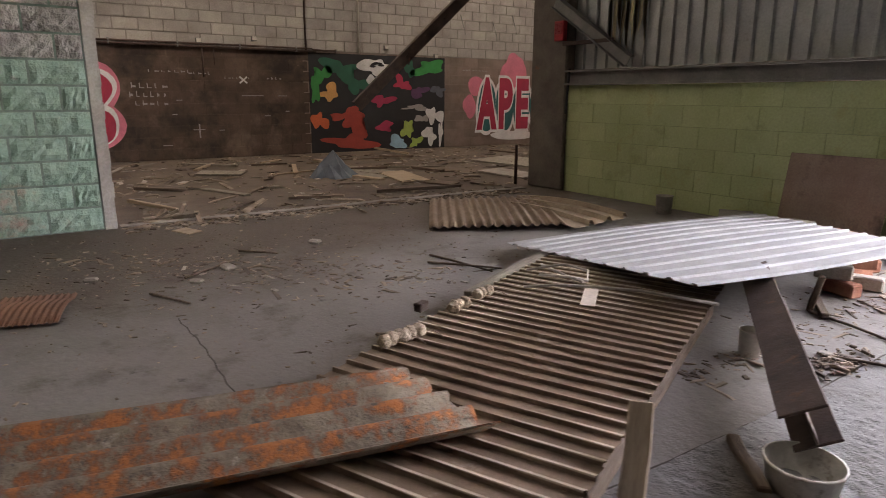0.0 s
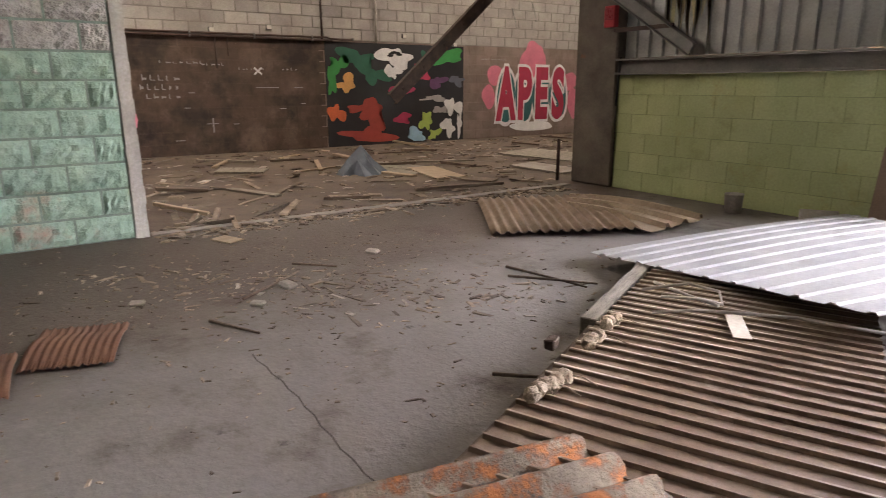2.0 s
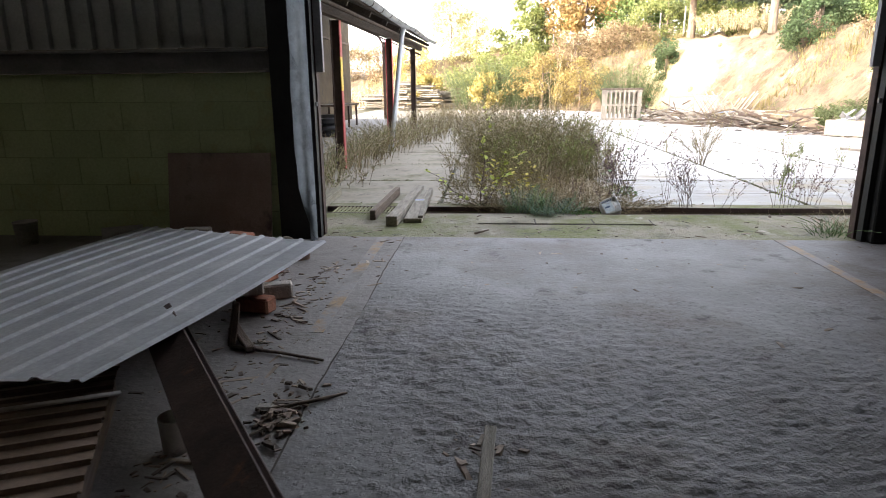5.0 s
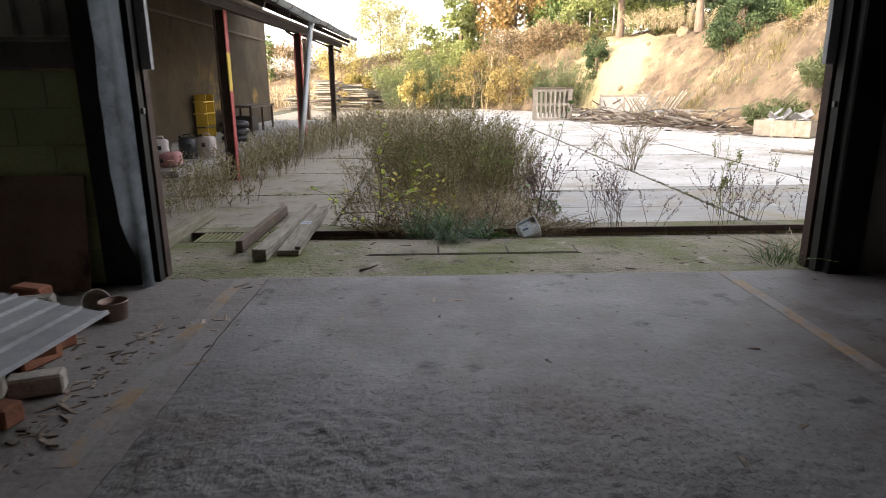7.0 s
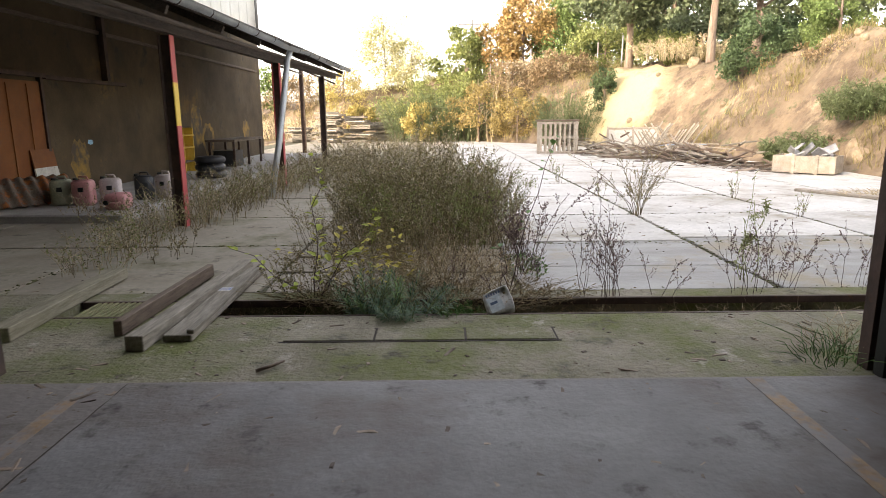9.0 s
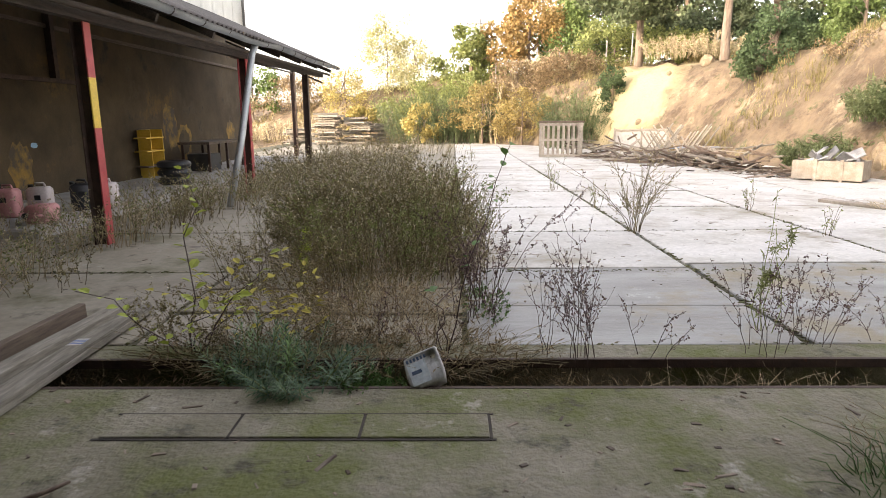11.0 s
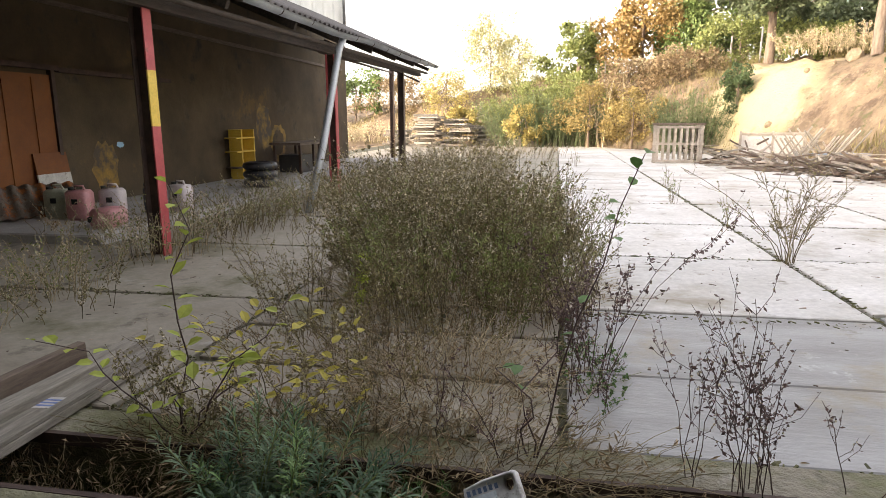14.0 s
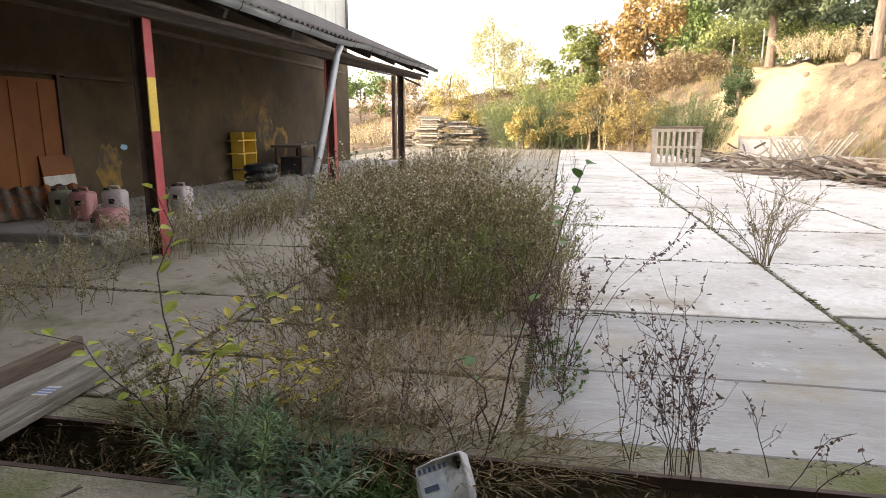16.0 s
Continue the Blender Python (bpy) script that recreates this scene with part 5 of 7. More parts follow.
# things against the canopy wall
door = setting(box("door_1", (-6.295, 12.6, 0.10), (-6.25, 14.45, 2.05), ORANGE_PAINT), "orange painted metal sliding door under the canopy", "door")
for y in (12.55, 14.46):
    box("frame", (-6.296, y, 0.10), (-6.22, y + 0.07, 2.12), STEEL_DARK, door)
box("frame", (-6.296, 12.5, 2.121), (-6.20, 14.6, 2.19), STEEL_DARK, door)
for y in (13.1, 13.6, 14.1):
    box("rib", (-6.249, y, 0.15), (-6.235, y + 0.03, 2.0), ORANGE_PAINT, door)
setting(box("trim_beam", (-6.298, 14.6, 2.10), (-6.2, 17.4, 2.17), STEEL_DARK), "dark steel rail on the canopy wall", "trim")
setting(box("trim_post", (-6.298, 16.6, 2.175), (-6.18, 16.72, 4.2), STEEL_DARK), "dark steel upright on the canopy wall", "trim")
setting(box("trim_ledge", (-6.298, 7.3, 3.05), (-6.25, 27.5, 3.12), WOOD_DARK), "dark ledge along the canopy wall", "trim")
lp = empty("leaning_panel", pose(-6.12, 13.95, 0.10, 0, -8, 0), "white panel with sprayed orange top leaning on the door", "panel")
box("board", (-0.012, 0, 0), (0.012, 0.62, 0.55), DIRTY_WHITE, lp)
box("board_top", (-0.012, 0, 0.551), (0.012, 0.62, 0.85), ORANGE_PAINT, lp)


def wall_paint(y, z, ry, rz, material, label, seed, ring=False):
    r = random.Random(seed)
    bm = bmesh.new()
    n = 22
    out = [(y + ry * math.cos(2 * math.pi * k / n) * r.uniform(0.8, 1.1), z + rz * math.sin(2 * math.pi * k / n) * r.uniform(0.8, 1.1)) for k in range(n)]
    o = [bm.verts.new((-6.296, a, b)) for a, b in out]
    if ring:
        q = [bm.verts.new((-6.296, y + (a - y) * 0.68, z + (b - z) * 0.68)) for a, b in out]
        for k in range(n):
            bm.faces.new((o[k], o[(k + 1) % n], q[(k + 1) % n], q[k]))
    else:
        bm.faces.new(o)
    tagged(part("wall_paint", bm, material), label, "wall paint")


wall_paint(15.5, 0.62, 0.32, 0.5, OCHRE_SPRAY, "yellow sprayed patch on the canopy wall", 1)
wall_paint(15.9, 1.0, 0.10, 0.05, PAINTS["sky"], "small blue sprayed patch on the canopy wall", 2)
wall_paint(21.4, 1.25, 0.45, 0.6, OCHRE_SPRAY, "yellow sprayed patch on the canopy wall", 4)
wall_paint(22.2, 0.85, 0.5, 0.5, OCHRE_SPRAY, "orange sprayed ring on the canopy wall", 5, True)
wall_paint(25.9, 1.0, 0.4, 0.4, OCHRE_SPRAY, "yellow sprayed patch on the canopy wall", 7)
cab = empty("yellow_rack", pose(-6.0, 19.4, 0.10), "yellow metal rack standing at the canopy wall", "rack")
box("back", (-0.2, 0, 0.05), (-0.18, 0.62, 1.1), YELLOW_PAINT, cab)
for y in (0.0, 0.6):
    box("upright", (-0.175, y, 0), (0.1, y + 0.03, 1.1), YELLOW_PAINT, cab)
for z in (0.25, 0.6, 0.9):
    box("shelf", (-0.175, -0.25, z), (0.12, 0.635, z + 0.03), YELLOW_PAINT if z > 0.3 else WOOD_DARK, cab)


def jerrycan(m, material, label):
    ob = empty("jerrycan", m, label, "jerrycan", "jerrycans under the canopy")
    bm = bmesh.new()
    add_box(bm, (-0.15, -0.12, 0), (0.15, 0.12, 0.40), None, 0.04)
    for f in bm.faces:
        f.smooth = True
    part("body", bm, material, ob)
    tube("handle", [(-0.06, 0, 0.395), (-0.05, 0, 0.45), (0.06, 0, 0.45), (0.08, 0, 0.395)], 0.016, material, ob, sides=8)
    tube("cap", [(-0.11, 0, 0.39), (-0.11, 0, 0.435)], 0.035, BLACK_STEEL, ob, sides=12)
    box("hazard_mark", (-0.04, -0.1225, 0.22), (0.04, -0.1205, 0.29), BLACK_STEEL, ob)
    return ob


J_GREEN = mat("dull_green_plastic", (0.30, 0.32, 0.22), (0.42, 0.43, 0.32), 6, 0.5, bump=0.1)
J_PINK = mat("faded_pink_plastic", (0.48, 0.20, 0.20), (0.60, 0.30, 0.29), 6, 0.5, bump=0.1)
J_PALE = mat("milky_plastic", (0.52, 0.44, 0.42), (0.64, 0.56, 0.54), 6, 0.5, bump=0.1)
J_BLACK = mat("black_plastic", (0.02, 0.02, 0.022), (0.04, 0.04, 0.045), 6, 0.45, bump=0.1)
for x, y, z, rx, rz, m_, lb_ in ((-5.55, 13.55, 0.10, 0, 10, J_GREEN, "dull green plastic jerrycan standing under the canopy"), (-5.18, 13.50, 0.10, 0, 6, J_PINK, "faded pink plastic jerrycan standing under the canopy"), (-4.88, 13.75, 0.10, 0, 14, J_PALE, "milky plastic jerrycan standing under the canopy"), (-4.45, 13.25, 0.22, 90, 8, J_PINK, "faded pink jerrycan lying on its side"), (-4.55, 14.2, 0.10, 0, 30, J_BLACK, "black plastic canister under the canopy"), (-4.25, 14.35, 0.10, 0, -10, J_PALE, "milky plastic jerrycan beside tall weeds")):
    jerrycan(pose(x, y, z, rx, 0, rz), m_, lb_)
bm = bmesh.new()
add_sheet(bm, "sine", 1.4, 0.5, 0.18, 0.06, 0.01, 3)
s = part("roofing_offcut", bm, FIBRE)
s.matrix_world = pose(-7.0 + 0.75, 13.5, 0.12, 12, 0, 0)
s.matrix_world = corner((-6.2, 12.75, 0.12), (-5.75, 13.55, 0.12), (-6.3, 12.9, 0.35))
tagged(s, "dark corrugated offcut lying beside the jerrycans", "roofing sheet")
def torus(name, m, R, r_, material, label):
    bm = bmesh.new()
    n, k2 = 24, 10
    rows = [[bm.verts.new(((R + r_ * math.cos(2 * math.pi * b / k2)) * math.cos(2 * math.pi * a / n), (R + r_ * math.cos(2 * math.pi * b / k2)) * math.sin(2 * math.pi * a / n), r_ * 0.8 * math.sin(2 * math.pi * b / k2))) for b in range(k2)] for a in range(n)]
    for a in range(n):
        for b in range(k2):
            bm.faces.new((rows[a][b], rows[(a + 1) % n][b], rows[(a + 1) % n][(b + 1) % k2], rows[a][(b + 1) % k2])).smooth = True
    ob = part(name, bm, material)
    ob.matrix_world = m
    return tagged(ob, label, "tyre", "tyres under the canopy")


for z in (0.08, 0.245, 0.41):
    torus("tyre", pose(-4.75, 17.9, z + 0.11), 0.24, 0.10, J_BLACK, "old black tyre in a stack")
bench = empty("workbench", pose(-5.5, 20.9, 0.10), "dark low workbench under the canopy", "workbench")
box("top", (-0.4, -0.1, 0.70), (0.4, 2.7, 0.76), WOOD_DARK, bench)
for x in (-0.36, 0.30):
    for y in (0.0, 1.3, 2.55):
        box("leg", (x, y, 0), (x + 0.06, y + 0.06, 0.698), STEEL_DARK, bench)
box("crate", (-0.3, 0.2, 0.02), (0.3, 0.9, 0.45), J_BLACK, bench)

# ---- timber crates, pallets and scrap at the far side ----
WEATHER = mat("bleached_wood", (0.27, 0.225, 0.175), (0.44, 0.385, 0.32), 5, 0.85, bump=0.3, vary=0.12)


def slat_crate(m, w, d, h, label):
    ob = empty("slatted_crate", m, label, "crate")
    for x in (0, w - 0.08):
        for y in (0, d - 0.08):
            box("post", (x, y, 0), (x + 0.08, y + 0.08, h), WEATHER, ob)
    n = 8
    for k in range(n):
        x = 0.09 + k * (w - 0.25) / (n - 1)
        box("slat", (x, -0.022, 0.06), (x + 0.075, -0.002, h - 0.02), WEATHER, ob)
        box("slat", (x, d + 0.002, 0.06), (x + 0.075, d + 0.022, h - 0.02), WEATHER, ob)
    for k in range(5):
        y = 0.09 + k * (d - 0.25) / 4
        box("slat", (-0.022, y, 0.06), (-0.002, y + 0.075, h - 0.02), WEATHER, ob)
        box("slat", (w + 0.002, y, 0.06), (w + 0.022, y + 0.075, h - 0.02), WEATHER, ob)
    for z in (0.02, h * 0.48, h - 0.1):
        box("rail", (-0.03, -0.046, z), (w + 0.03, -0.024, z + 0.08), WEATHER, ob)
    box("lid", (-0.06, -0.06, h), (w + 0.06, d + 0.06, h + 0.06), WOOD_DARK, ob)
    return ob


slat_crate(pose(4.15, 28.0, -0.02, 0, 0, -8), 1.5, 1.2, 1.22, "bleached wooden slatted crate standing in the yard")
wb = empty("wooden_trough", pose(8.64, 19.25, -0.02, 0, 0, -43) @ Matrix.Diagonal((0.78, 0.8, 0.85, 1)), "pale wooden box full of scrap plastic", "box")
box("side", (0, 0, 0.04), (1.75, 0.03, 0.52), WEATHER, wb)
box("side", (0, 1.0, 0.04), (1.75, 1.03, 0.52), WEATHER, wb)
box("side", (0, 0.031, 0.04), (0.03, 0.999, 0.52), WEATHER, wb)
box("side", (1.72, 0.031, 0.04), (1.75, 0.999, 0.52), WEATHER, wb)
box("bottom", (0.031, 0.031, 0.06), (1.719, 0.999, 0.09), WEATHER, wb)
for x in (0.55, 1.2):
    box("cleat", (x, -0.03, 0.0), (x + 0.09, -0.001, 0.56), WEATHER, wb)
bm = bmesh.new()
for k in range(14):
    add_box(bm, (-0.2, -0.14, -0.02), (0.2, 0.14, 0.02), pose(rng.uniform(0.2, 1.5), rng.uniform(0.2, 0.85), rng.uniform(0.4, 0.72), rng.uniform(-50, 50), rng.uniform(-50, 50), rng.uniform(0, 180)))
sc = part("plastic_scrap", bm, mat("grey_black_plastic", (0.12, 0.12, 0.13), (0.5, 0.5, 0.5), 2, 0.5, bump=0.2, island=0.5))
sc.matrix_world = wb.matrix_world
tagged(sc, "crumpled grey and black plastic in the box", "plastic scrap", kind="stuff")


def pallet(m, label, group):
    ob = empty("pallet", m, label, "pallet", group)
    for y in (0, 0.46, 0.92):
        box("bearer", (0, y, 0.022), (1.2, y + 0.08, 0.10), WOOD_GREY, ob)
    for k in range(6):
        box("board", (k * 0.22, 0, 0.101), (k * 0.22 + 0.1, 1.0, 0.122), WOOD_GREY, ob)
    for k in range(3):
        box("board", (k * 0.55, 0, 0.0), (k * 0.55 + 0.1, 1.0, 0.021), WOOD_GREY, ob)
    return ob


first = pallet(pose(-6.6, 40.5, 0), "bleached wooden pallet in a tall stack", "stacked pallets")
for s_, (x, y, n, zb) in enumerate(((-6.6, 40.5, 14, 0.0), (-5.0, 41.0, 12, 0.0), (-8.3, 41.5, 7, 0.0), (-3.4, 42.2, 9, 0.0))):
    for k in range(n):
        if s_ == 0 and k == 0:
            continue
        copy_thing(first, pose(x + rng.uniform(-0.22, 0.22), y + rng.uniform(-0.2, 0.2), zb + k * 0.124, 0, 0, rng.uniform(-28, 28) + 12 * s_))
cr2 = empty("pale_crate", pose(-1.2, 41.0, -0.02, 0, 0, 10), "pale wooden crate before the bushes", "crate")
box("body", (0, 0, 0), (1.3, 1.0, 1.0), WEATHER, cr2, 0.01)
for z in (0.05, 0.48, 0.88):
    box("batten", (-0.02, -0.03, z), (1.32, -0.002, z + 0.09), WEATHER, cr2)
fr = empty("old_cabinet", pose(7.05, 29.0, -0.02, 0, 0, -4) @ Matrix.Diagonal((1.0, 1, 0.92, 1)), "broken white panelled wooden frame on the scrap", "cabinet")
box("panel", (0.08, 0.05, 0.30), (1.0, 0.07, 0.95), DIRTY_WHITE, fr)
box("panel", (1.06, 0.05, 0.30), (1.95, 0.07, 0.95), DIRTY_WHITE, fr)
for lo, hi in (((0, 0, 0.0), (0.07, 0.12, 1.1)), ((1.005, 0.0, 0.2), (1.055, 0.12, 1.1)), ((1.96, 0, 0.0), (2.03, 0.12, 1.1)), ((0.071, 0, 0.96), (1.0, 0.12, 1.05)), ((1.06, 0, 0.96), (1.955, 0.12, 1.05)), ((0.071, 0, 0.2), (1.0, 0.12, 0.29)), ((1.06, 0, 0.2), (1.955, 0.12, 0.29))):
    box("frame", lo, hi, WEATHER, fr)
for k in range(190):
    t = rng.random()
    x, y = 6.1 + t * 3.0 + rng.gauss(0, 0.3), 28.7 - t * 8.2 + rng.gauss(0, 0.5)
    a, L = rng.uniform(0, 3.14), rng.uniform(0.35, 1.25)
    z = max(0.0, rng.gauss(0.16 if t > 0.5 or t < 0.3 else 0.07, 0.18))
    timber("scrap_board", (x, y, z), (x + L * math.cos(a), y + L * math.sin(a), max(0.0, z + rng.uniform(-0.25, 0.3))), rng.uniform(0.04, 0.12), rng.uniform(0.025, 0.06), rng.choice((WEATHER, WOOD_DARK, WOOD_GREY, WOOD_DARK, WOOD_DARK)), "broken board in the scrap wood heap", "scrap wood", "scrap wood heap")
for k in range(30):  # broken chair and bed frames standing up out of the heap
    x, y = 8.5 + rng.uniform(-0.7, 0.9), 27.6 + rng.uniform(-1.4, 0.6)
    a, L = rng.uniform(-0.5, 0.5), rng.uniform(0.7, 1.15)
    timber("scrap_lath", (x, y, 0.0), (x + 0.7 * L * rng.choice((-1, 1, 1)), y + 0.3 * a, L), 0.05, 0.04, rng.choice((WEATHER, WOOD_GREY, WEATHER)), "weathered lath standing up out of the scrap", "scrap wood", "scrap wood heap")
BLUE_PAINT = mat("faded_blue_paint", (0.16, 0.21, 0.28), (0.27, 0.32, 0.38), 3, 0.7, bump=0.2)
for k in range(3):
    timber("blue_lath", (8.3 + 0.2 * k, 27.2 - 0.5 * k, 0.28 + 0.05 * k), (9.6 + 0.1 * k, 26.6 - 0.3 * k, 0.36), 0.09, 0.05, BLUE_PAINT, "faded blue painted board in the scrap heap", "scrap wood", "scrap wood heap")
scatter("wood_debris", "wood scraps and dark litter strewn on the far yard", 420, lambda r: (lambda t: (6.2 + 3.2 * t + r.gauss(0, 0.45), 28.2 - 8.5 * t + r.gauss(0, 0.6), -0.015))(r.random()), 0.08, CHIPS, 21, 0.3, 4)
scatter("leaf_litter", "dry leaves and twigs strewn on the slabs", 1500, lambda r: (r.uniform(-4, 7), r.uniform(8.7, 24), -0.017), 0.010, CHIPS, 22, 0.2, 2)
scatter("leaf_litter", "dark litter on the mossy apron", 250, lambda r: (r.uniform(-3, 4), r.uniform(6.85, 8.0), -0.003), 0.012, CHIPS, 23, 0.3, 3)
timber("yard_plank", (7.2, 15.5, -0.02), (7.9, 14.2, -0.02), 0.2, 0.05, WEATHER, "bleached plank lying on the slabs", "plank")

# ---- the bank ----
BANK = [(-60, 62), (-14, 47.5), (2.0, 42), (6.2, 35.5), (9.3, 28), (10.5, 20), (10.2, 12), (10.2, 2)]


def bank_distance(x, y):
    best, side = 1e9, 1
    for (ax, ay), (bx_, by_) in zip(BANK, BANK[1:]):
        dx, dy = bx_ - ax, by_ - ay
        t = max(0, min(1, ((x - ax) * dx + (y - ay) * dy) / (dx * dx + dy * dy)))
        d = math.hypot(x - ax - t * dx, y - ay - t * dy)
        if d < best:
            best, side = d, 1 if dx * (y - ay) - dy * (x - ax) > 0 else -1
    return best * side


def bank_z(x, y):
    d = bank_distance(x, y)
    if d < -1.0:
        return -0.415
    t = max(0.0, min(1.0, (d + 0.4) / 4.0))
    w = max(0.0, min(1.0, d / 1.5))
    left = max(0.0, min(1.0, (x + 14) / 14))
    z = -0.2 + (1.6 + 2.3 * left) * t * t * (3 - 2 * t) + 0.045 * max(0, d - 4)
    return z + w * (0.45 * noise.noise((x * 0.4, y * 0.4, 0)) + 0.34 * noise.noise((x * 1.1, y * 1.1, 3)) + 0.2 * noise.noise((x * 2.6, y * 2.6, 5)))


bm = bmesh.new()
NX, NY, X0, X1, Y0, Y1 = 230, 190, -60.0, 75.0, 5.0, 110.0
hv = {}
for i in range(NX + 1):
    for j in range(NY + 1):
        x, y = X0 + (X1 - X0) * i / NX, Y0 + (Y1 - Y0) * j / NY
        if bank_distance(x, y) > -1.8:
            hv[i, j] = bm.verts.new((x, y, bank_z(x, y)))
for i in range(NX):
    for j in range(NY):
        q = [hv.get(k) for k in ((i, j), (i + 1, j), (i + 1, j + 1), (i, j + 1))]
        if all(q):
            bm.faces.new(q).smooth = True
setting(part("ground_bank", bm, EARTH), "steep ochre earth bank round the yard", "bank")


bm = bmesh.new()
r_ = random.Random(77)
n = 0
while n < 8200:
    x, y = r_.uniform(-14, 24), r_.uniform(12, 50)
    d = bank_distance(x, y)
    bare = math.exp(-((x - 10.2) / 2.2) ** 2 - ((y - 33) / 3.0) ** 2)
    if d < 0.2 or d > 9 or noise.noise((x * 0.5, y * 0.5, 9)) + (0.25 if d > 3.6 else 0.02) - 1.5 * bare < r_.uniform(-0.3, 0.35):
        continue
    n += 1
    z = bank_z(x, y)
    for k in range(6):
        a = r_.uniform(0, 6.28)
        h = r_.uniform(0.15, 0.42)
        p = Vector((x + r_.gauss(0, 0.12), y + r_.gauss(0, 0.12), z - 0.03))
        q = p + Vector((math.cos(a) * h * 0.5, math.sin(a) * h * 0.5, h))
        s = Vector((-math.sin(a), math.cos(a), 0)) * 0.014
        bm.faces.new([bm.verts.new(v) for v in (p - s, p + s, q)])
bank_grass = part("bank_grass", bm, mat("bank_grass_blade", (0.16, 0.13, 0.05), (0.30, 0.25, 0.11), 0.8, 0.8, bump=0, island=0.4, world_space=True, through_light=0.2))
tagged(bank_grass, "dry tawny grass tufts over the earth bank", "grass", kind="stuff")

# ---- plants ----
def leaf(bm, p, d, up, L, w):
    """A pointed leaf of two triangles, bent along its middle."""
    s = d.cross(up)
    s = s.normalized() if s.length > 1e-6 else Vector((1, 0, 0))
    m = p + d * (L * 0.5)
    a, b, c, e = bm.verts.new(p), bm.verts.new(m + s * w), bm.verts.new(p + d * L - up * (0.15 * L)), bm.verts.new(m - s * w)
    bm.faces.new((a, b, c))
    bm.faces.new((a, c, e))


def rand_dir(r, up=0.0):
    v = Vector((r.gauss(0, 1), r.gauss(0, 1), r.gauss(0, 1) + up))
    return v.normalized() if v.length > 1e-6 else Vector((0, 0, 1))


def plant(name, base, label, category, seed, stems, height, spread, lean, branches, leaves, leaf_size, stem_mat, leaf_mat, stem_r=0.004, droop=0.0, group="", leaf_from=0.3, bounds=None, head_mat=None, heads=0, head_size=0.01, wide=0.3):
    """Many thin rising stems with side twigs, leaves and seed heads."""
    r = random.Random(seed)
    ob = empty(name, pose(*base), label, category, group)
    bs, bl, bh = bmesh.new(), bmesh.new(), bmesh.new()
    for _ in range(stems):
        a, q = r.uniform(0, 6.283), math.sqrt(r.random())
        ex = spread if isinstance(spread, tuple) else (spread, spread)
        p = Vector((ex[0] * q * math.cos(a), ex[1] * q * math.sin(a), -0.02))
        h = height * r.uniform(0.55, 1.08) * (1 - 0.25 * q * q)
        out = Vector((math.cos(a) * q + r.gauss(0, 0.35), math.sin(a) * q + r.gauss(0, 0.35), 0)) * lean
        pts = []
        w1, w2 = r.gauss(0, 0.03), r.gauss(0, 0.03)
        for k in range(5):
            t = k / 4
            pts.append(p + Vector((0, 0, h * (t - droop * t * t))) + out * h * t * (0.5 + 0.7 * t) + Vector((w1, w2, 0)) * math.sin(t * 5))
        add_tube(bs, pts, stem_r, stem_r * 0.45, 3, False)
        spots = []
        for _b in range(branches):
            t = r.uniform(0.3, 0.95)
            i = min(3, int(t * 4))
            o = pts[i].lerp(pts[i + 1], t * 4 - i)
            d = (rand_dir(r, 1.2) + out).normalized()
            e = o + d * h * r.uniform(0.08, 0.26)
            add_tube(bs, [o, o.lerp(e, 0.5) + Vector((0, 0, 0.006)), e], stem_r * 0.5, stem_r * 0.3, 3, False)
            spots.append((o, e))
        for _l in range(leaves):
            if spots and r.random() < 0.65:
                o, e = r.choice(spots)
                c = o.lerp(e, r.uniform(0.2, 1))
            else:
                t = r.uniform(leaf_from, 1)
                i = min(3, int(t * 4))
                c = pts[i].lerp(pts[i + 1], t * 4 - i)
            s = leaf_size * r.uniform(0.5, 1.2)
            leaf(bl, c, rand_dir(r, 0.2), rand_dir(r, 1.0), s, s * wide)
        for _h in range(heads):
            if spots and r.random() < 0.8:
                o, e = r.choice(spots)
                c = o.lerp(e, r.uniform(0.5, 1.05))
            else:
                c = pts[3].lerp(pts[4], r.random())
            s = head_size * r.uniform(0.6, 1.3)
            d = rand_dir(r, 0.5)
            leaf(bh, c, d, rand_dir(r), s, s * 0.5)
            leaf(bh, c, -d, rand_dir(r), s * 0.6, s * 0.5)
    part("stem_mass", bs, stem_mat, ob)["kind"] = "stuff"
    if leaves:
        part("foliage", bl, leaf_mat, ob)["kind"] = "stuff"
    else:
        bl.free()
    if heads:
        part("seed_mass", bh, head_mat, ob)["kind"] = "stuff"
    else:
        bh.free()
    return ob


def oval_leaf(bm, p, d, up, L, w):
    """A rounded leaf folded along its rib."""
    s = d.cross(up)
    s = s.normalized() if s.length > 1e-6 else Vector((1, 0, 0))
    n = s.cross(d).normalized()
    rib = [bm.verts.new(p + d * L * t - n * L * 0.16 * t * t) for t in (0.0, 0.4, 0.75, 1.0)]
    for sgn in (-1, 1):
        e = [bm.verts.new(p + d * L * t + s * sgn * w * q + n * w * 0.3 * q - n * L * 0.16 * t * t) for t, q in ((0.3, 0.85), (0.68, 0.8))]
        for f in ((rib[0], rib[1], e[0]), (rib[1], rib[2], e[1], e[0]), (rib[2], rib[3], e[1])):
            bm.faces.new(f if sgn < 0 else f[::-1])


def along(pts, t):
    f = t * (len(pts) - 1)
    i = min(len(pts) - 2, int(f))
    return pts[i].lerp(pts[i + 1], f - i), (pts[i + 1] - pts[i]).normalized()


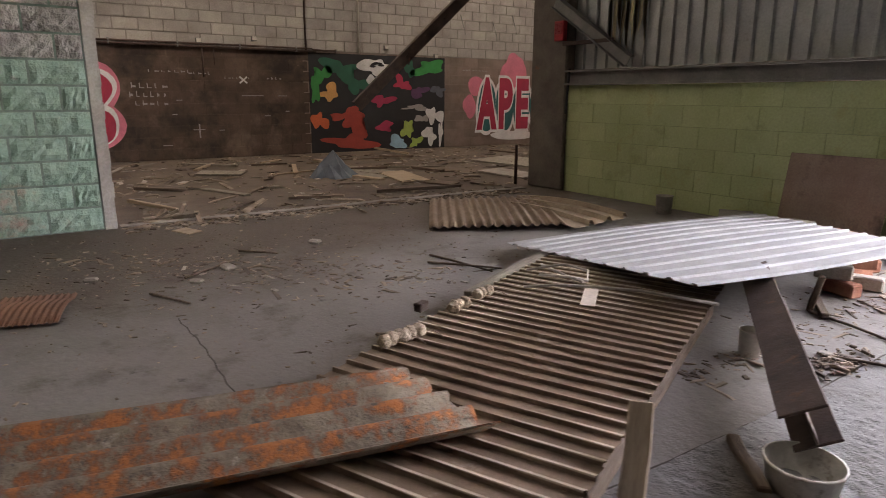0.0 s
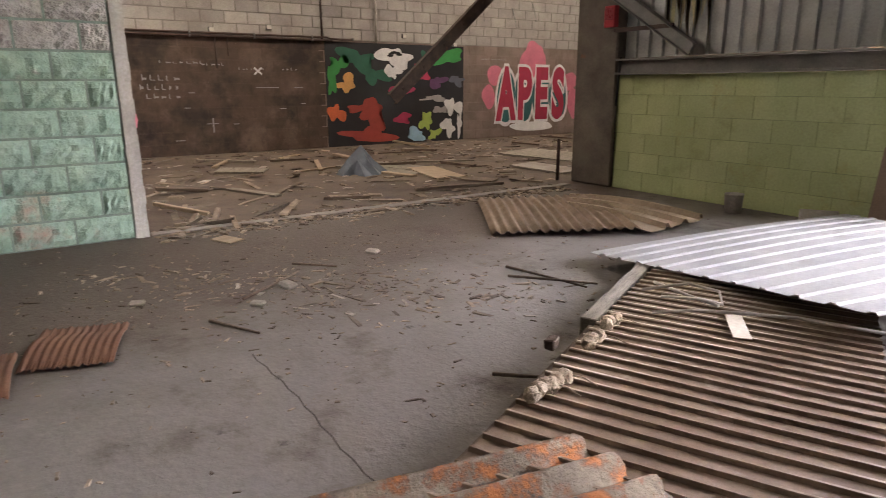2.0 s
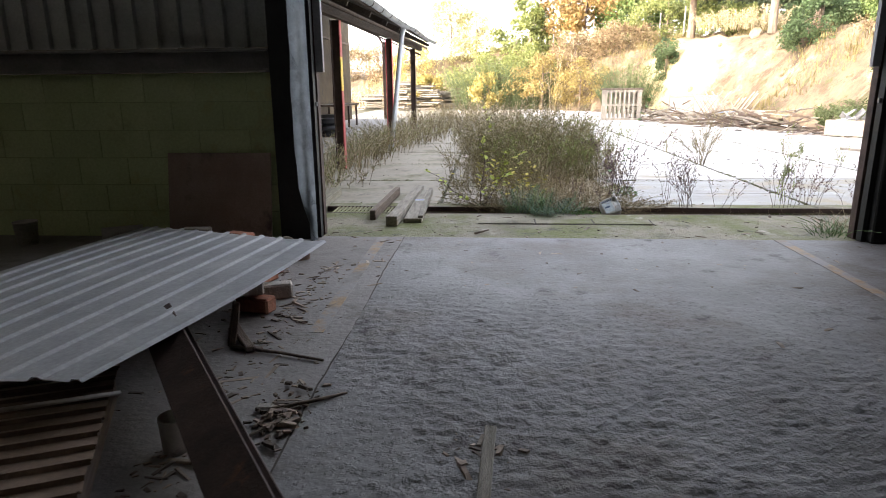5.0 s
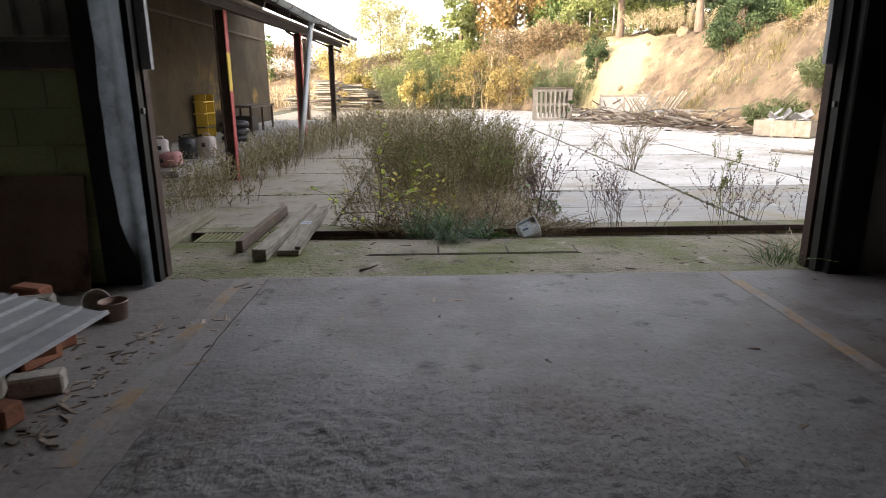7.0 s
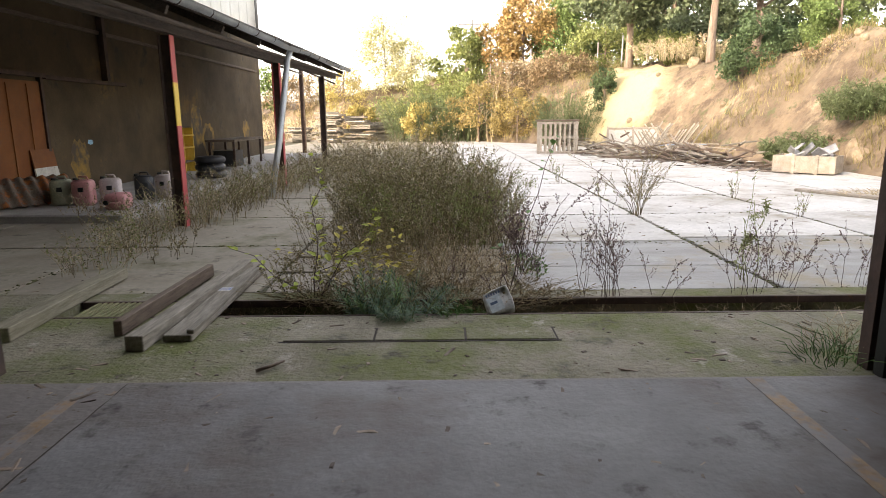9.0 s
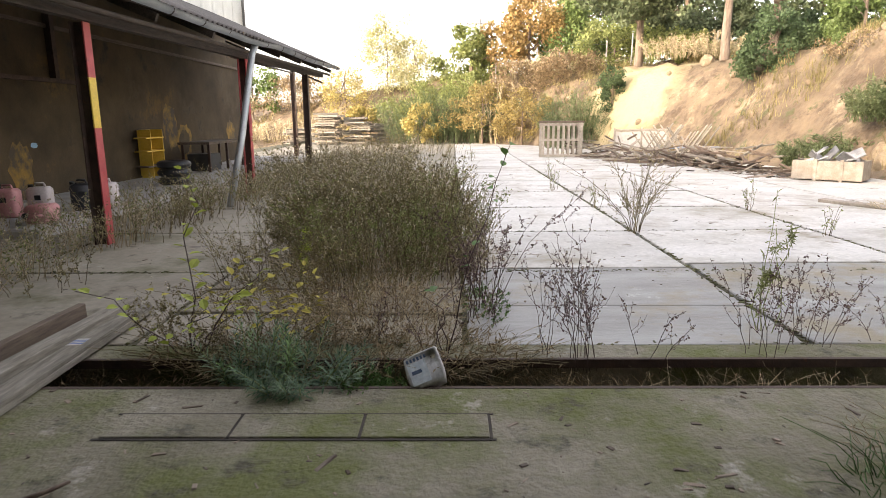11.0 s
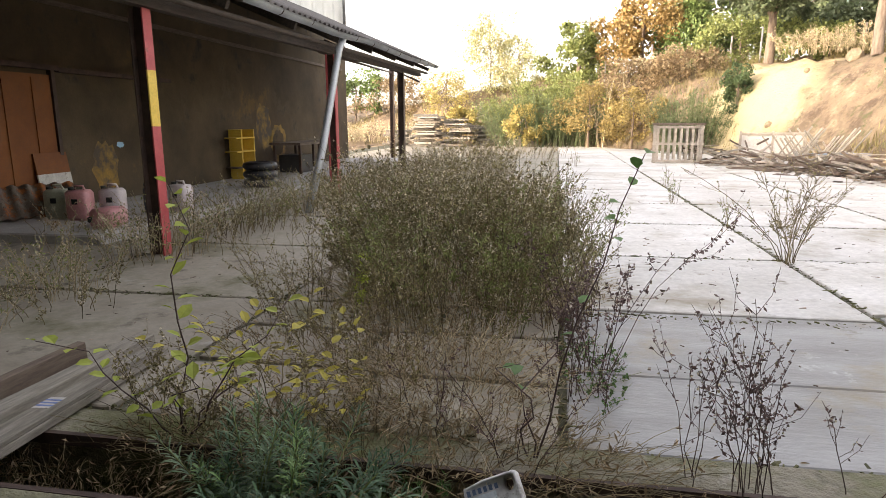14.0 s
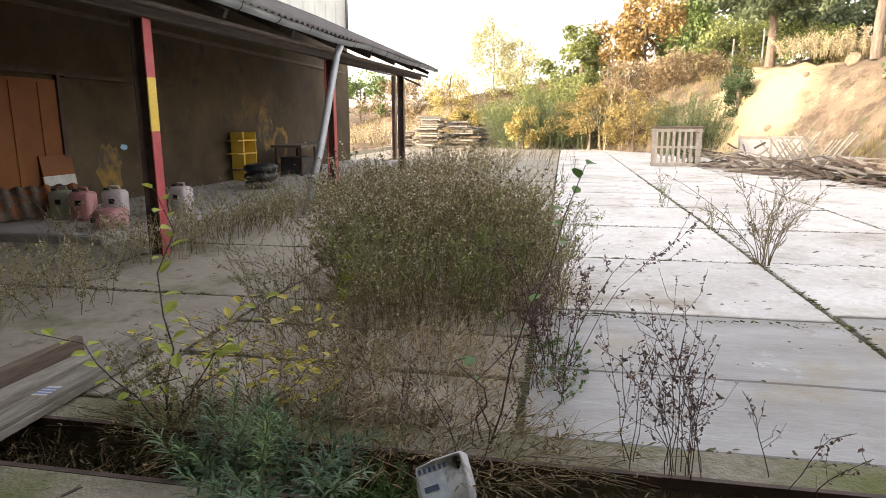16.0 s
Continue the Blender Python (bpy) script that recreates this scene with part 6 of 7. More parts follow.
def wiry_weed(name, base, label, seed, stems, height, spread, lean, branches, curls, stem_mat, curl_mat, head_mat, heads, r0=0.0032, curl=0.016, start=0.35, droop=0.12, category="weed", group="", fill=0.25):
    """Dead composite weeds: wiry stems that fork upward, set all along with shrivelled leaves and small pale seed heads."""
    r = random.Random(seed)
    ob = empty(name, pose(*base), label, category, group)
    bs, bl, bh = bmesh.new(), bmesh.new(), bmesh.new()
    ex = spread if isinstance(spread, tuple) else (spread, spread)
    for _ in range(stems):
        a, q = r.uniform(0, 6.283), math.sqrt(r.random())
        p = Vector((ex[0] * q * math.cos(a), ex[1] * q * math.sin(a), -0.02))
        h = height * r.uniform(0.5, 1.1) * (1 - fill * q * q)
        out = Vector((math.cos(a) * q + r.gauss(0, 0.5), math.sin(a) * q + r.gauss(0, 0.5), 0)) * lean
        wob = [Vector((r.gauss(0, 0.014), r.gauss(0, 0.014), 0)) * h for _w in range(7)]
        pts = [p + Vector((0, 0, h * (k / 6 - droop * (k / 6) ** 3))) + out * h * (k / 6) ** 1.4 + wob[k] * (k > 0) for k in range(7)]
        add_tube(bs, pts, r0, r0 * 0.4, 3, False)
        tips = [pts[3:]]
        for _b in range(branches):
            o, d0 = along(pts, r.uniform(start, 0.92))
            side = Vector((r.gauss(0, 1), r.gauss(0, 1), 0)).normalized()
            L = h * r.uniform(0.10, 0.30)
            e = o + (d0 * 0.75 + side * 0.6).normalized() * L
            m = o.lerp(e, 0.5) + side * L * 0.10
            tip = e + Vector((0, 0, L * r.uniform(-0.05, 0.25)))
            bp = [o, m, tip]
            add_tube(bs, bp, r0 * 0.5, r0 * 0.28, 3, False)
            tips.append(bp)
        for _c in range(curls):
            c, d0 = along(r.choice(tips), r.uniform(0.1, 1.0))
            k = curl * r.uniform(0.5, 1.4)
            leaf(bl, c, (rand_dir(r) - Vector((0, 0, 0.4)) + d0 * 0.3).normalized(), rand_dir(r), k, k * r.uniform(0.16, 0.34))
        for _h in range(heads):
            c, d0 = along(r.choice(tips), r.uniform(0.55, 1.0))
            k = curl * r.uniform(0.35, 0.75)
            d = rand_dir(r, 0.6)
            u = rand_dir(r)
            leaf(bh, c, d, u, k, k * 0.5)
            leaf(bh, c, d, d.cross(u), k, k * 0.5)
    part("stem_mass", bs, stem_mat, ob)["kind"] = "stuff"
    for nm, b_, m_, n in (("withered_leaves", bl, curl_mat, curls), ("seed_mass", bh, head_mat, heads)):
        if n:
            part(nm, b_, m_, ob)["kind"] = "stuff"
        else:
            b_.free()
    return ob


def whorl_herb(name, base, label, seed, shoots, height, spread, lean, whorls, leaf_len, leaf_mats):
    """Upright shoots ringed with long narrow arching leaves, the young ones paler at the tip."""
    r = random.Random(seed)
    ob = empty(name, pose(*base), label, "herb")
    bs, bl = bmesh.new(), [bmesh.new() for _m in leaf_mats]
    ex = spread if isinstance(spread, tuple) else (spread, spread)
    for n in range(shoots):
        a, q = r.uniform(0, 6.283), math.sqrt(r.random())
        h = height * r.uniform(0.5, 1.05) * (1 - 0.3 * q)
        p = Vector((ex[0] * q * math.cos(a), ex[1] * q * math.sin(a), 0))
        o = Vector((math.cos(a), math.sin(a), 0)) * (q + 0.25) * lean + Vector((r.gauss(0, 0.12), r.gauss(0, 0.12), 0))
        pts = [p + Vector((0, 0, h * k / 4)) + o * h * (k / 4) ** 1.5 for k in range(5)]
        add_tube(bs, pts, 0.0045, 0.002, 4, False)
        b = bl[n % len(bl)]
        for k in range(whorls):
            t = 0.18 + 0.82 * k / (whorls - 1)
            c, d0 = along(pts, t)
            for j in range(4):
                w = 2.4 * k + j * 1.571 + r.uniform(-0.3, 0.3)
                side = Vector((math.cos(w), math.sin(w), 0))
                L = leaf_len * r.uniform(0.7, 1.15) * (1 - 0.45 * t * t)
                up = 0.25 + 1.1 * t * t
                v = (side + d0 * up).normalized()
                s = v.cross(Vector((0, 0, 1))).normalized() * L * 0.045
                p1, p2, p3 = c + v * L * 0.4, c + v * L * 0.75 - Vector((0, 0, L * 0.10)), c + v * L - Vector((0, 0, L * 0.30))
                q0, a1, b1, a2, b2, q3 = (b.verts.new(x) for x in (c, p1 - s, p1 + s, p2 - s, p2 + s, p3))
                b.faces.new((q0, b1, a1))
                b.faces.new((a1, b1, b2, a2))
                b.faces.new((a2, b2, q3))
    part("stem_mass", bs, LEAF_OLIVE, ob)["kind"] = "stuff"
    for b, m_ in zip(bl, leaf_mats):
        part("foliage", b, m_, ob)["kind"] = "stuff"
    return ob


def leafy_sapling(name, base, label, seed, shoots, leaf_len, stem_mat, leaf_mat, every=0.055, r0=0.005):
    """A few long bent shoots with single rounded leaves set alternately. shoots: (direction, length, rise at the end, bare share)."""
    r = random.Random(seed)
    ob = empty(name, pose(*base), label, "sapling")
    bs = bmesh.new()
    for (dx, dy, dz), L, rise, bare in shoots:
        d = Vector((dx, dy, dz)).normalized()
        pts = [d * L * k / 6 + Vector((r.gauss(0, 0.012) * k, r.gauss(0, 0.012) * k, rise * (k / 6) ** 2)) for k in range(7)]
        add_tube(bs, pts, r0, r0 * 0.4, 5, False)
        n = int(L / every)
        for k in range(n + 1):
            t = k / n
            if t < bare:
                continue
            c, d0 = along(pts, min(t, 0.999))
            side = d0.cross(Vector((0, 0, 1)))
            side = (side.normalized() if side.length > 0.1 else Vector((1, 0, 0))) * (1 if k % 2 else -1)
            v = (side + d0 * 0.5 + rand_dir(r) * 0.45).normalized()
            bl = bmesh.new()
            e = c + v * 0.012
            add_tube(bs, [c, e], 0.0013, 0.001, 3, False)
            k_ = leaf_len * r.uniform(0.65, 1.15)
            oval_leaf(bl, e, v, (Vector((0, 0, 1)) + rand_dir(r) * 0.5).normalized(), k_, k_ * 0.34)
            part("leaf", bl, leaf_mat, ob)
    part("stem", bs, stem_mat, ob)
    return ob


def foliage(name, c1, c2, tl=0.25):
    return mat(name, c1, c2, 1.2, 0.65, bump=0.0, bscale=20, island=0.35, world_space=True, through_light=tl)


STEM_BROWN = mat("brown_stem", (0.125, 0.096, 0.05), (0.29, 0.232, 0.12), 9, 0.85, bump=0, island=0.55, world_space=True)
STEM_DARK = mat("dark_stem", (0.07, 0.045, 0.04), (0.13, 0.09, 0.075), 9, 0.85, bump=0, island=0.3, world_space=True)
STRAW = mat("straw", (0.36, 0.285, 0.165), (0.55, 0.46, 0.30), 9, 0.8, bump=0, island=0.4, world_space=True)
LEAF_GREEN = foliage("green_leaf", (0.06, 0.14, 0.035), (0.13, 0.24, 0.06))
LEAF_BLUE = foliage("blue_green_leaf", (0.03, 0.075, 0.035), (0.085, 0.155, 0.07))
LEAF_YELLOW = foliage("yellow_leaf", (0.48, 0.40, 0.05), (0.60, 0.52, 0.10), 0.35)
LEAF_LIME = foliage("lime_leaf", (0.32, 0.40, 0.05), (0.48, 0.54, 0.10), 0.4)
LEAF_OLIVE = foliage("olive_leaf", (0.17, 0.20, 0.06), (0.30, 0.33, 0.12), 0.35)
LEAF_DRY = foliage("dry_leaf", (0.22, 0.15, 0.08), (0.36, 0.27, 0.16))
LEAF_PURPLE = foliage("withered_leaf", (0.12, 0.075, 0.07), (0.22, 0.15, 0.13))
LEAF_OAK = foliage("autumn_oak_leaf", (0.28, 0.18, 0.065), (0.42, 0.285, 0.11), 0.3)
LEAF_GOLD = foliage("golden_leaf", (0.36, 0.29, 0.09), (0.52, 0.42, 0.15), 0.3)
LEAF_PALE = foliage("pale_yellow_leaf", (0.36, 0.34, 0.15), (0.52, 0.48, 0.24), 0.35)
LEAF_RUST = foliage("yellow_brown_leaf", (0.25, 0.19, 0.07), (0.42, 0.32, 0.12), 0.3)
LEAF_PINE = foliage("pine_needle", (0.075, 0.10, 0.048), (0.155, 0.185, 0.09))
LEAF_BUSH = foliage("dark_bush_leaf", (0.05, 0.085, 0.035), (0.115, 0.165, 0.07))
LEAF_BRIGHT = foliage("bright_bush_leaf", (0.11, 0.165, 0.045), (0.19, 0.25, 0.085))
LEAF_BROOM = foliage("broom_shoot", (0.085, 0.115, 0.045), (0.17, 0.20, 0.09))
SEED = mat("seed_head", (0.36, 0.30, 0.19), (0.52, 0.45, 0.31), 9, 0.9, bump=0, island=0.4, world_space=True)
BARK = mat("pine_bark", (0.13, 0.09, 0.065), (0.27, 0.205, 0.155), 4, 0.95, bump=0.6, bscale=12, stretch=(3, 3, 0.6))

Z0 = -0.02
LEAF_HERB = foliage("grey_green_herb_leaf", (0.07, 0.125, 0.06), (0.19, 0.27, 0.15))
LEAF_FRESH = foliage("fresh_herb_leaf", (0.12, 0.22, 0.07), (0.22, 0.34, 0.12))
CURL = foliage("shrivelled_leaf", (0.125, 0.105, 0.042), (0.34, 0.29, 0.13), 0.2)
SEED_PALE = mat("pale_seed_head", (0.52, 0.45, 0.32), (0.74, 0.66, 0.50), 9, 0.9, bump=0, island=0.35, world_space=True)
wiry_weed("weed_thicket", (0.12, 11.45, Z0), "dense brown thicket of dead weeds with pale seed heads", 11, 290, 1.42, (0.95, 0.85), 0.32, 9, 70, STEM_BROWN, CURL, SEED_PALE, 34, 0.0032, 0.029, category="weeds", fill=0.42)
plant("weed_thicket", (0.38, 10.95, Z0), "green shoots standing inside the dead thicket", "weeds", 13, 230, 1.02, (0.88, 0.85), 0.36, 4, 44, 0.042, STEM_BROWN, LEAF_OLIVE, 0.003, leaf_from=0.1, wide=0.14)
plant("weed_thicket", (0.30, 10.75, Z0), "matted dry grass at the foot of the thicket", "weeds", 12, 420, 0.62, (0.95, 0.55), 0.75, 2, 4, 0.05, STRAW, LEAF_DRY, 0.0024, 0.42, wide=0.1)
wiry_weed("weed_thicket", (0.15, 9.95, Z0), "sparse dead weeds before the thicket", 117, 90, 0.72, (0.85, 0.50), 0.42, 8, 60, STEM_BROWN, CURL, SEED_PALE, 10, 0.0024, 0.018, category="weeds")
wiry_weed("weed_thicket", (-0.75, 10.55, Z0), "dead brown weeds beside the thicket", 114, 34, 0.78, (0.38, 0.75), 0.35, 7, 60, STEM_BROWN, CURL, SEED_PALE, 12, 0.0028, 0.016, category="weeds")
wiry_weed("weed_thicket", (1.08, 10.7, Z0), "purplish dead weeds at the thicket's edge", 115, 46, 1.02, (0.24, 0.75), 0.20, 9, 80, STEM_BROWN, CURL, SEED_PALE, 12, 0.003, 0.017, category="weeds", start=0.25)
plant("green_weed", (0.62, 10.15, Z0), "bright green leafy shoots before the thicket", "weed", 113, 9, 0.82, (0.22, 0.14), 0.2, 1, 46, 0.05, LEAF_OLIVE, LEAF_OLIVE, 0.0035, leaf_from=0.4, wide=0.13)
plant("green_weed", (-0.33, 10.2, Z0), "small lime green shoot before the thicket", "weed", 116, 4, 0.55, 0.05, 0.15, 1, 40, 0.05, LEAF_OLIVE, LEAF_LIME, 0.003, leaf_from=0.4, wide=0.16)
plant("dry_grass", (0.50, 9.25, Z0), "tangled dry straw-brown grass on the broken slabs", "grass", 14, 420, 0.40, (0.48, 0.55), 0.75, 2, 3, 0.05, STRAW, LEAF_DRY, 0.0023, 0.40, wide=0.1)
plant("dry_grass", (-0.2, 9.75, Z0), "brown dry grass in the joints of the broken slabs", "grass", 117, 240, 0.34, (0.85, 0.45), 0.6, 2, 3, 0.045, STEM_BROWN, LEAF_DRY, 0.0022, 0.35, wide=0.1)
plant("dry_grass", (0.35, 8.50, -0.10), "tangled dry stems growing from the drain", "grass", 15, 620, 0.44, (1.1, 0.22), 0.85, 3, 3, 0.05, STEM_BROWN, LEAF_DRY, 0.0025, 0.40, wide=0.1)
plant("dry_grass", (2.5, 8.24, -0.26), "tangled bare stems lying in the drain", "grass", 16, 300, 0.44, (1.9, 0.13), 0.8, 2, 2, 0.05, STRAW, LEAF_DRY, 0.0030, 0.45, wide=0.1)
plant("dry_grass", (-0.95, 8.32, -0.26), "dark tangled stems in the drain", "grass", 17, 260, 0.40, (0.7, 0.16), 0.7, 2, 3, 0.05, STEM_BROWN, LEAF_DRY, 0.0026, 0.45, wide=0.1)
wiry_weed("dry_weed", (-0.62, 8.75, -0.06), "brown curled weeds around the sapling", 118, 30, 0.55, (0.42, 0.22), 0.45, 8, 60, STEM_BROWN, CURL, SEED_PALE, 6, 0.0022, 0.018, start=0.2)
wiry_weed("dry_weed", (0.05, 8.85, -0.04), "brown curled weeds beside the herb", 119, 26, 0.62, (0.40, 0.28), 0.35, 8, 60, STEM_BROWN, CURL, SEED_PALE, 6, 0.0022, 0.017, start=0.2)
whorl_herb("leafy_herb", (-0.09, 8.22, -0.22), "bushy grey-green narrow-leaved herb in the drain", 18, 30, 0.60, (0.16, 0.13), 0.24, 18, 0.12, (LEAF_BLUE, LEAF_HERB, LEAF_FRESH))
whorl_herb("leafy_herb", (0.17, 8.08, -0.16), "dark blue-green herb hanging over the drain edge", 19, 20, 0.46, (0.13, 0.10), 0.75, 16, 0.135, (LEAF_BLUE, LEAF_BLUE, LEAF_HERB))
plant("leafy_herb", (0.50, 8.16, -0.10), "low green feathery herb beside the jug", "herb", 20, 34, 0.24, (0.16, 0.08), 0.6, 3, 46, 0.035, LEAF_OLIVE, LEAF_GREEN, 0.0025, 0.3, leaf_from=0.1, wide=0.12)
leafy_sapling("sapling", (-0.60, 8.52, -0.05), "thin sapling with yellow-green leaves", 21, (((0.06, 0.0, 1.0), 1.18, 0.0, 0.30), ((-0.70, 0.02, 0.42), 0.72, 0.10, 0.25), ((0.55, 0.0, 0.75), 0.80, 0.0, 0.45), ((0.42, 0.05, 0.60), 0.62, -0.06, 0.55), ((0.2, -0.3, 0.7), 0.45, 0.0, 0.4)), 0.085, STEM_DARK, LEAF_LIME, 0.045)
leafy_sapling("sapling", (-0.28, 8.78, -0.05), "low spreading sapling with bright yellow leaves", 22, (((-0.8, 0.1, 0.55), 0.6, 0.05, 0.2), ((0.1, 0.3, 0.9), 0.62, 0.0, 0.3), ((0.5, 0.3, 0.8), 0.6, 0.0, 0.3), ((-0.5, -0.1, 0.8), 0.6, 0.0, 0.3), ((0.8, -0.1, 0.6), 0.6, 0.0, 0.3), ((0.6, 0.2, 0.5), 0.5, 0.0, 0.2), ((0.3, -0.2, 0.7), 0.5, 0.0, 0.3), ((-0.3, 0.2, 0.8), 0.6, 0.0, 0.3), ((0.9, 0.0, 0.4), 0.45, 0.0, 0.3)), 0.070, STEM_BROWN, LEAF_YELLOW, 0.035, 0.0035)
leafy_sapling("sapling", (0.97, 8.58, -0.06), "tall thin sapling with a few dark leaves", 23, (((0.27, 0.02, 1.0), 1.36, 0.0, 0.72), ((0.05, 0.1, 1.0), 0.7, 0.0, 0.75), ((-0.2, 0.05, 0.9), 0.5, 0.0, 0.6)), 0.085, STEM_DARK, LEAF_GREEN, 0.065)
for k, (x, y, h, n, s, ln, cu) in enumerate(((1.22, 9.55, 1.02, 9, 0.07, 0.26, 90), (1.30, 9.62, 1.12, 4, 0.05, 0.60, 110), (1.10, 9.2, 0.7, 6, 0.10, 0.20, 50), (1.30, 9.15, 0.45, 7, 0.12, 0.45, 40), (1.80, 8.46, 0.86, 11, 0.10, 0.13, 80), (1.88, 8.46, 0.92, 3, 0.05, 0.85, 60), (1.62, 8.48, 0.74, 4, 0.06, 0.42, 50), (2.20, 8.46, 0.60, 3, 0.08, 0.45, 40), (2.92, 8.56, 0.80, 8, 0.14, 0.28, 70), (3.30, 8.75, 0.72, 9, 0.16, 0.30, 70), (3.9, 8.7, 0.70, 8, 0.18, 0.35, 60), (0.95, 8.50, 0.62, 4, 0.12, 0.4, 40), (0.55, 8.72, 0.58, 5, 0.2, 0.3, 40))):
    wiry_weed("dry_weed", (x, y, Z0 - 0.05), "withered dark weed with curled leaves and seed heads", 30 + k, n, h, s, ln, 6, int(cu * 0.9), STEM_DARK, LEAF_PURPLE, SEED, 6, 0.0034 if y > 9.4 else 0.0026, 0.024 if y > 9.4 else 0.0175, start=0.35, group="withered weeds along the drain", fill=0.1)
plant("green_weed", (3.10, 8.95, Z0), "upright green leafy weed among dry ones", "weed", 41, 5, 0.92, 0.06, 0.10, 1, 110, 0.045, LEAF_OLIVE, LEAF_OLIVE, 0.004, leaf_from=0.2, wide=0.10)
plant("green_weed", (1.28, 9.6, Z0), "low green weeds in the slab joint", "weed", 42, 90, 0.11, (0.16, 0.55), 0.6, 1, 16, 0.018, LEAF_OLIVE, LEAF_GREEN, 0.002, wide=0.3)
wiry_weed("dry_weed", (3.32, 12.75, Z0), "bare fan-shaped weed in the slab joint", 43, 16, 1.15, 0.06, 0.62, 9, 60, STEM_BROWN, CURL, SEED, 20, 0.0055, 0.024, start=0.3, fill=0.0)
for k, (x, y, h) in enumerate(((3.3, 14.9, 0.5), (3.35, 20.0, 0.6), (1.3, 19.5, 0.7), (5.6, 14.6, 0.5), (3.0, 17.2, 0.55), (5.5, 12.4, 0.45), (0.8, 24, 0.8), (1.6, 26, 0.7))):
    plant("small_weed", (x, y, Z0), "small upright weed in a slab joint", "weed", 50 + k, 7, h, 0.06, 0.2, 4, 12, 0.03, STEM_BROWN, LEAF_OLIVE, 0.004, group="weeds in the joints")
# grasses beside the canopy posts
for k, (x, y, n, h, sx, sy, st, lf) in enumerate(((-2.95, 9.6, 70, 0.6, 0.35, 0.4, STRAW, LEAF_OLIVE), (-3.1, 10.7, 120, 0.75, 0.35, 0.6, STRAW, LEAF_OLIVE), (-3.15, 12.2, 190, 0.95, 0.5, 0.7, STRAW, LEAF_OLIVE), (-3.0, 13.9, 190, 0.95, 0.5, 0.9, STEM_BROWN, LEAF_OLIVE), (-2.9, 15.8, 190, 0.95, 0.6, 1.0, STRAW, LEAF_OLIVE), (-2.7, 18.0, 260, 1.0, 0.9, 1.3, STEM_BROWN, LEAF_OLIVE), (-2.4, 21.0, 260, 1.05, 1.0, 1.7, STEM_BROWN, LEAF_DRY), (-1.8, 25.0, 300, 1.05, 1.6, 2.2, STEM_BROWN, LEAF_DRY), (-0.3, 15.0, 220, 1.05, 0.8, 1.8, STEM_BROWN, LEAF_DRY), (-1.2, 31, 260, 1.1, 2.6, 2.5, STEM_BROWN, LEAF_DRY), (-4.4, 12.6, 70, 0.75, 0.6, 0.4, STRAW, LEAF_DRY))):
    plant("tall_grass", (x, y, Z0), "tall dry grass and weeds along the canopy", "grass", 60 + k, int(n * 0.6), h * 0.85, (sx, sy), 0.38, 3, 6, 0.045, st, lf, 0.0034 + 0.00012 * (y - 9), 0.15, head_mat=SEED, heads=6, head_size=0.018, wide=0.16, group="grass along the canopy")
for k, (x, y, h, sx, sy, n) in enumerate(((-2.55, 10.2, 0.5, 0.35, 0.5, 12), (-2.75, 12.6, 0.8, 0.5, 0.8, 26), (-2.65, 14.6, 0.85, 0.5, 0.9, 32), (-2.5, 16.6, 0.85, 0.6, 0.9, 32), (-2.1, 19.0, 0.95, 0.9, 1.4, 46), (-0.4, 14.4, 1.05, 1.0, 1.4, 60), (0.1, 13.2, 1.15, 0.9, 0.7, 60), (-1.4, 22.5, 1.0, 1.6, 2.2, 70), (1.25, 12.2, 1.0, 0.16, 0.6, 16))):
    wiry_weed("tall_weed", (x, y, Z0), "tangled dead weeds with pale seed heads beside the canopy", 160 + k, n, h, (sx, sy), 0.5, 8, 60, STEM_BROWN, CURL, SEED_PALE, 26, 0.003 + 0.00012 * (y - 9), 0.018 + 0.0007 * (y - 9), category="weeds", start=0.2, group="dead weeds along the canopy")
plant("grass_tuft", (2.72, 7.05, 0.0), "green grass tuft at the door post", "grass", 80, 60, 0.34, 0.16, 0.7, 0, 0, 0.05, LEAF_GREEN, LEAF_GREEN, 0.003, 0.4)
plant("grass_tuft", (2.95, 7.3, 0.0), "dry grass tuft at the door post", "grass", 81, 50, 0.36, 0.2, 0.7, 1, 0, 0.05, STRAW, LEAF_GREEN, 0.0026, 0.4)
plant("dry_grass", (8.7, 14.6, Z0), "low tawny grass at the edge of the slabs", "grass", 82, 500, 0.22, (1.2, 0.5), 0.5, 0, 0, 0.05, STRAW, LEAF_DRY, 0.004, 0.3)


def broom(name, x, y, h, sx, sy, n, material, label, seed, r_=0.011):
    """A far bush of fine upright shoots."""
    return plant(name, (x, y, bank_z(x, y) if bank_distance(x, y) > -1 else Z0), label, "bush", seed, n, h, (sx, sy), 0.30, 4, 26, 0.15, material, material, r_, 0.05, leaf_from=0.2, wide=0.12)


broom("broom_bush", 6.6, 34.6, 2.9, 1.3, 0.9, 210, LEAF_BROOM, "grey-green broom bush at the foot of the bank", 90)
broom("broom_bush", 0.5, 41.5, 3.4, 3.2, 1.6, 420, LEAF_BROOM, "large grey-green broom thicket on the bank", 91, 0.014)
broom("broom_bush", 10.4, 21.2, 1.0, 0.8, 0.7, 190, LEAF_BROOM, "green broom bush beside the wooden box", 92, 0.007)
broom("broom_bush", 11.6, 20.5, 1.05, 0.9, 0.8, 220, LEAF_BROOM, "green broom bush on the bank foot", 93, 0.008)
broom("dry_bush", 8.0, 42.0, 1.4, 3.0, 1.2, 240, STRAW, "pale dry grass along the top of the bank", 94, 0.012)
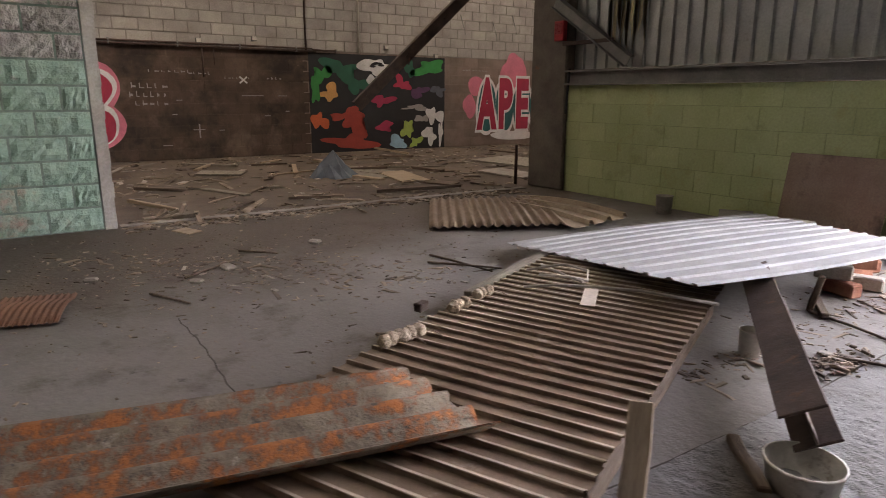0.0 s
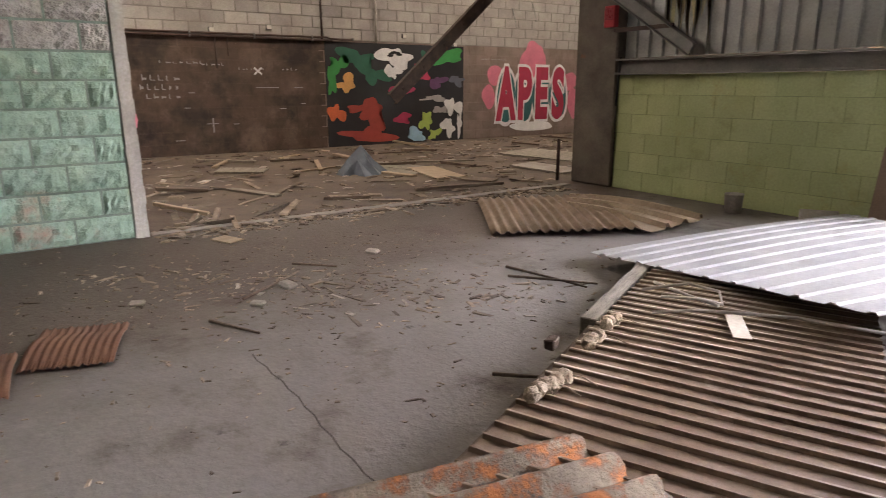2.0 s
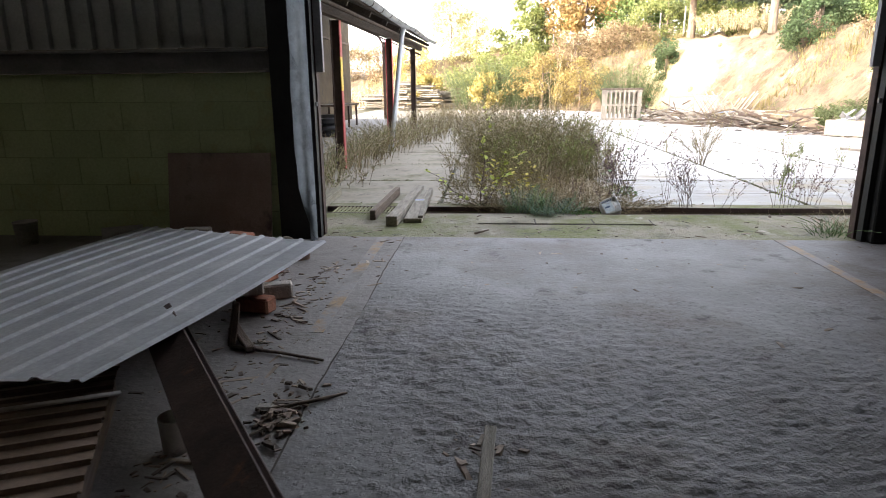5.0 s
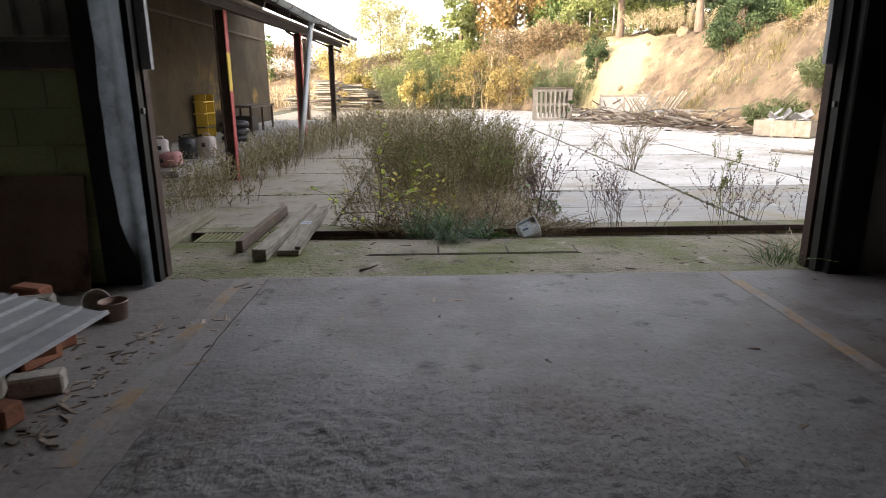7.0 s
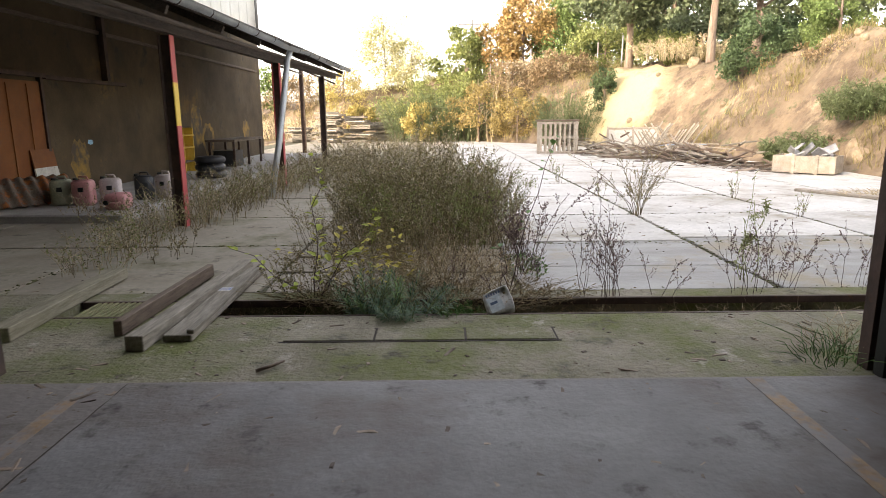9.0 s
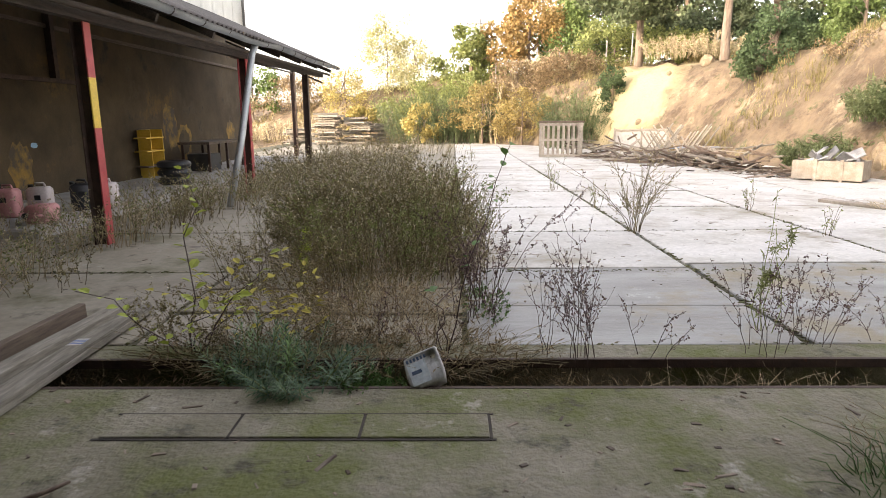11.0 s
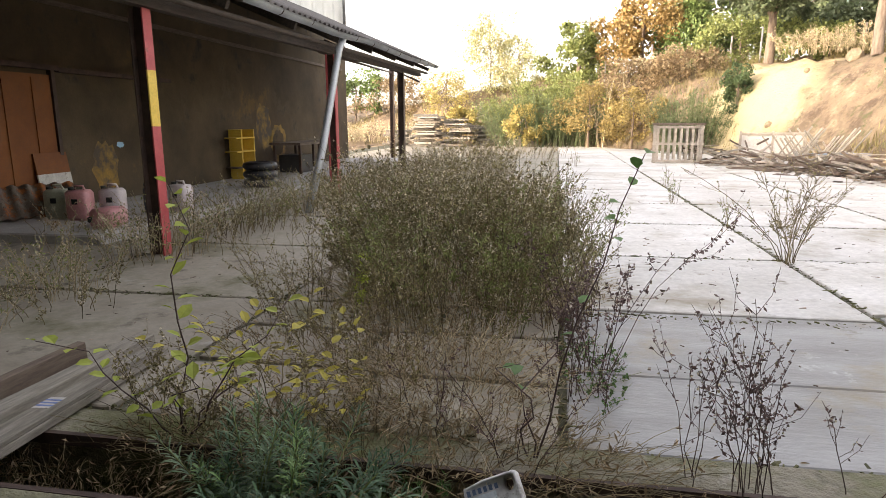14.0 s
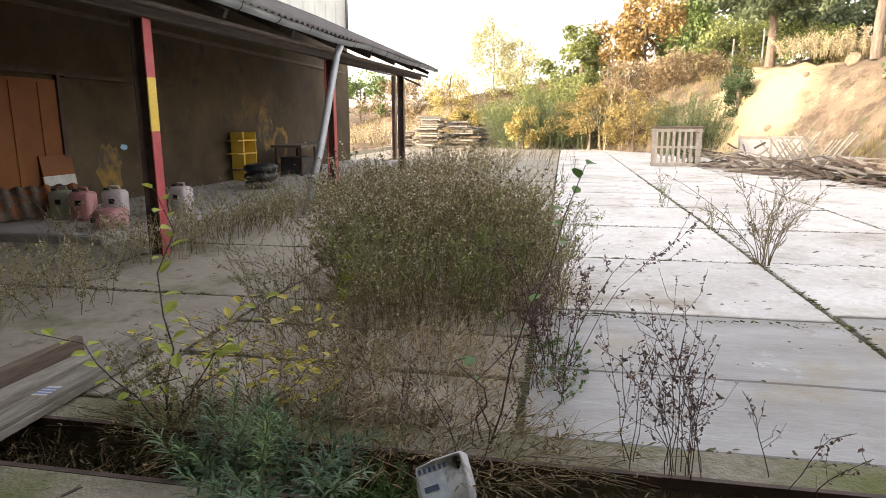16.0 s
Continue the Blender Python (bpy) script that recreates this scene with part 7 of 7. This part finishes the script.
broom("dry_bush", 12.5, 35.0, 1.2, 2.6, 1.4, 200, STRAW, "pale dry grass along the top of the bank", 95, 0.012)
broom("dry_bush", -9.0, 46.5, 1.4, 5.0, 1.6, 240, STRAW, "pale dry grass at the far end", 96, 0.013)


def tree(name, x, y, label, seed, height, trunk_r, crown_c, crown_r, leaves, leaf_size, leaf_mat, limbs=7, clumps=26, z=None, bare=0.0):
    """A tapered, slightly crooked trunk with limbs, and a crown of many leaves in uneven clumps."""
    r = random.Random(seed)
    base = Vector((x, y, bank_z(x, y) - 0.1 if z is None else z))
    ob = empty(name, pose(*base), label, "tree" if height > 3.2 else "bush")
    bt, bl = bmesh.new(), bmesh.new()
    cz = crown_c
    top = height - crown_r[2] * 0.5
    pts = [Vector((math.sin(k * 1.7 + seed) * 0.06 * height / 6 * k / 3, math.cos(k * 1.3 + seed) * 0.05 * height / 6 * k / 3, top * k / 5)) for k in range(6)]
    add_tube(bt, pts, trunk_r, trunk_r * 0.35, 8, False)
    cs = []
    for k in range(clumps):
        d = rand_dir(r, 0.15)
        q = r.uniform(0.45, 0.95)
        cs.append((Vector((d.x * crown_r[0] * q, d.y * crown_r[1] * q, cz + d.z * crown_r[2] * q)), r.uniform(0.16, 0.34)))
    for k in range(limbs):
        c = cs[k % len(cs)][0]
        s = pts[2 + k % 3]
        add_tube(bt, [s, s.lerp(c, 0.5) + Vector((0, 0, 0.12)), c], trunk_r * 0.32, trunk_r * 0.08, 5, False)
    mean = sum(crown_r) / 3
    for k in range(leaves):
        c, q = r.choice(cs)
        d = rand_dir(r)
        o = c + d * mean * q * (0.35 + 0.65 * math.sqrt(r.random()))
        leaf(bl, o, rand_dir(r), rand_dir(r), leaf_size * r.uniform(0.6, 1.3), leaf_size * r.uniform(0.25, 0.45))
    part("trunk", bt, BARK, ob)
    part("crown", bl, leaf_mat, ob)
    return ob


tree("oak_tree", 5.6, 44.5, "autumn oak with dense orange-brown leaves", 1, 5.0, 0.16, 2.4, (3.1, 2.6, 2.6), 8000, 0.22, LEAF_OAK)
tree("oak_tree", 2.2, 46.0, "green-brown oak behind the bank", 2, 3.4, 0.15, 1.2, (2.8, 2.2, 2.0), 6500, 0.22, LEAF_OLIVE)
tree("oak_tree", 8.6, 44.0, "light green tree beside the autumn oak", 3, 5.6, 0.15, 2.4, (2.6, 2.4, 2.8), 6500, 0.22, LEAF_BRIGHT)
tree("pine_tree", 11.6, 30.6, "tall pine with a bare pale trunk", 4, 6.2, 0.20, 4.2, (3.6, 2.8, 1.5), 7000, 0.22, LEAF_PINE, clumps=40)
tree("pine_tree", 14.6, 33.0, "tall pine with a straight trunk on the bank", 5, 6.6, 0.22, 4.2, (3.6, 2.8, 1.8), 7000, 0.22, LEAF_PINE, clumps=40)
tree("pine_tree", 9.9, 36.4, "leaning pine at the top of the bank", 6, 5.6, 0.22, 3.3, (3.0, 2.4, 1.7), 5500, 0.22, LEAF_PINE, clumps=34)
tree("pine_tree", 20.5, 32.0, "pine crown on the wooded bank", 7, 7.5, 0.22, 4.2, (3.6, 3.0, 2.8), 6500, 0.26, LEAF_PINE, clumps=40)
tree("pine_tree", 22.0, 42.0, "pine in the wood behind the bank", 8, 8.0, 0.22, 4.0, (5.0, 4.0, 3.6), 7000, 0.34, LEAF_PINE, clumps=50)
tree("pine_tree", 14.5, 43.5, "dark pine in the wood behind the bank", 9, 7.5, 0.22, 3.6, (4.5, 3.5, 3.2), 7000, 0.32, LEAF_PINE, clumps=50)
tree("pine_tree", 11.5, 49.0, "green tree in the wood behind the bank", 22, 8.5, 0.22, 4.2, (4.5, 3.5, 3.8), 6000, 0.34, LEAF_OLIVE, clumps=50)
tree("undergrowth_bush", 17.5, 36.0, "dark undergrowth between the pine trunks", 23, 2.6, 0.06, 1.2, (3.2, 1.5, 1.2), 4500, 0.2, LEAF_BUSH, clumps=40)
tree("undergrowth_bush", 12.0, 37.0, "olive undergrowth between the pine trunks", 24, 1.8, 0.06, 0.8, (2.2, 1.3, 0.9), 3000, 0.18, LEAF_OLIVE, clumps=30)
tree("undergrowth_bush", 21.5, 27.5, "dark undergrowth on the bank's shoulder", 25, 2.8, 0.06, 1.3, (2.6, 2.2, 1.4), 4500, 0.2, LEAF_BUSH, clumps=40)
tree("undergrowth_bush", 1.0, 43.2, "grey-green bushes covering the bank", 26, 3.4, 0.06, 1.4, (3.6, 1.6, 2.0), 9500, 0.13, LEAF_OLIVE, clumps=50)
tree("undergrowth_bush", 4.6, 41.2, "brown-green bushes covering the bank", 27, 2.8, 0.06, 1.2, (2.4, 1.3, 1.5), 5000, 0.13, LEAF_DRY, clumps=44)
tree("undergrowth_bush", -2.0, 44.0, "grey-green bushes low on the bank", 28, 2.2, 0.06, 1.0, (2.6, 1.4, 1.2), 4500, 0.13, LEAF_OLIVE, clumps=40)
tree("undergrowth_bush", 7.0, 39.6, "straw-coloured scrub at the top of the bank", 29, 1.8, 0.05, 0.7, (2.0, 1.2, 0.9), 3500, 0.13, LEAF_DRY, clumps=36)
tree("undergrowth_bush", -9.5, 49.5, "brown scrub at the far end of the yard", 30, 2.4, 0.05, 1.0, (4.5, 1.6, 1.3), 4500, 0.16, LEAF_DRY, clumps=40)
tree("holm_oak_bush", 12.1, 27.6, "rounded dark green bush on the earth bank", 10, 2.5, 0.07, 0.65, (1.5, 1.3, 1.25), 7500, 0.11, LEAF_BUSH, 5, 30)
tree("holm_oak_bush", 13.9, 25.8, "rounded bright green bush on the earth bank", 11, 2.6, 0.07, 0.75, (1.5, 1.3, 1.35), 7500, 0.11, LEAF_BRIGHT, 5, 30)
tree("holm_oak_bush", 8.3, 34.6, "narrow dark green bush on the bank's edge", 12, 2.2, 0.06, 0.9, (0.75, 0.7, 1.0), 2600, 0.11, LEAF_BUSH, 5, 20)
tree("holm_oak_bush", 17.6, 24.5, "dark green bush at the top of the bank", 13, 2.8, 0.06, 1.2, (1.2, 1.2, 1.3), 3000, 0.12, LEAF_BUSH, 5, 22)
tree("undergrowth_bush", 10.0, 41.5, "pale scrub under the trees on the bank", 41, 3.0, 0.06, 1.2, (3.0, 1.6, 1.6), 5500, 0.16, LEAF_OLIVE, clumps=40)
tree("undergrowth_bush", 16.0, 39.5, "dark scrub filling the wood behind the bank", 42, 4.0, 0.06, 1.7, (4.5, 1.6, 2.2), 7500, 0.22, LEAF_PINE, clumps=50)
tree("undergrowth_bush", 24.0, 33.0, "dark scrub filling the wood behind the bank", 43, 4.5, 0.06, 1.8, (4.0, 3.0, 2.4), 7000, 0.24, LEAF_BUSH, clumps=50)
tree("undergrowth_bush", 14.8, 22.0, "scrubby green growth on the bank face", 44, 1.1, 0.04, 0.45, (1.5, 1.2, 0.5), 2600, 0.1, LEAF_OLIVE, clumps=30)
tree("undergrowth_bush", 12.6, 23.8, "low scrub on the bank face", 45, 0.8, 0.03, 0.3, (1.2, 1.0, 0.35), 1500, 0.08, LEAF_DRY, clumps=24)
tree("autumn_bush", 2.6, 39.8, "tall bush with yellow-brown autumn leaves", 14, 3.4, 0.06, 1.7, (2.2, 1.4, 1.6), 4200, 0.13, LEAF_RUST, 9, 34, Z0)
tree("autumn_bush", 4.6, 38.2, "bush with yellow-brown autumn leaves", 15, 3.0, 0.05, 1.5, (1.7, 1.2, 1.4), 3000, 0.13, LEAF_RUST, 9, 30, Z0)
tree("autumn_bush", -0.6, 40.0, "low bush with yellow-brown autumn leaves", 16, 2.2, 0.05, 1.1, (1.5, 1.0, 1.0), 2200, 0.15, LEAF_GOLD, 7, 24, Z0)
tree("poplar_tree", -3.2, 47.0, "slender tree with sparse golden leaves", 17, 5.6, 0.05, 2.2, (2.2, 1.5, 2.9), 6500, 0.13, LEAF_PALE, 18, 80)
tree("poplar_tree", -1.4, 46.5, "slender tree with sparse pale yellow leaves", 47, 4.4, 0.05, 1.7, (1.8, 1.4, 2.2), 4500, 0.13, LEAF_PALE, 14, 60)
tree("poplar_tree", -5.8, 46.0, "small tree with golden leaves", 18, 4.4, 0.07, 1.9, (1.7, 1.3, 2.0), 4200, 0.11, LEAF_GOLD, 16, 60)
tree("golden_bush", -4.4, 43.6, "golden yellow bush beside the pallets", 19, 2.6, 0.05, 1.3, (1.3, 1.0, 1.2), 2400, 0.15, LEAF_GOLD, 7, 24, Z0)
tree("golden_bush", -13.0, 50.0, "green bush beyond the canopy's end", 20, 4.0, 0.08, 2.0, (3.0, 2.0, 2.0), 3000, 0.22, LEAF_BRIGHT, 7, 24)
tree("golden_bush", -20.0, 54.0, "green tree beyond the canopy's end", 21, 6.0, 0.1, 3.2, (4.0, 3.0, 3.0), 3000, 0.3, LEAF_OLIVE, 7, 24)
for k, (x, y, h) in enumerate(((3.2, 39.4, 4.2), (4.2, 39.0, 3.9), (2.4, 40.2, 3.6))):
    plant("bare_sapling", (x, y, Z0), "leafless pale sapling before the bushes", "sapling", 100 + k, 4, h, 0.2, 0.16, 9, 3, 0.1, STRAW, LEAF_GOLD, 0.018)
# wire fence on the bank
fence = empty("wire_fence", pose(0, 0, 0), "old wire fence of thin concrete posts on the bank", "fence")
prev = None
for k in range(11):
    x, y = 2.5 + k * 1.15, 46.0 - k * 0.85
    z = bank_z(x, y)
    tube("post", [(x, y, z - 0.1), (x + 0.03, y, z + 1.7)], 0.045, PLASTER, fence, sides=6)
    if prev:
        for q in (0.5, 1.0, 1.5):
            tube("wire", [(prev[0], prev[1], prev[2] + q), (x, y, z + q)], 0.008, STEEL_GREY, fence, sides=3)
    prev = (x, y, z)
mast = empty("power_mast", pose(4.0, 75, 3.0), "far steel power mast behind the trees", "mast")
tube("pole", [(0, 0, 0), (0, 0, 8.6)], 0.12, STEEL_GREY, mast, sides=6)
box("crossarm", (-1.6, -0.06, 8.0), (1.6, 0.06, 8.15), STEEL_GREY, mast)
for x in (-1.4, -0.5, 0.5, 1.4):
    tube("insulator", [(x, 0, 8.15), (x, 0, 8.75)], 0.07, DIRTY_WHITE, mast, sides=6)
for k in range(46):
    y = rng.uniform(18, 33)
    x = 10.6 - max(0, y - 24) * 0.32 + rng.uniform(0.3, 4.5)
    s = rng.uniform(0.05, 0.14) if k % 4 else rng.uniform(0.15, 0.32)
    bm = bmesh.new()
    bmesh.ops.create_icosphere(bm, subdivisions=2, radius=s)
    for v in bm.verts:
        v.co *= 1 + 0.35 * noise.noise(v.co * 2.2 / s + Vector((k * 5, 0, 0)))
    ob = part("boulder", bm, mat("pale_rock", (0.20, 0.145, 0.09), (0.33, 0.255, 0.17), 3, 0.95, bump=0.5, bscale=12) if k == 0 else MATS["pale_rock"])
    ob.matrix_world = pose(x, y, bank_z(x, y) - s * 0.2, 0, 0, k * 40)
    tagged(ob, "pale rock lying on the earth bank", "rock", "rocks on the bank")

scatter("joint_moss", "moss and grit along the slab joints", 5200, lambda r: ((r.choice((-3.3, -1.1, 1.1, 1.1, 3.3, 3.3, 5.57)) + r.gauss(0, 0.03), r.uniform(8.7, 24), -0.02) if r.random() < 0.6 else (r.uniform(-3.3, 5.6), r.choice((8.69, 10.7, 12.82, 15.03, 17.23)) + r.gauss(0, 0.03), -0.02)), 0.0105, mat("joint_moss", (0.06, 0.065, 0.025), (0.15, 0.14, 0.06), 2, 0.95, bump=0.3, island=0.4, world_space=True), 55, 0.5, 2)

# ---- pieces: yard slabs ----
XJ = [-7.7, -5.5, -3.3, -1.1, 1.1, 3.3, 5.57, 7.8, 10.0, 12.2]
slab_mesh = {}


def slab(x0, x1, y0, y1, material, gap=0.014, tilt=0.12, joint=0.019):
    key = (round(x1 - x0, 2), round(y1 - y0, 2), material.name, gap, joint)
    if key not in slab_mesh:
        r = random.Random(len(slab_mesh))
        bm = bmesh.new()
        w, l = (x1 - x0) / 2 - gap, (y1 - y0) / 2 - joint
        ring = []
        n = 5
        for p, q in (((-1, -1), (1, -1)), ((1, -1), (1, 1)), ((1, 1), (-1, 1)), ((-1, 1), (-1, -1))):
            for k in range(n):
                u, v = p[0] + (q[0] - p[0]) * k / n, p[1] + (q[1] - p[1]) * k / n
                chip = r.uniform(0.0, 0.012) + (0.02 if k == 0 and r.random() < 0.4 else 0)
                ring.append((u * (w - chip), v * (l - chip)))
        lo = [bm.verts.new((x, y, -0.06)) for x, y in ring]
        md = [bm.verts.new((x, y, -0.007)) for x, y in ring]
        hi = [bm.verts.new((x * (1 - 0.009 / w), y * (1 - 0.009 / l), 0)) for x, y in ring]
        bm.faces.new(hi)
        m_ = len(ring)
        for p, q in ((lo, md), (md, hi)):
            for k in range(m_):
                bm.faces.new((p[k], p[(k + 1) % m_], q[(k + 1) % m_], q[k]))
        slab_mesh[key] = mesh_of("slab", bm, material)
    placed("slab", slab_mesh[key], pose((x0 + x1) / 2, (y0 + y1) / 2, -0.018 + rng.uniform(-0.003, 0.003), rng.uniform(-tilt, tilt), rng.uniform(-tilt, tilt), 0), yard)


for a, b in zip(XJ, XJ[1:]):
    off = 0.3 if a >= 3.3 else (0.12 if a > 1 else 0.0)
    ys = [8.684, 10.70 + off, 12.82 + (0.05 if off > 0.2 else 0)] + [15.03 + 2.2 * k for k in range(15)]
    for n, (c, d) in enumerate(zip(ys, ys[1:])):
        if n == 0 and -1.2 < a < 1.0:  # broken, sunken slabs under the weeds
            for x0, x1, y0, y1 in ((a, 0.06, c, 9.42), (0.06, b, c, 9.36), (a, -0.1, 9.42, 10.08), (-0.1, b, 9.36, 10.1), (a, 0.25, 10.08, d), (0.25, b, 10.1, d)):
                slab(x0, x1, y0, y1, OLD_SLAB, 0.016, 0.7)
        elif n == 0 and 1.0 < a < 3.2:  # cracked across
            slab(a, b, c, 9.56, GREY_SLAB, 0.012, 0.05, 0.004)
            slab(a, b, 9.56, d - 0.012, GREY_SLAB, 0.012, 0.05, 0.004)
        else:
            slab(a, b, c, d, OLD_SLAB if a < 1.0 else (GREY_SLAB if n == 0 else CONCRETE_YARD), 0.022 if a > 2 else 0.014)

# ---- pieces: blocks of the walls ----
BW, BH = 0.48, 0.24


def block_mesh(w, h, material, rough=0.0, seed=0, g=0.007, ch=0.012):
    """One block: its face looks along +x, chamfered; a split face is hewn uneven."""
    r = random.Random(seed)
    bm = bmesh.new()
    nu, nv = (8, 4) if rough else (1, 1)
    back = [bm.verts.new((-0.03, y, z)) for y, z in ((g, g), (w - g, g), (w - g, h - g), (g, h - g))]
    grid = [[bm.verts.new(((-0.012 if rough and (i in (0, nu) or j in (0, nv)) else 0) + (rough * r.uniform(-0.2, 1.0) if rough and 0 < i < nu and 0 < j < nv else 0), ch + (w - 2 * ch) * i / nu, ch + (h - 2 * ch) * j / nv)) for j in range(nv + 1)] for i in range(nu + 1)]
    for i in range(nu):
        for j in range(nv):
            bm.faces.new((grid[i][j], grid[i + 1][j], grid[i + 1][j + 1], grid[i][j + 1]))
    cs = [[grid[i][0] for i in range(nu + 1)], [grid[nu][j] for j in range(nv + 1)], [grid[i][nv] for i in range(nu, -1, -1)], [grid[0][j] for j in range(nv, -1, -1)]]
    for k in range(4):
        bm.faces.new([back[k], back[(k + 1) % 4]] + cs[k][::-1])
    return mesh_of("block", bm, material)


def block_rows(y0, y1, row):
    """Start and width of the blocks in a row, half a block offset in every other one."""
    y = y0 - (BW / 2 if row % 2 else 0)
    while y < y1 - 0.02:
        a, b = max(y, y0), min(y + BW, y1)
        if b - a > 0.05:
            yield a, b - a
        y += BW


cache = {}
# pier: split-face blocks
for row in range(12):
    for n, (a, w) in enumerate(block_rows(-3.16, 0.68, row)):
        m_ = PIER_GREEN if row < 7 else PIER_WHITE
        key = (round(w, 2), m_.name, (n + row * 3) % 5)
        if key not in cache:
            cache[key] = block_mesh(w, BH, m_, 0.030, len(cache))
        placed("block", cache[key], pose(PARTY_X, a, row * BH), pier)
# green wall: painted blocks, seen from inside
for row in range(6):
    for n, (a, w) in enumerate(block_rows(2.45, 6.80, row)):
        h = 1.52 / 6
        key = ("g", round(w, 2))
        if key not in cache:
            cache[key] = block_mesh(w, h, GREEN_BLOCK, g=0.002, ch=0.004)
        placed("block", cache[key], pose(-a - w, FRONT_Y, row * h, 0, 0, -90), green)
# west wall: grey, brown and sooty blocks
rest = {m_.name: ([], [], m_) for m_ in (GREY_BLOCK, SOOT_BLOCK, BROWN_BLOCK)}
for row in range(26):
    for a, w in block_rows(-4.08, 17.9, row):
        z = row * BH
        m_ = GREY_BLOCK if z > 2.3 else (SOOT_BLOCK if a < 5.9 else BROWN_BLOCK)
        if row < 14 and 1.4 < a < 11.2:
            key = ("w", round(w, 2), m_.name)
            if key not in cache:
                cache[key] = block_mesh(w, BH, m_)
            placed("block", cache[key], pose(HALL_X - 0.0005 * (row % 3), a, z), west)
        else:
            vs, fs_, _m = rest[m_.name]
            i = len(vs)
            vs += [(HALL_X - 0.03, a + y, z + q) for y, q in ((0.007, 0.007), (w - 0.007, 0.007), (w - 0.007, BH - 0.007), (0.007, BH - 0.007))]
            vs += [(HALL_X, a + y, z + q) for y, q in ((0.012, 0.012), (w - 0.012, 0.012), (w - 0.012, BH - 0.012), (0.012, BH - 0.012))]
            fs_ += [(i + 4, i + 5, i + 6, i + 7)] + [(i + k, i + (k + 1) % 4, i + 4 + (k + 1) % 4, i + 4 + k) for k in range(4)]
for vs, fs_, m_ in rest.values():
    if vs:
        me = bpy.data.meshes.new("blocks")
        me.from_pydata(vs, [], fs_)
        me.materials.append(m_)
        ob = new("blocks", me)
        ob.parent = west
        ob["kind"] = "stuff"
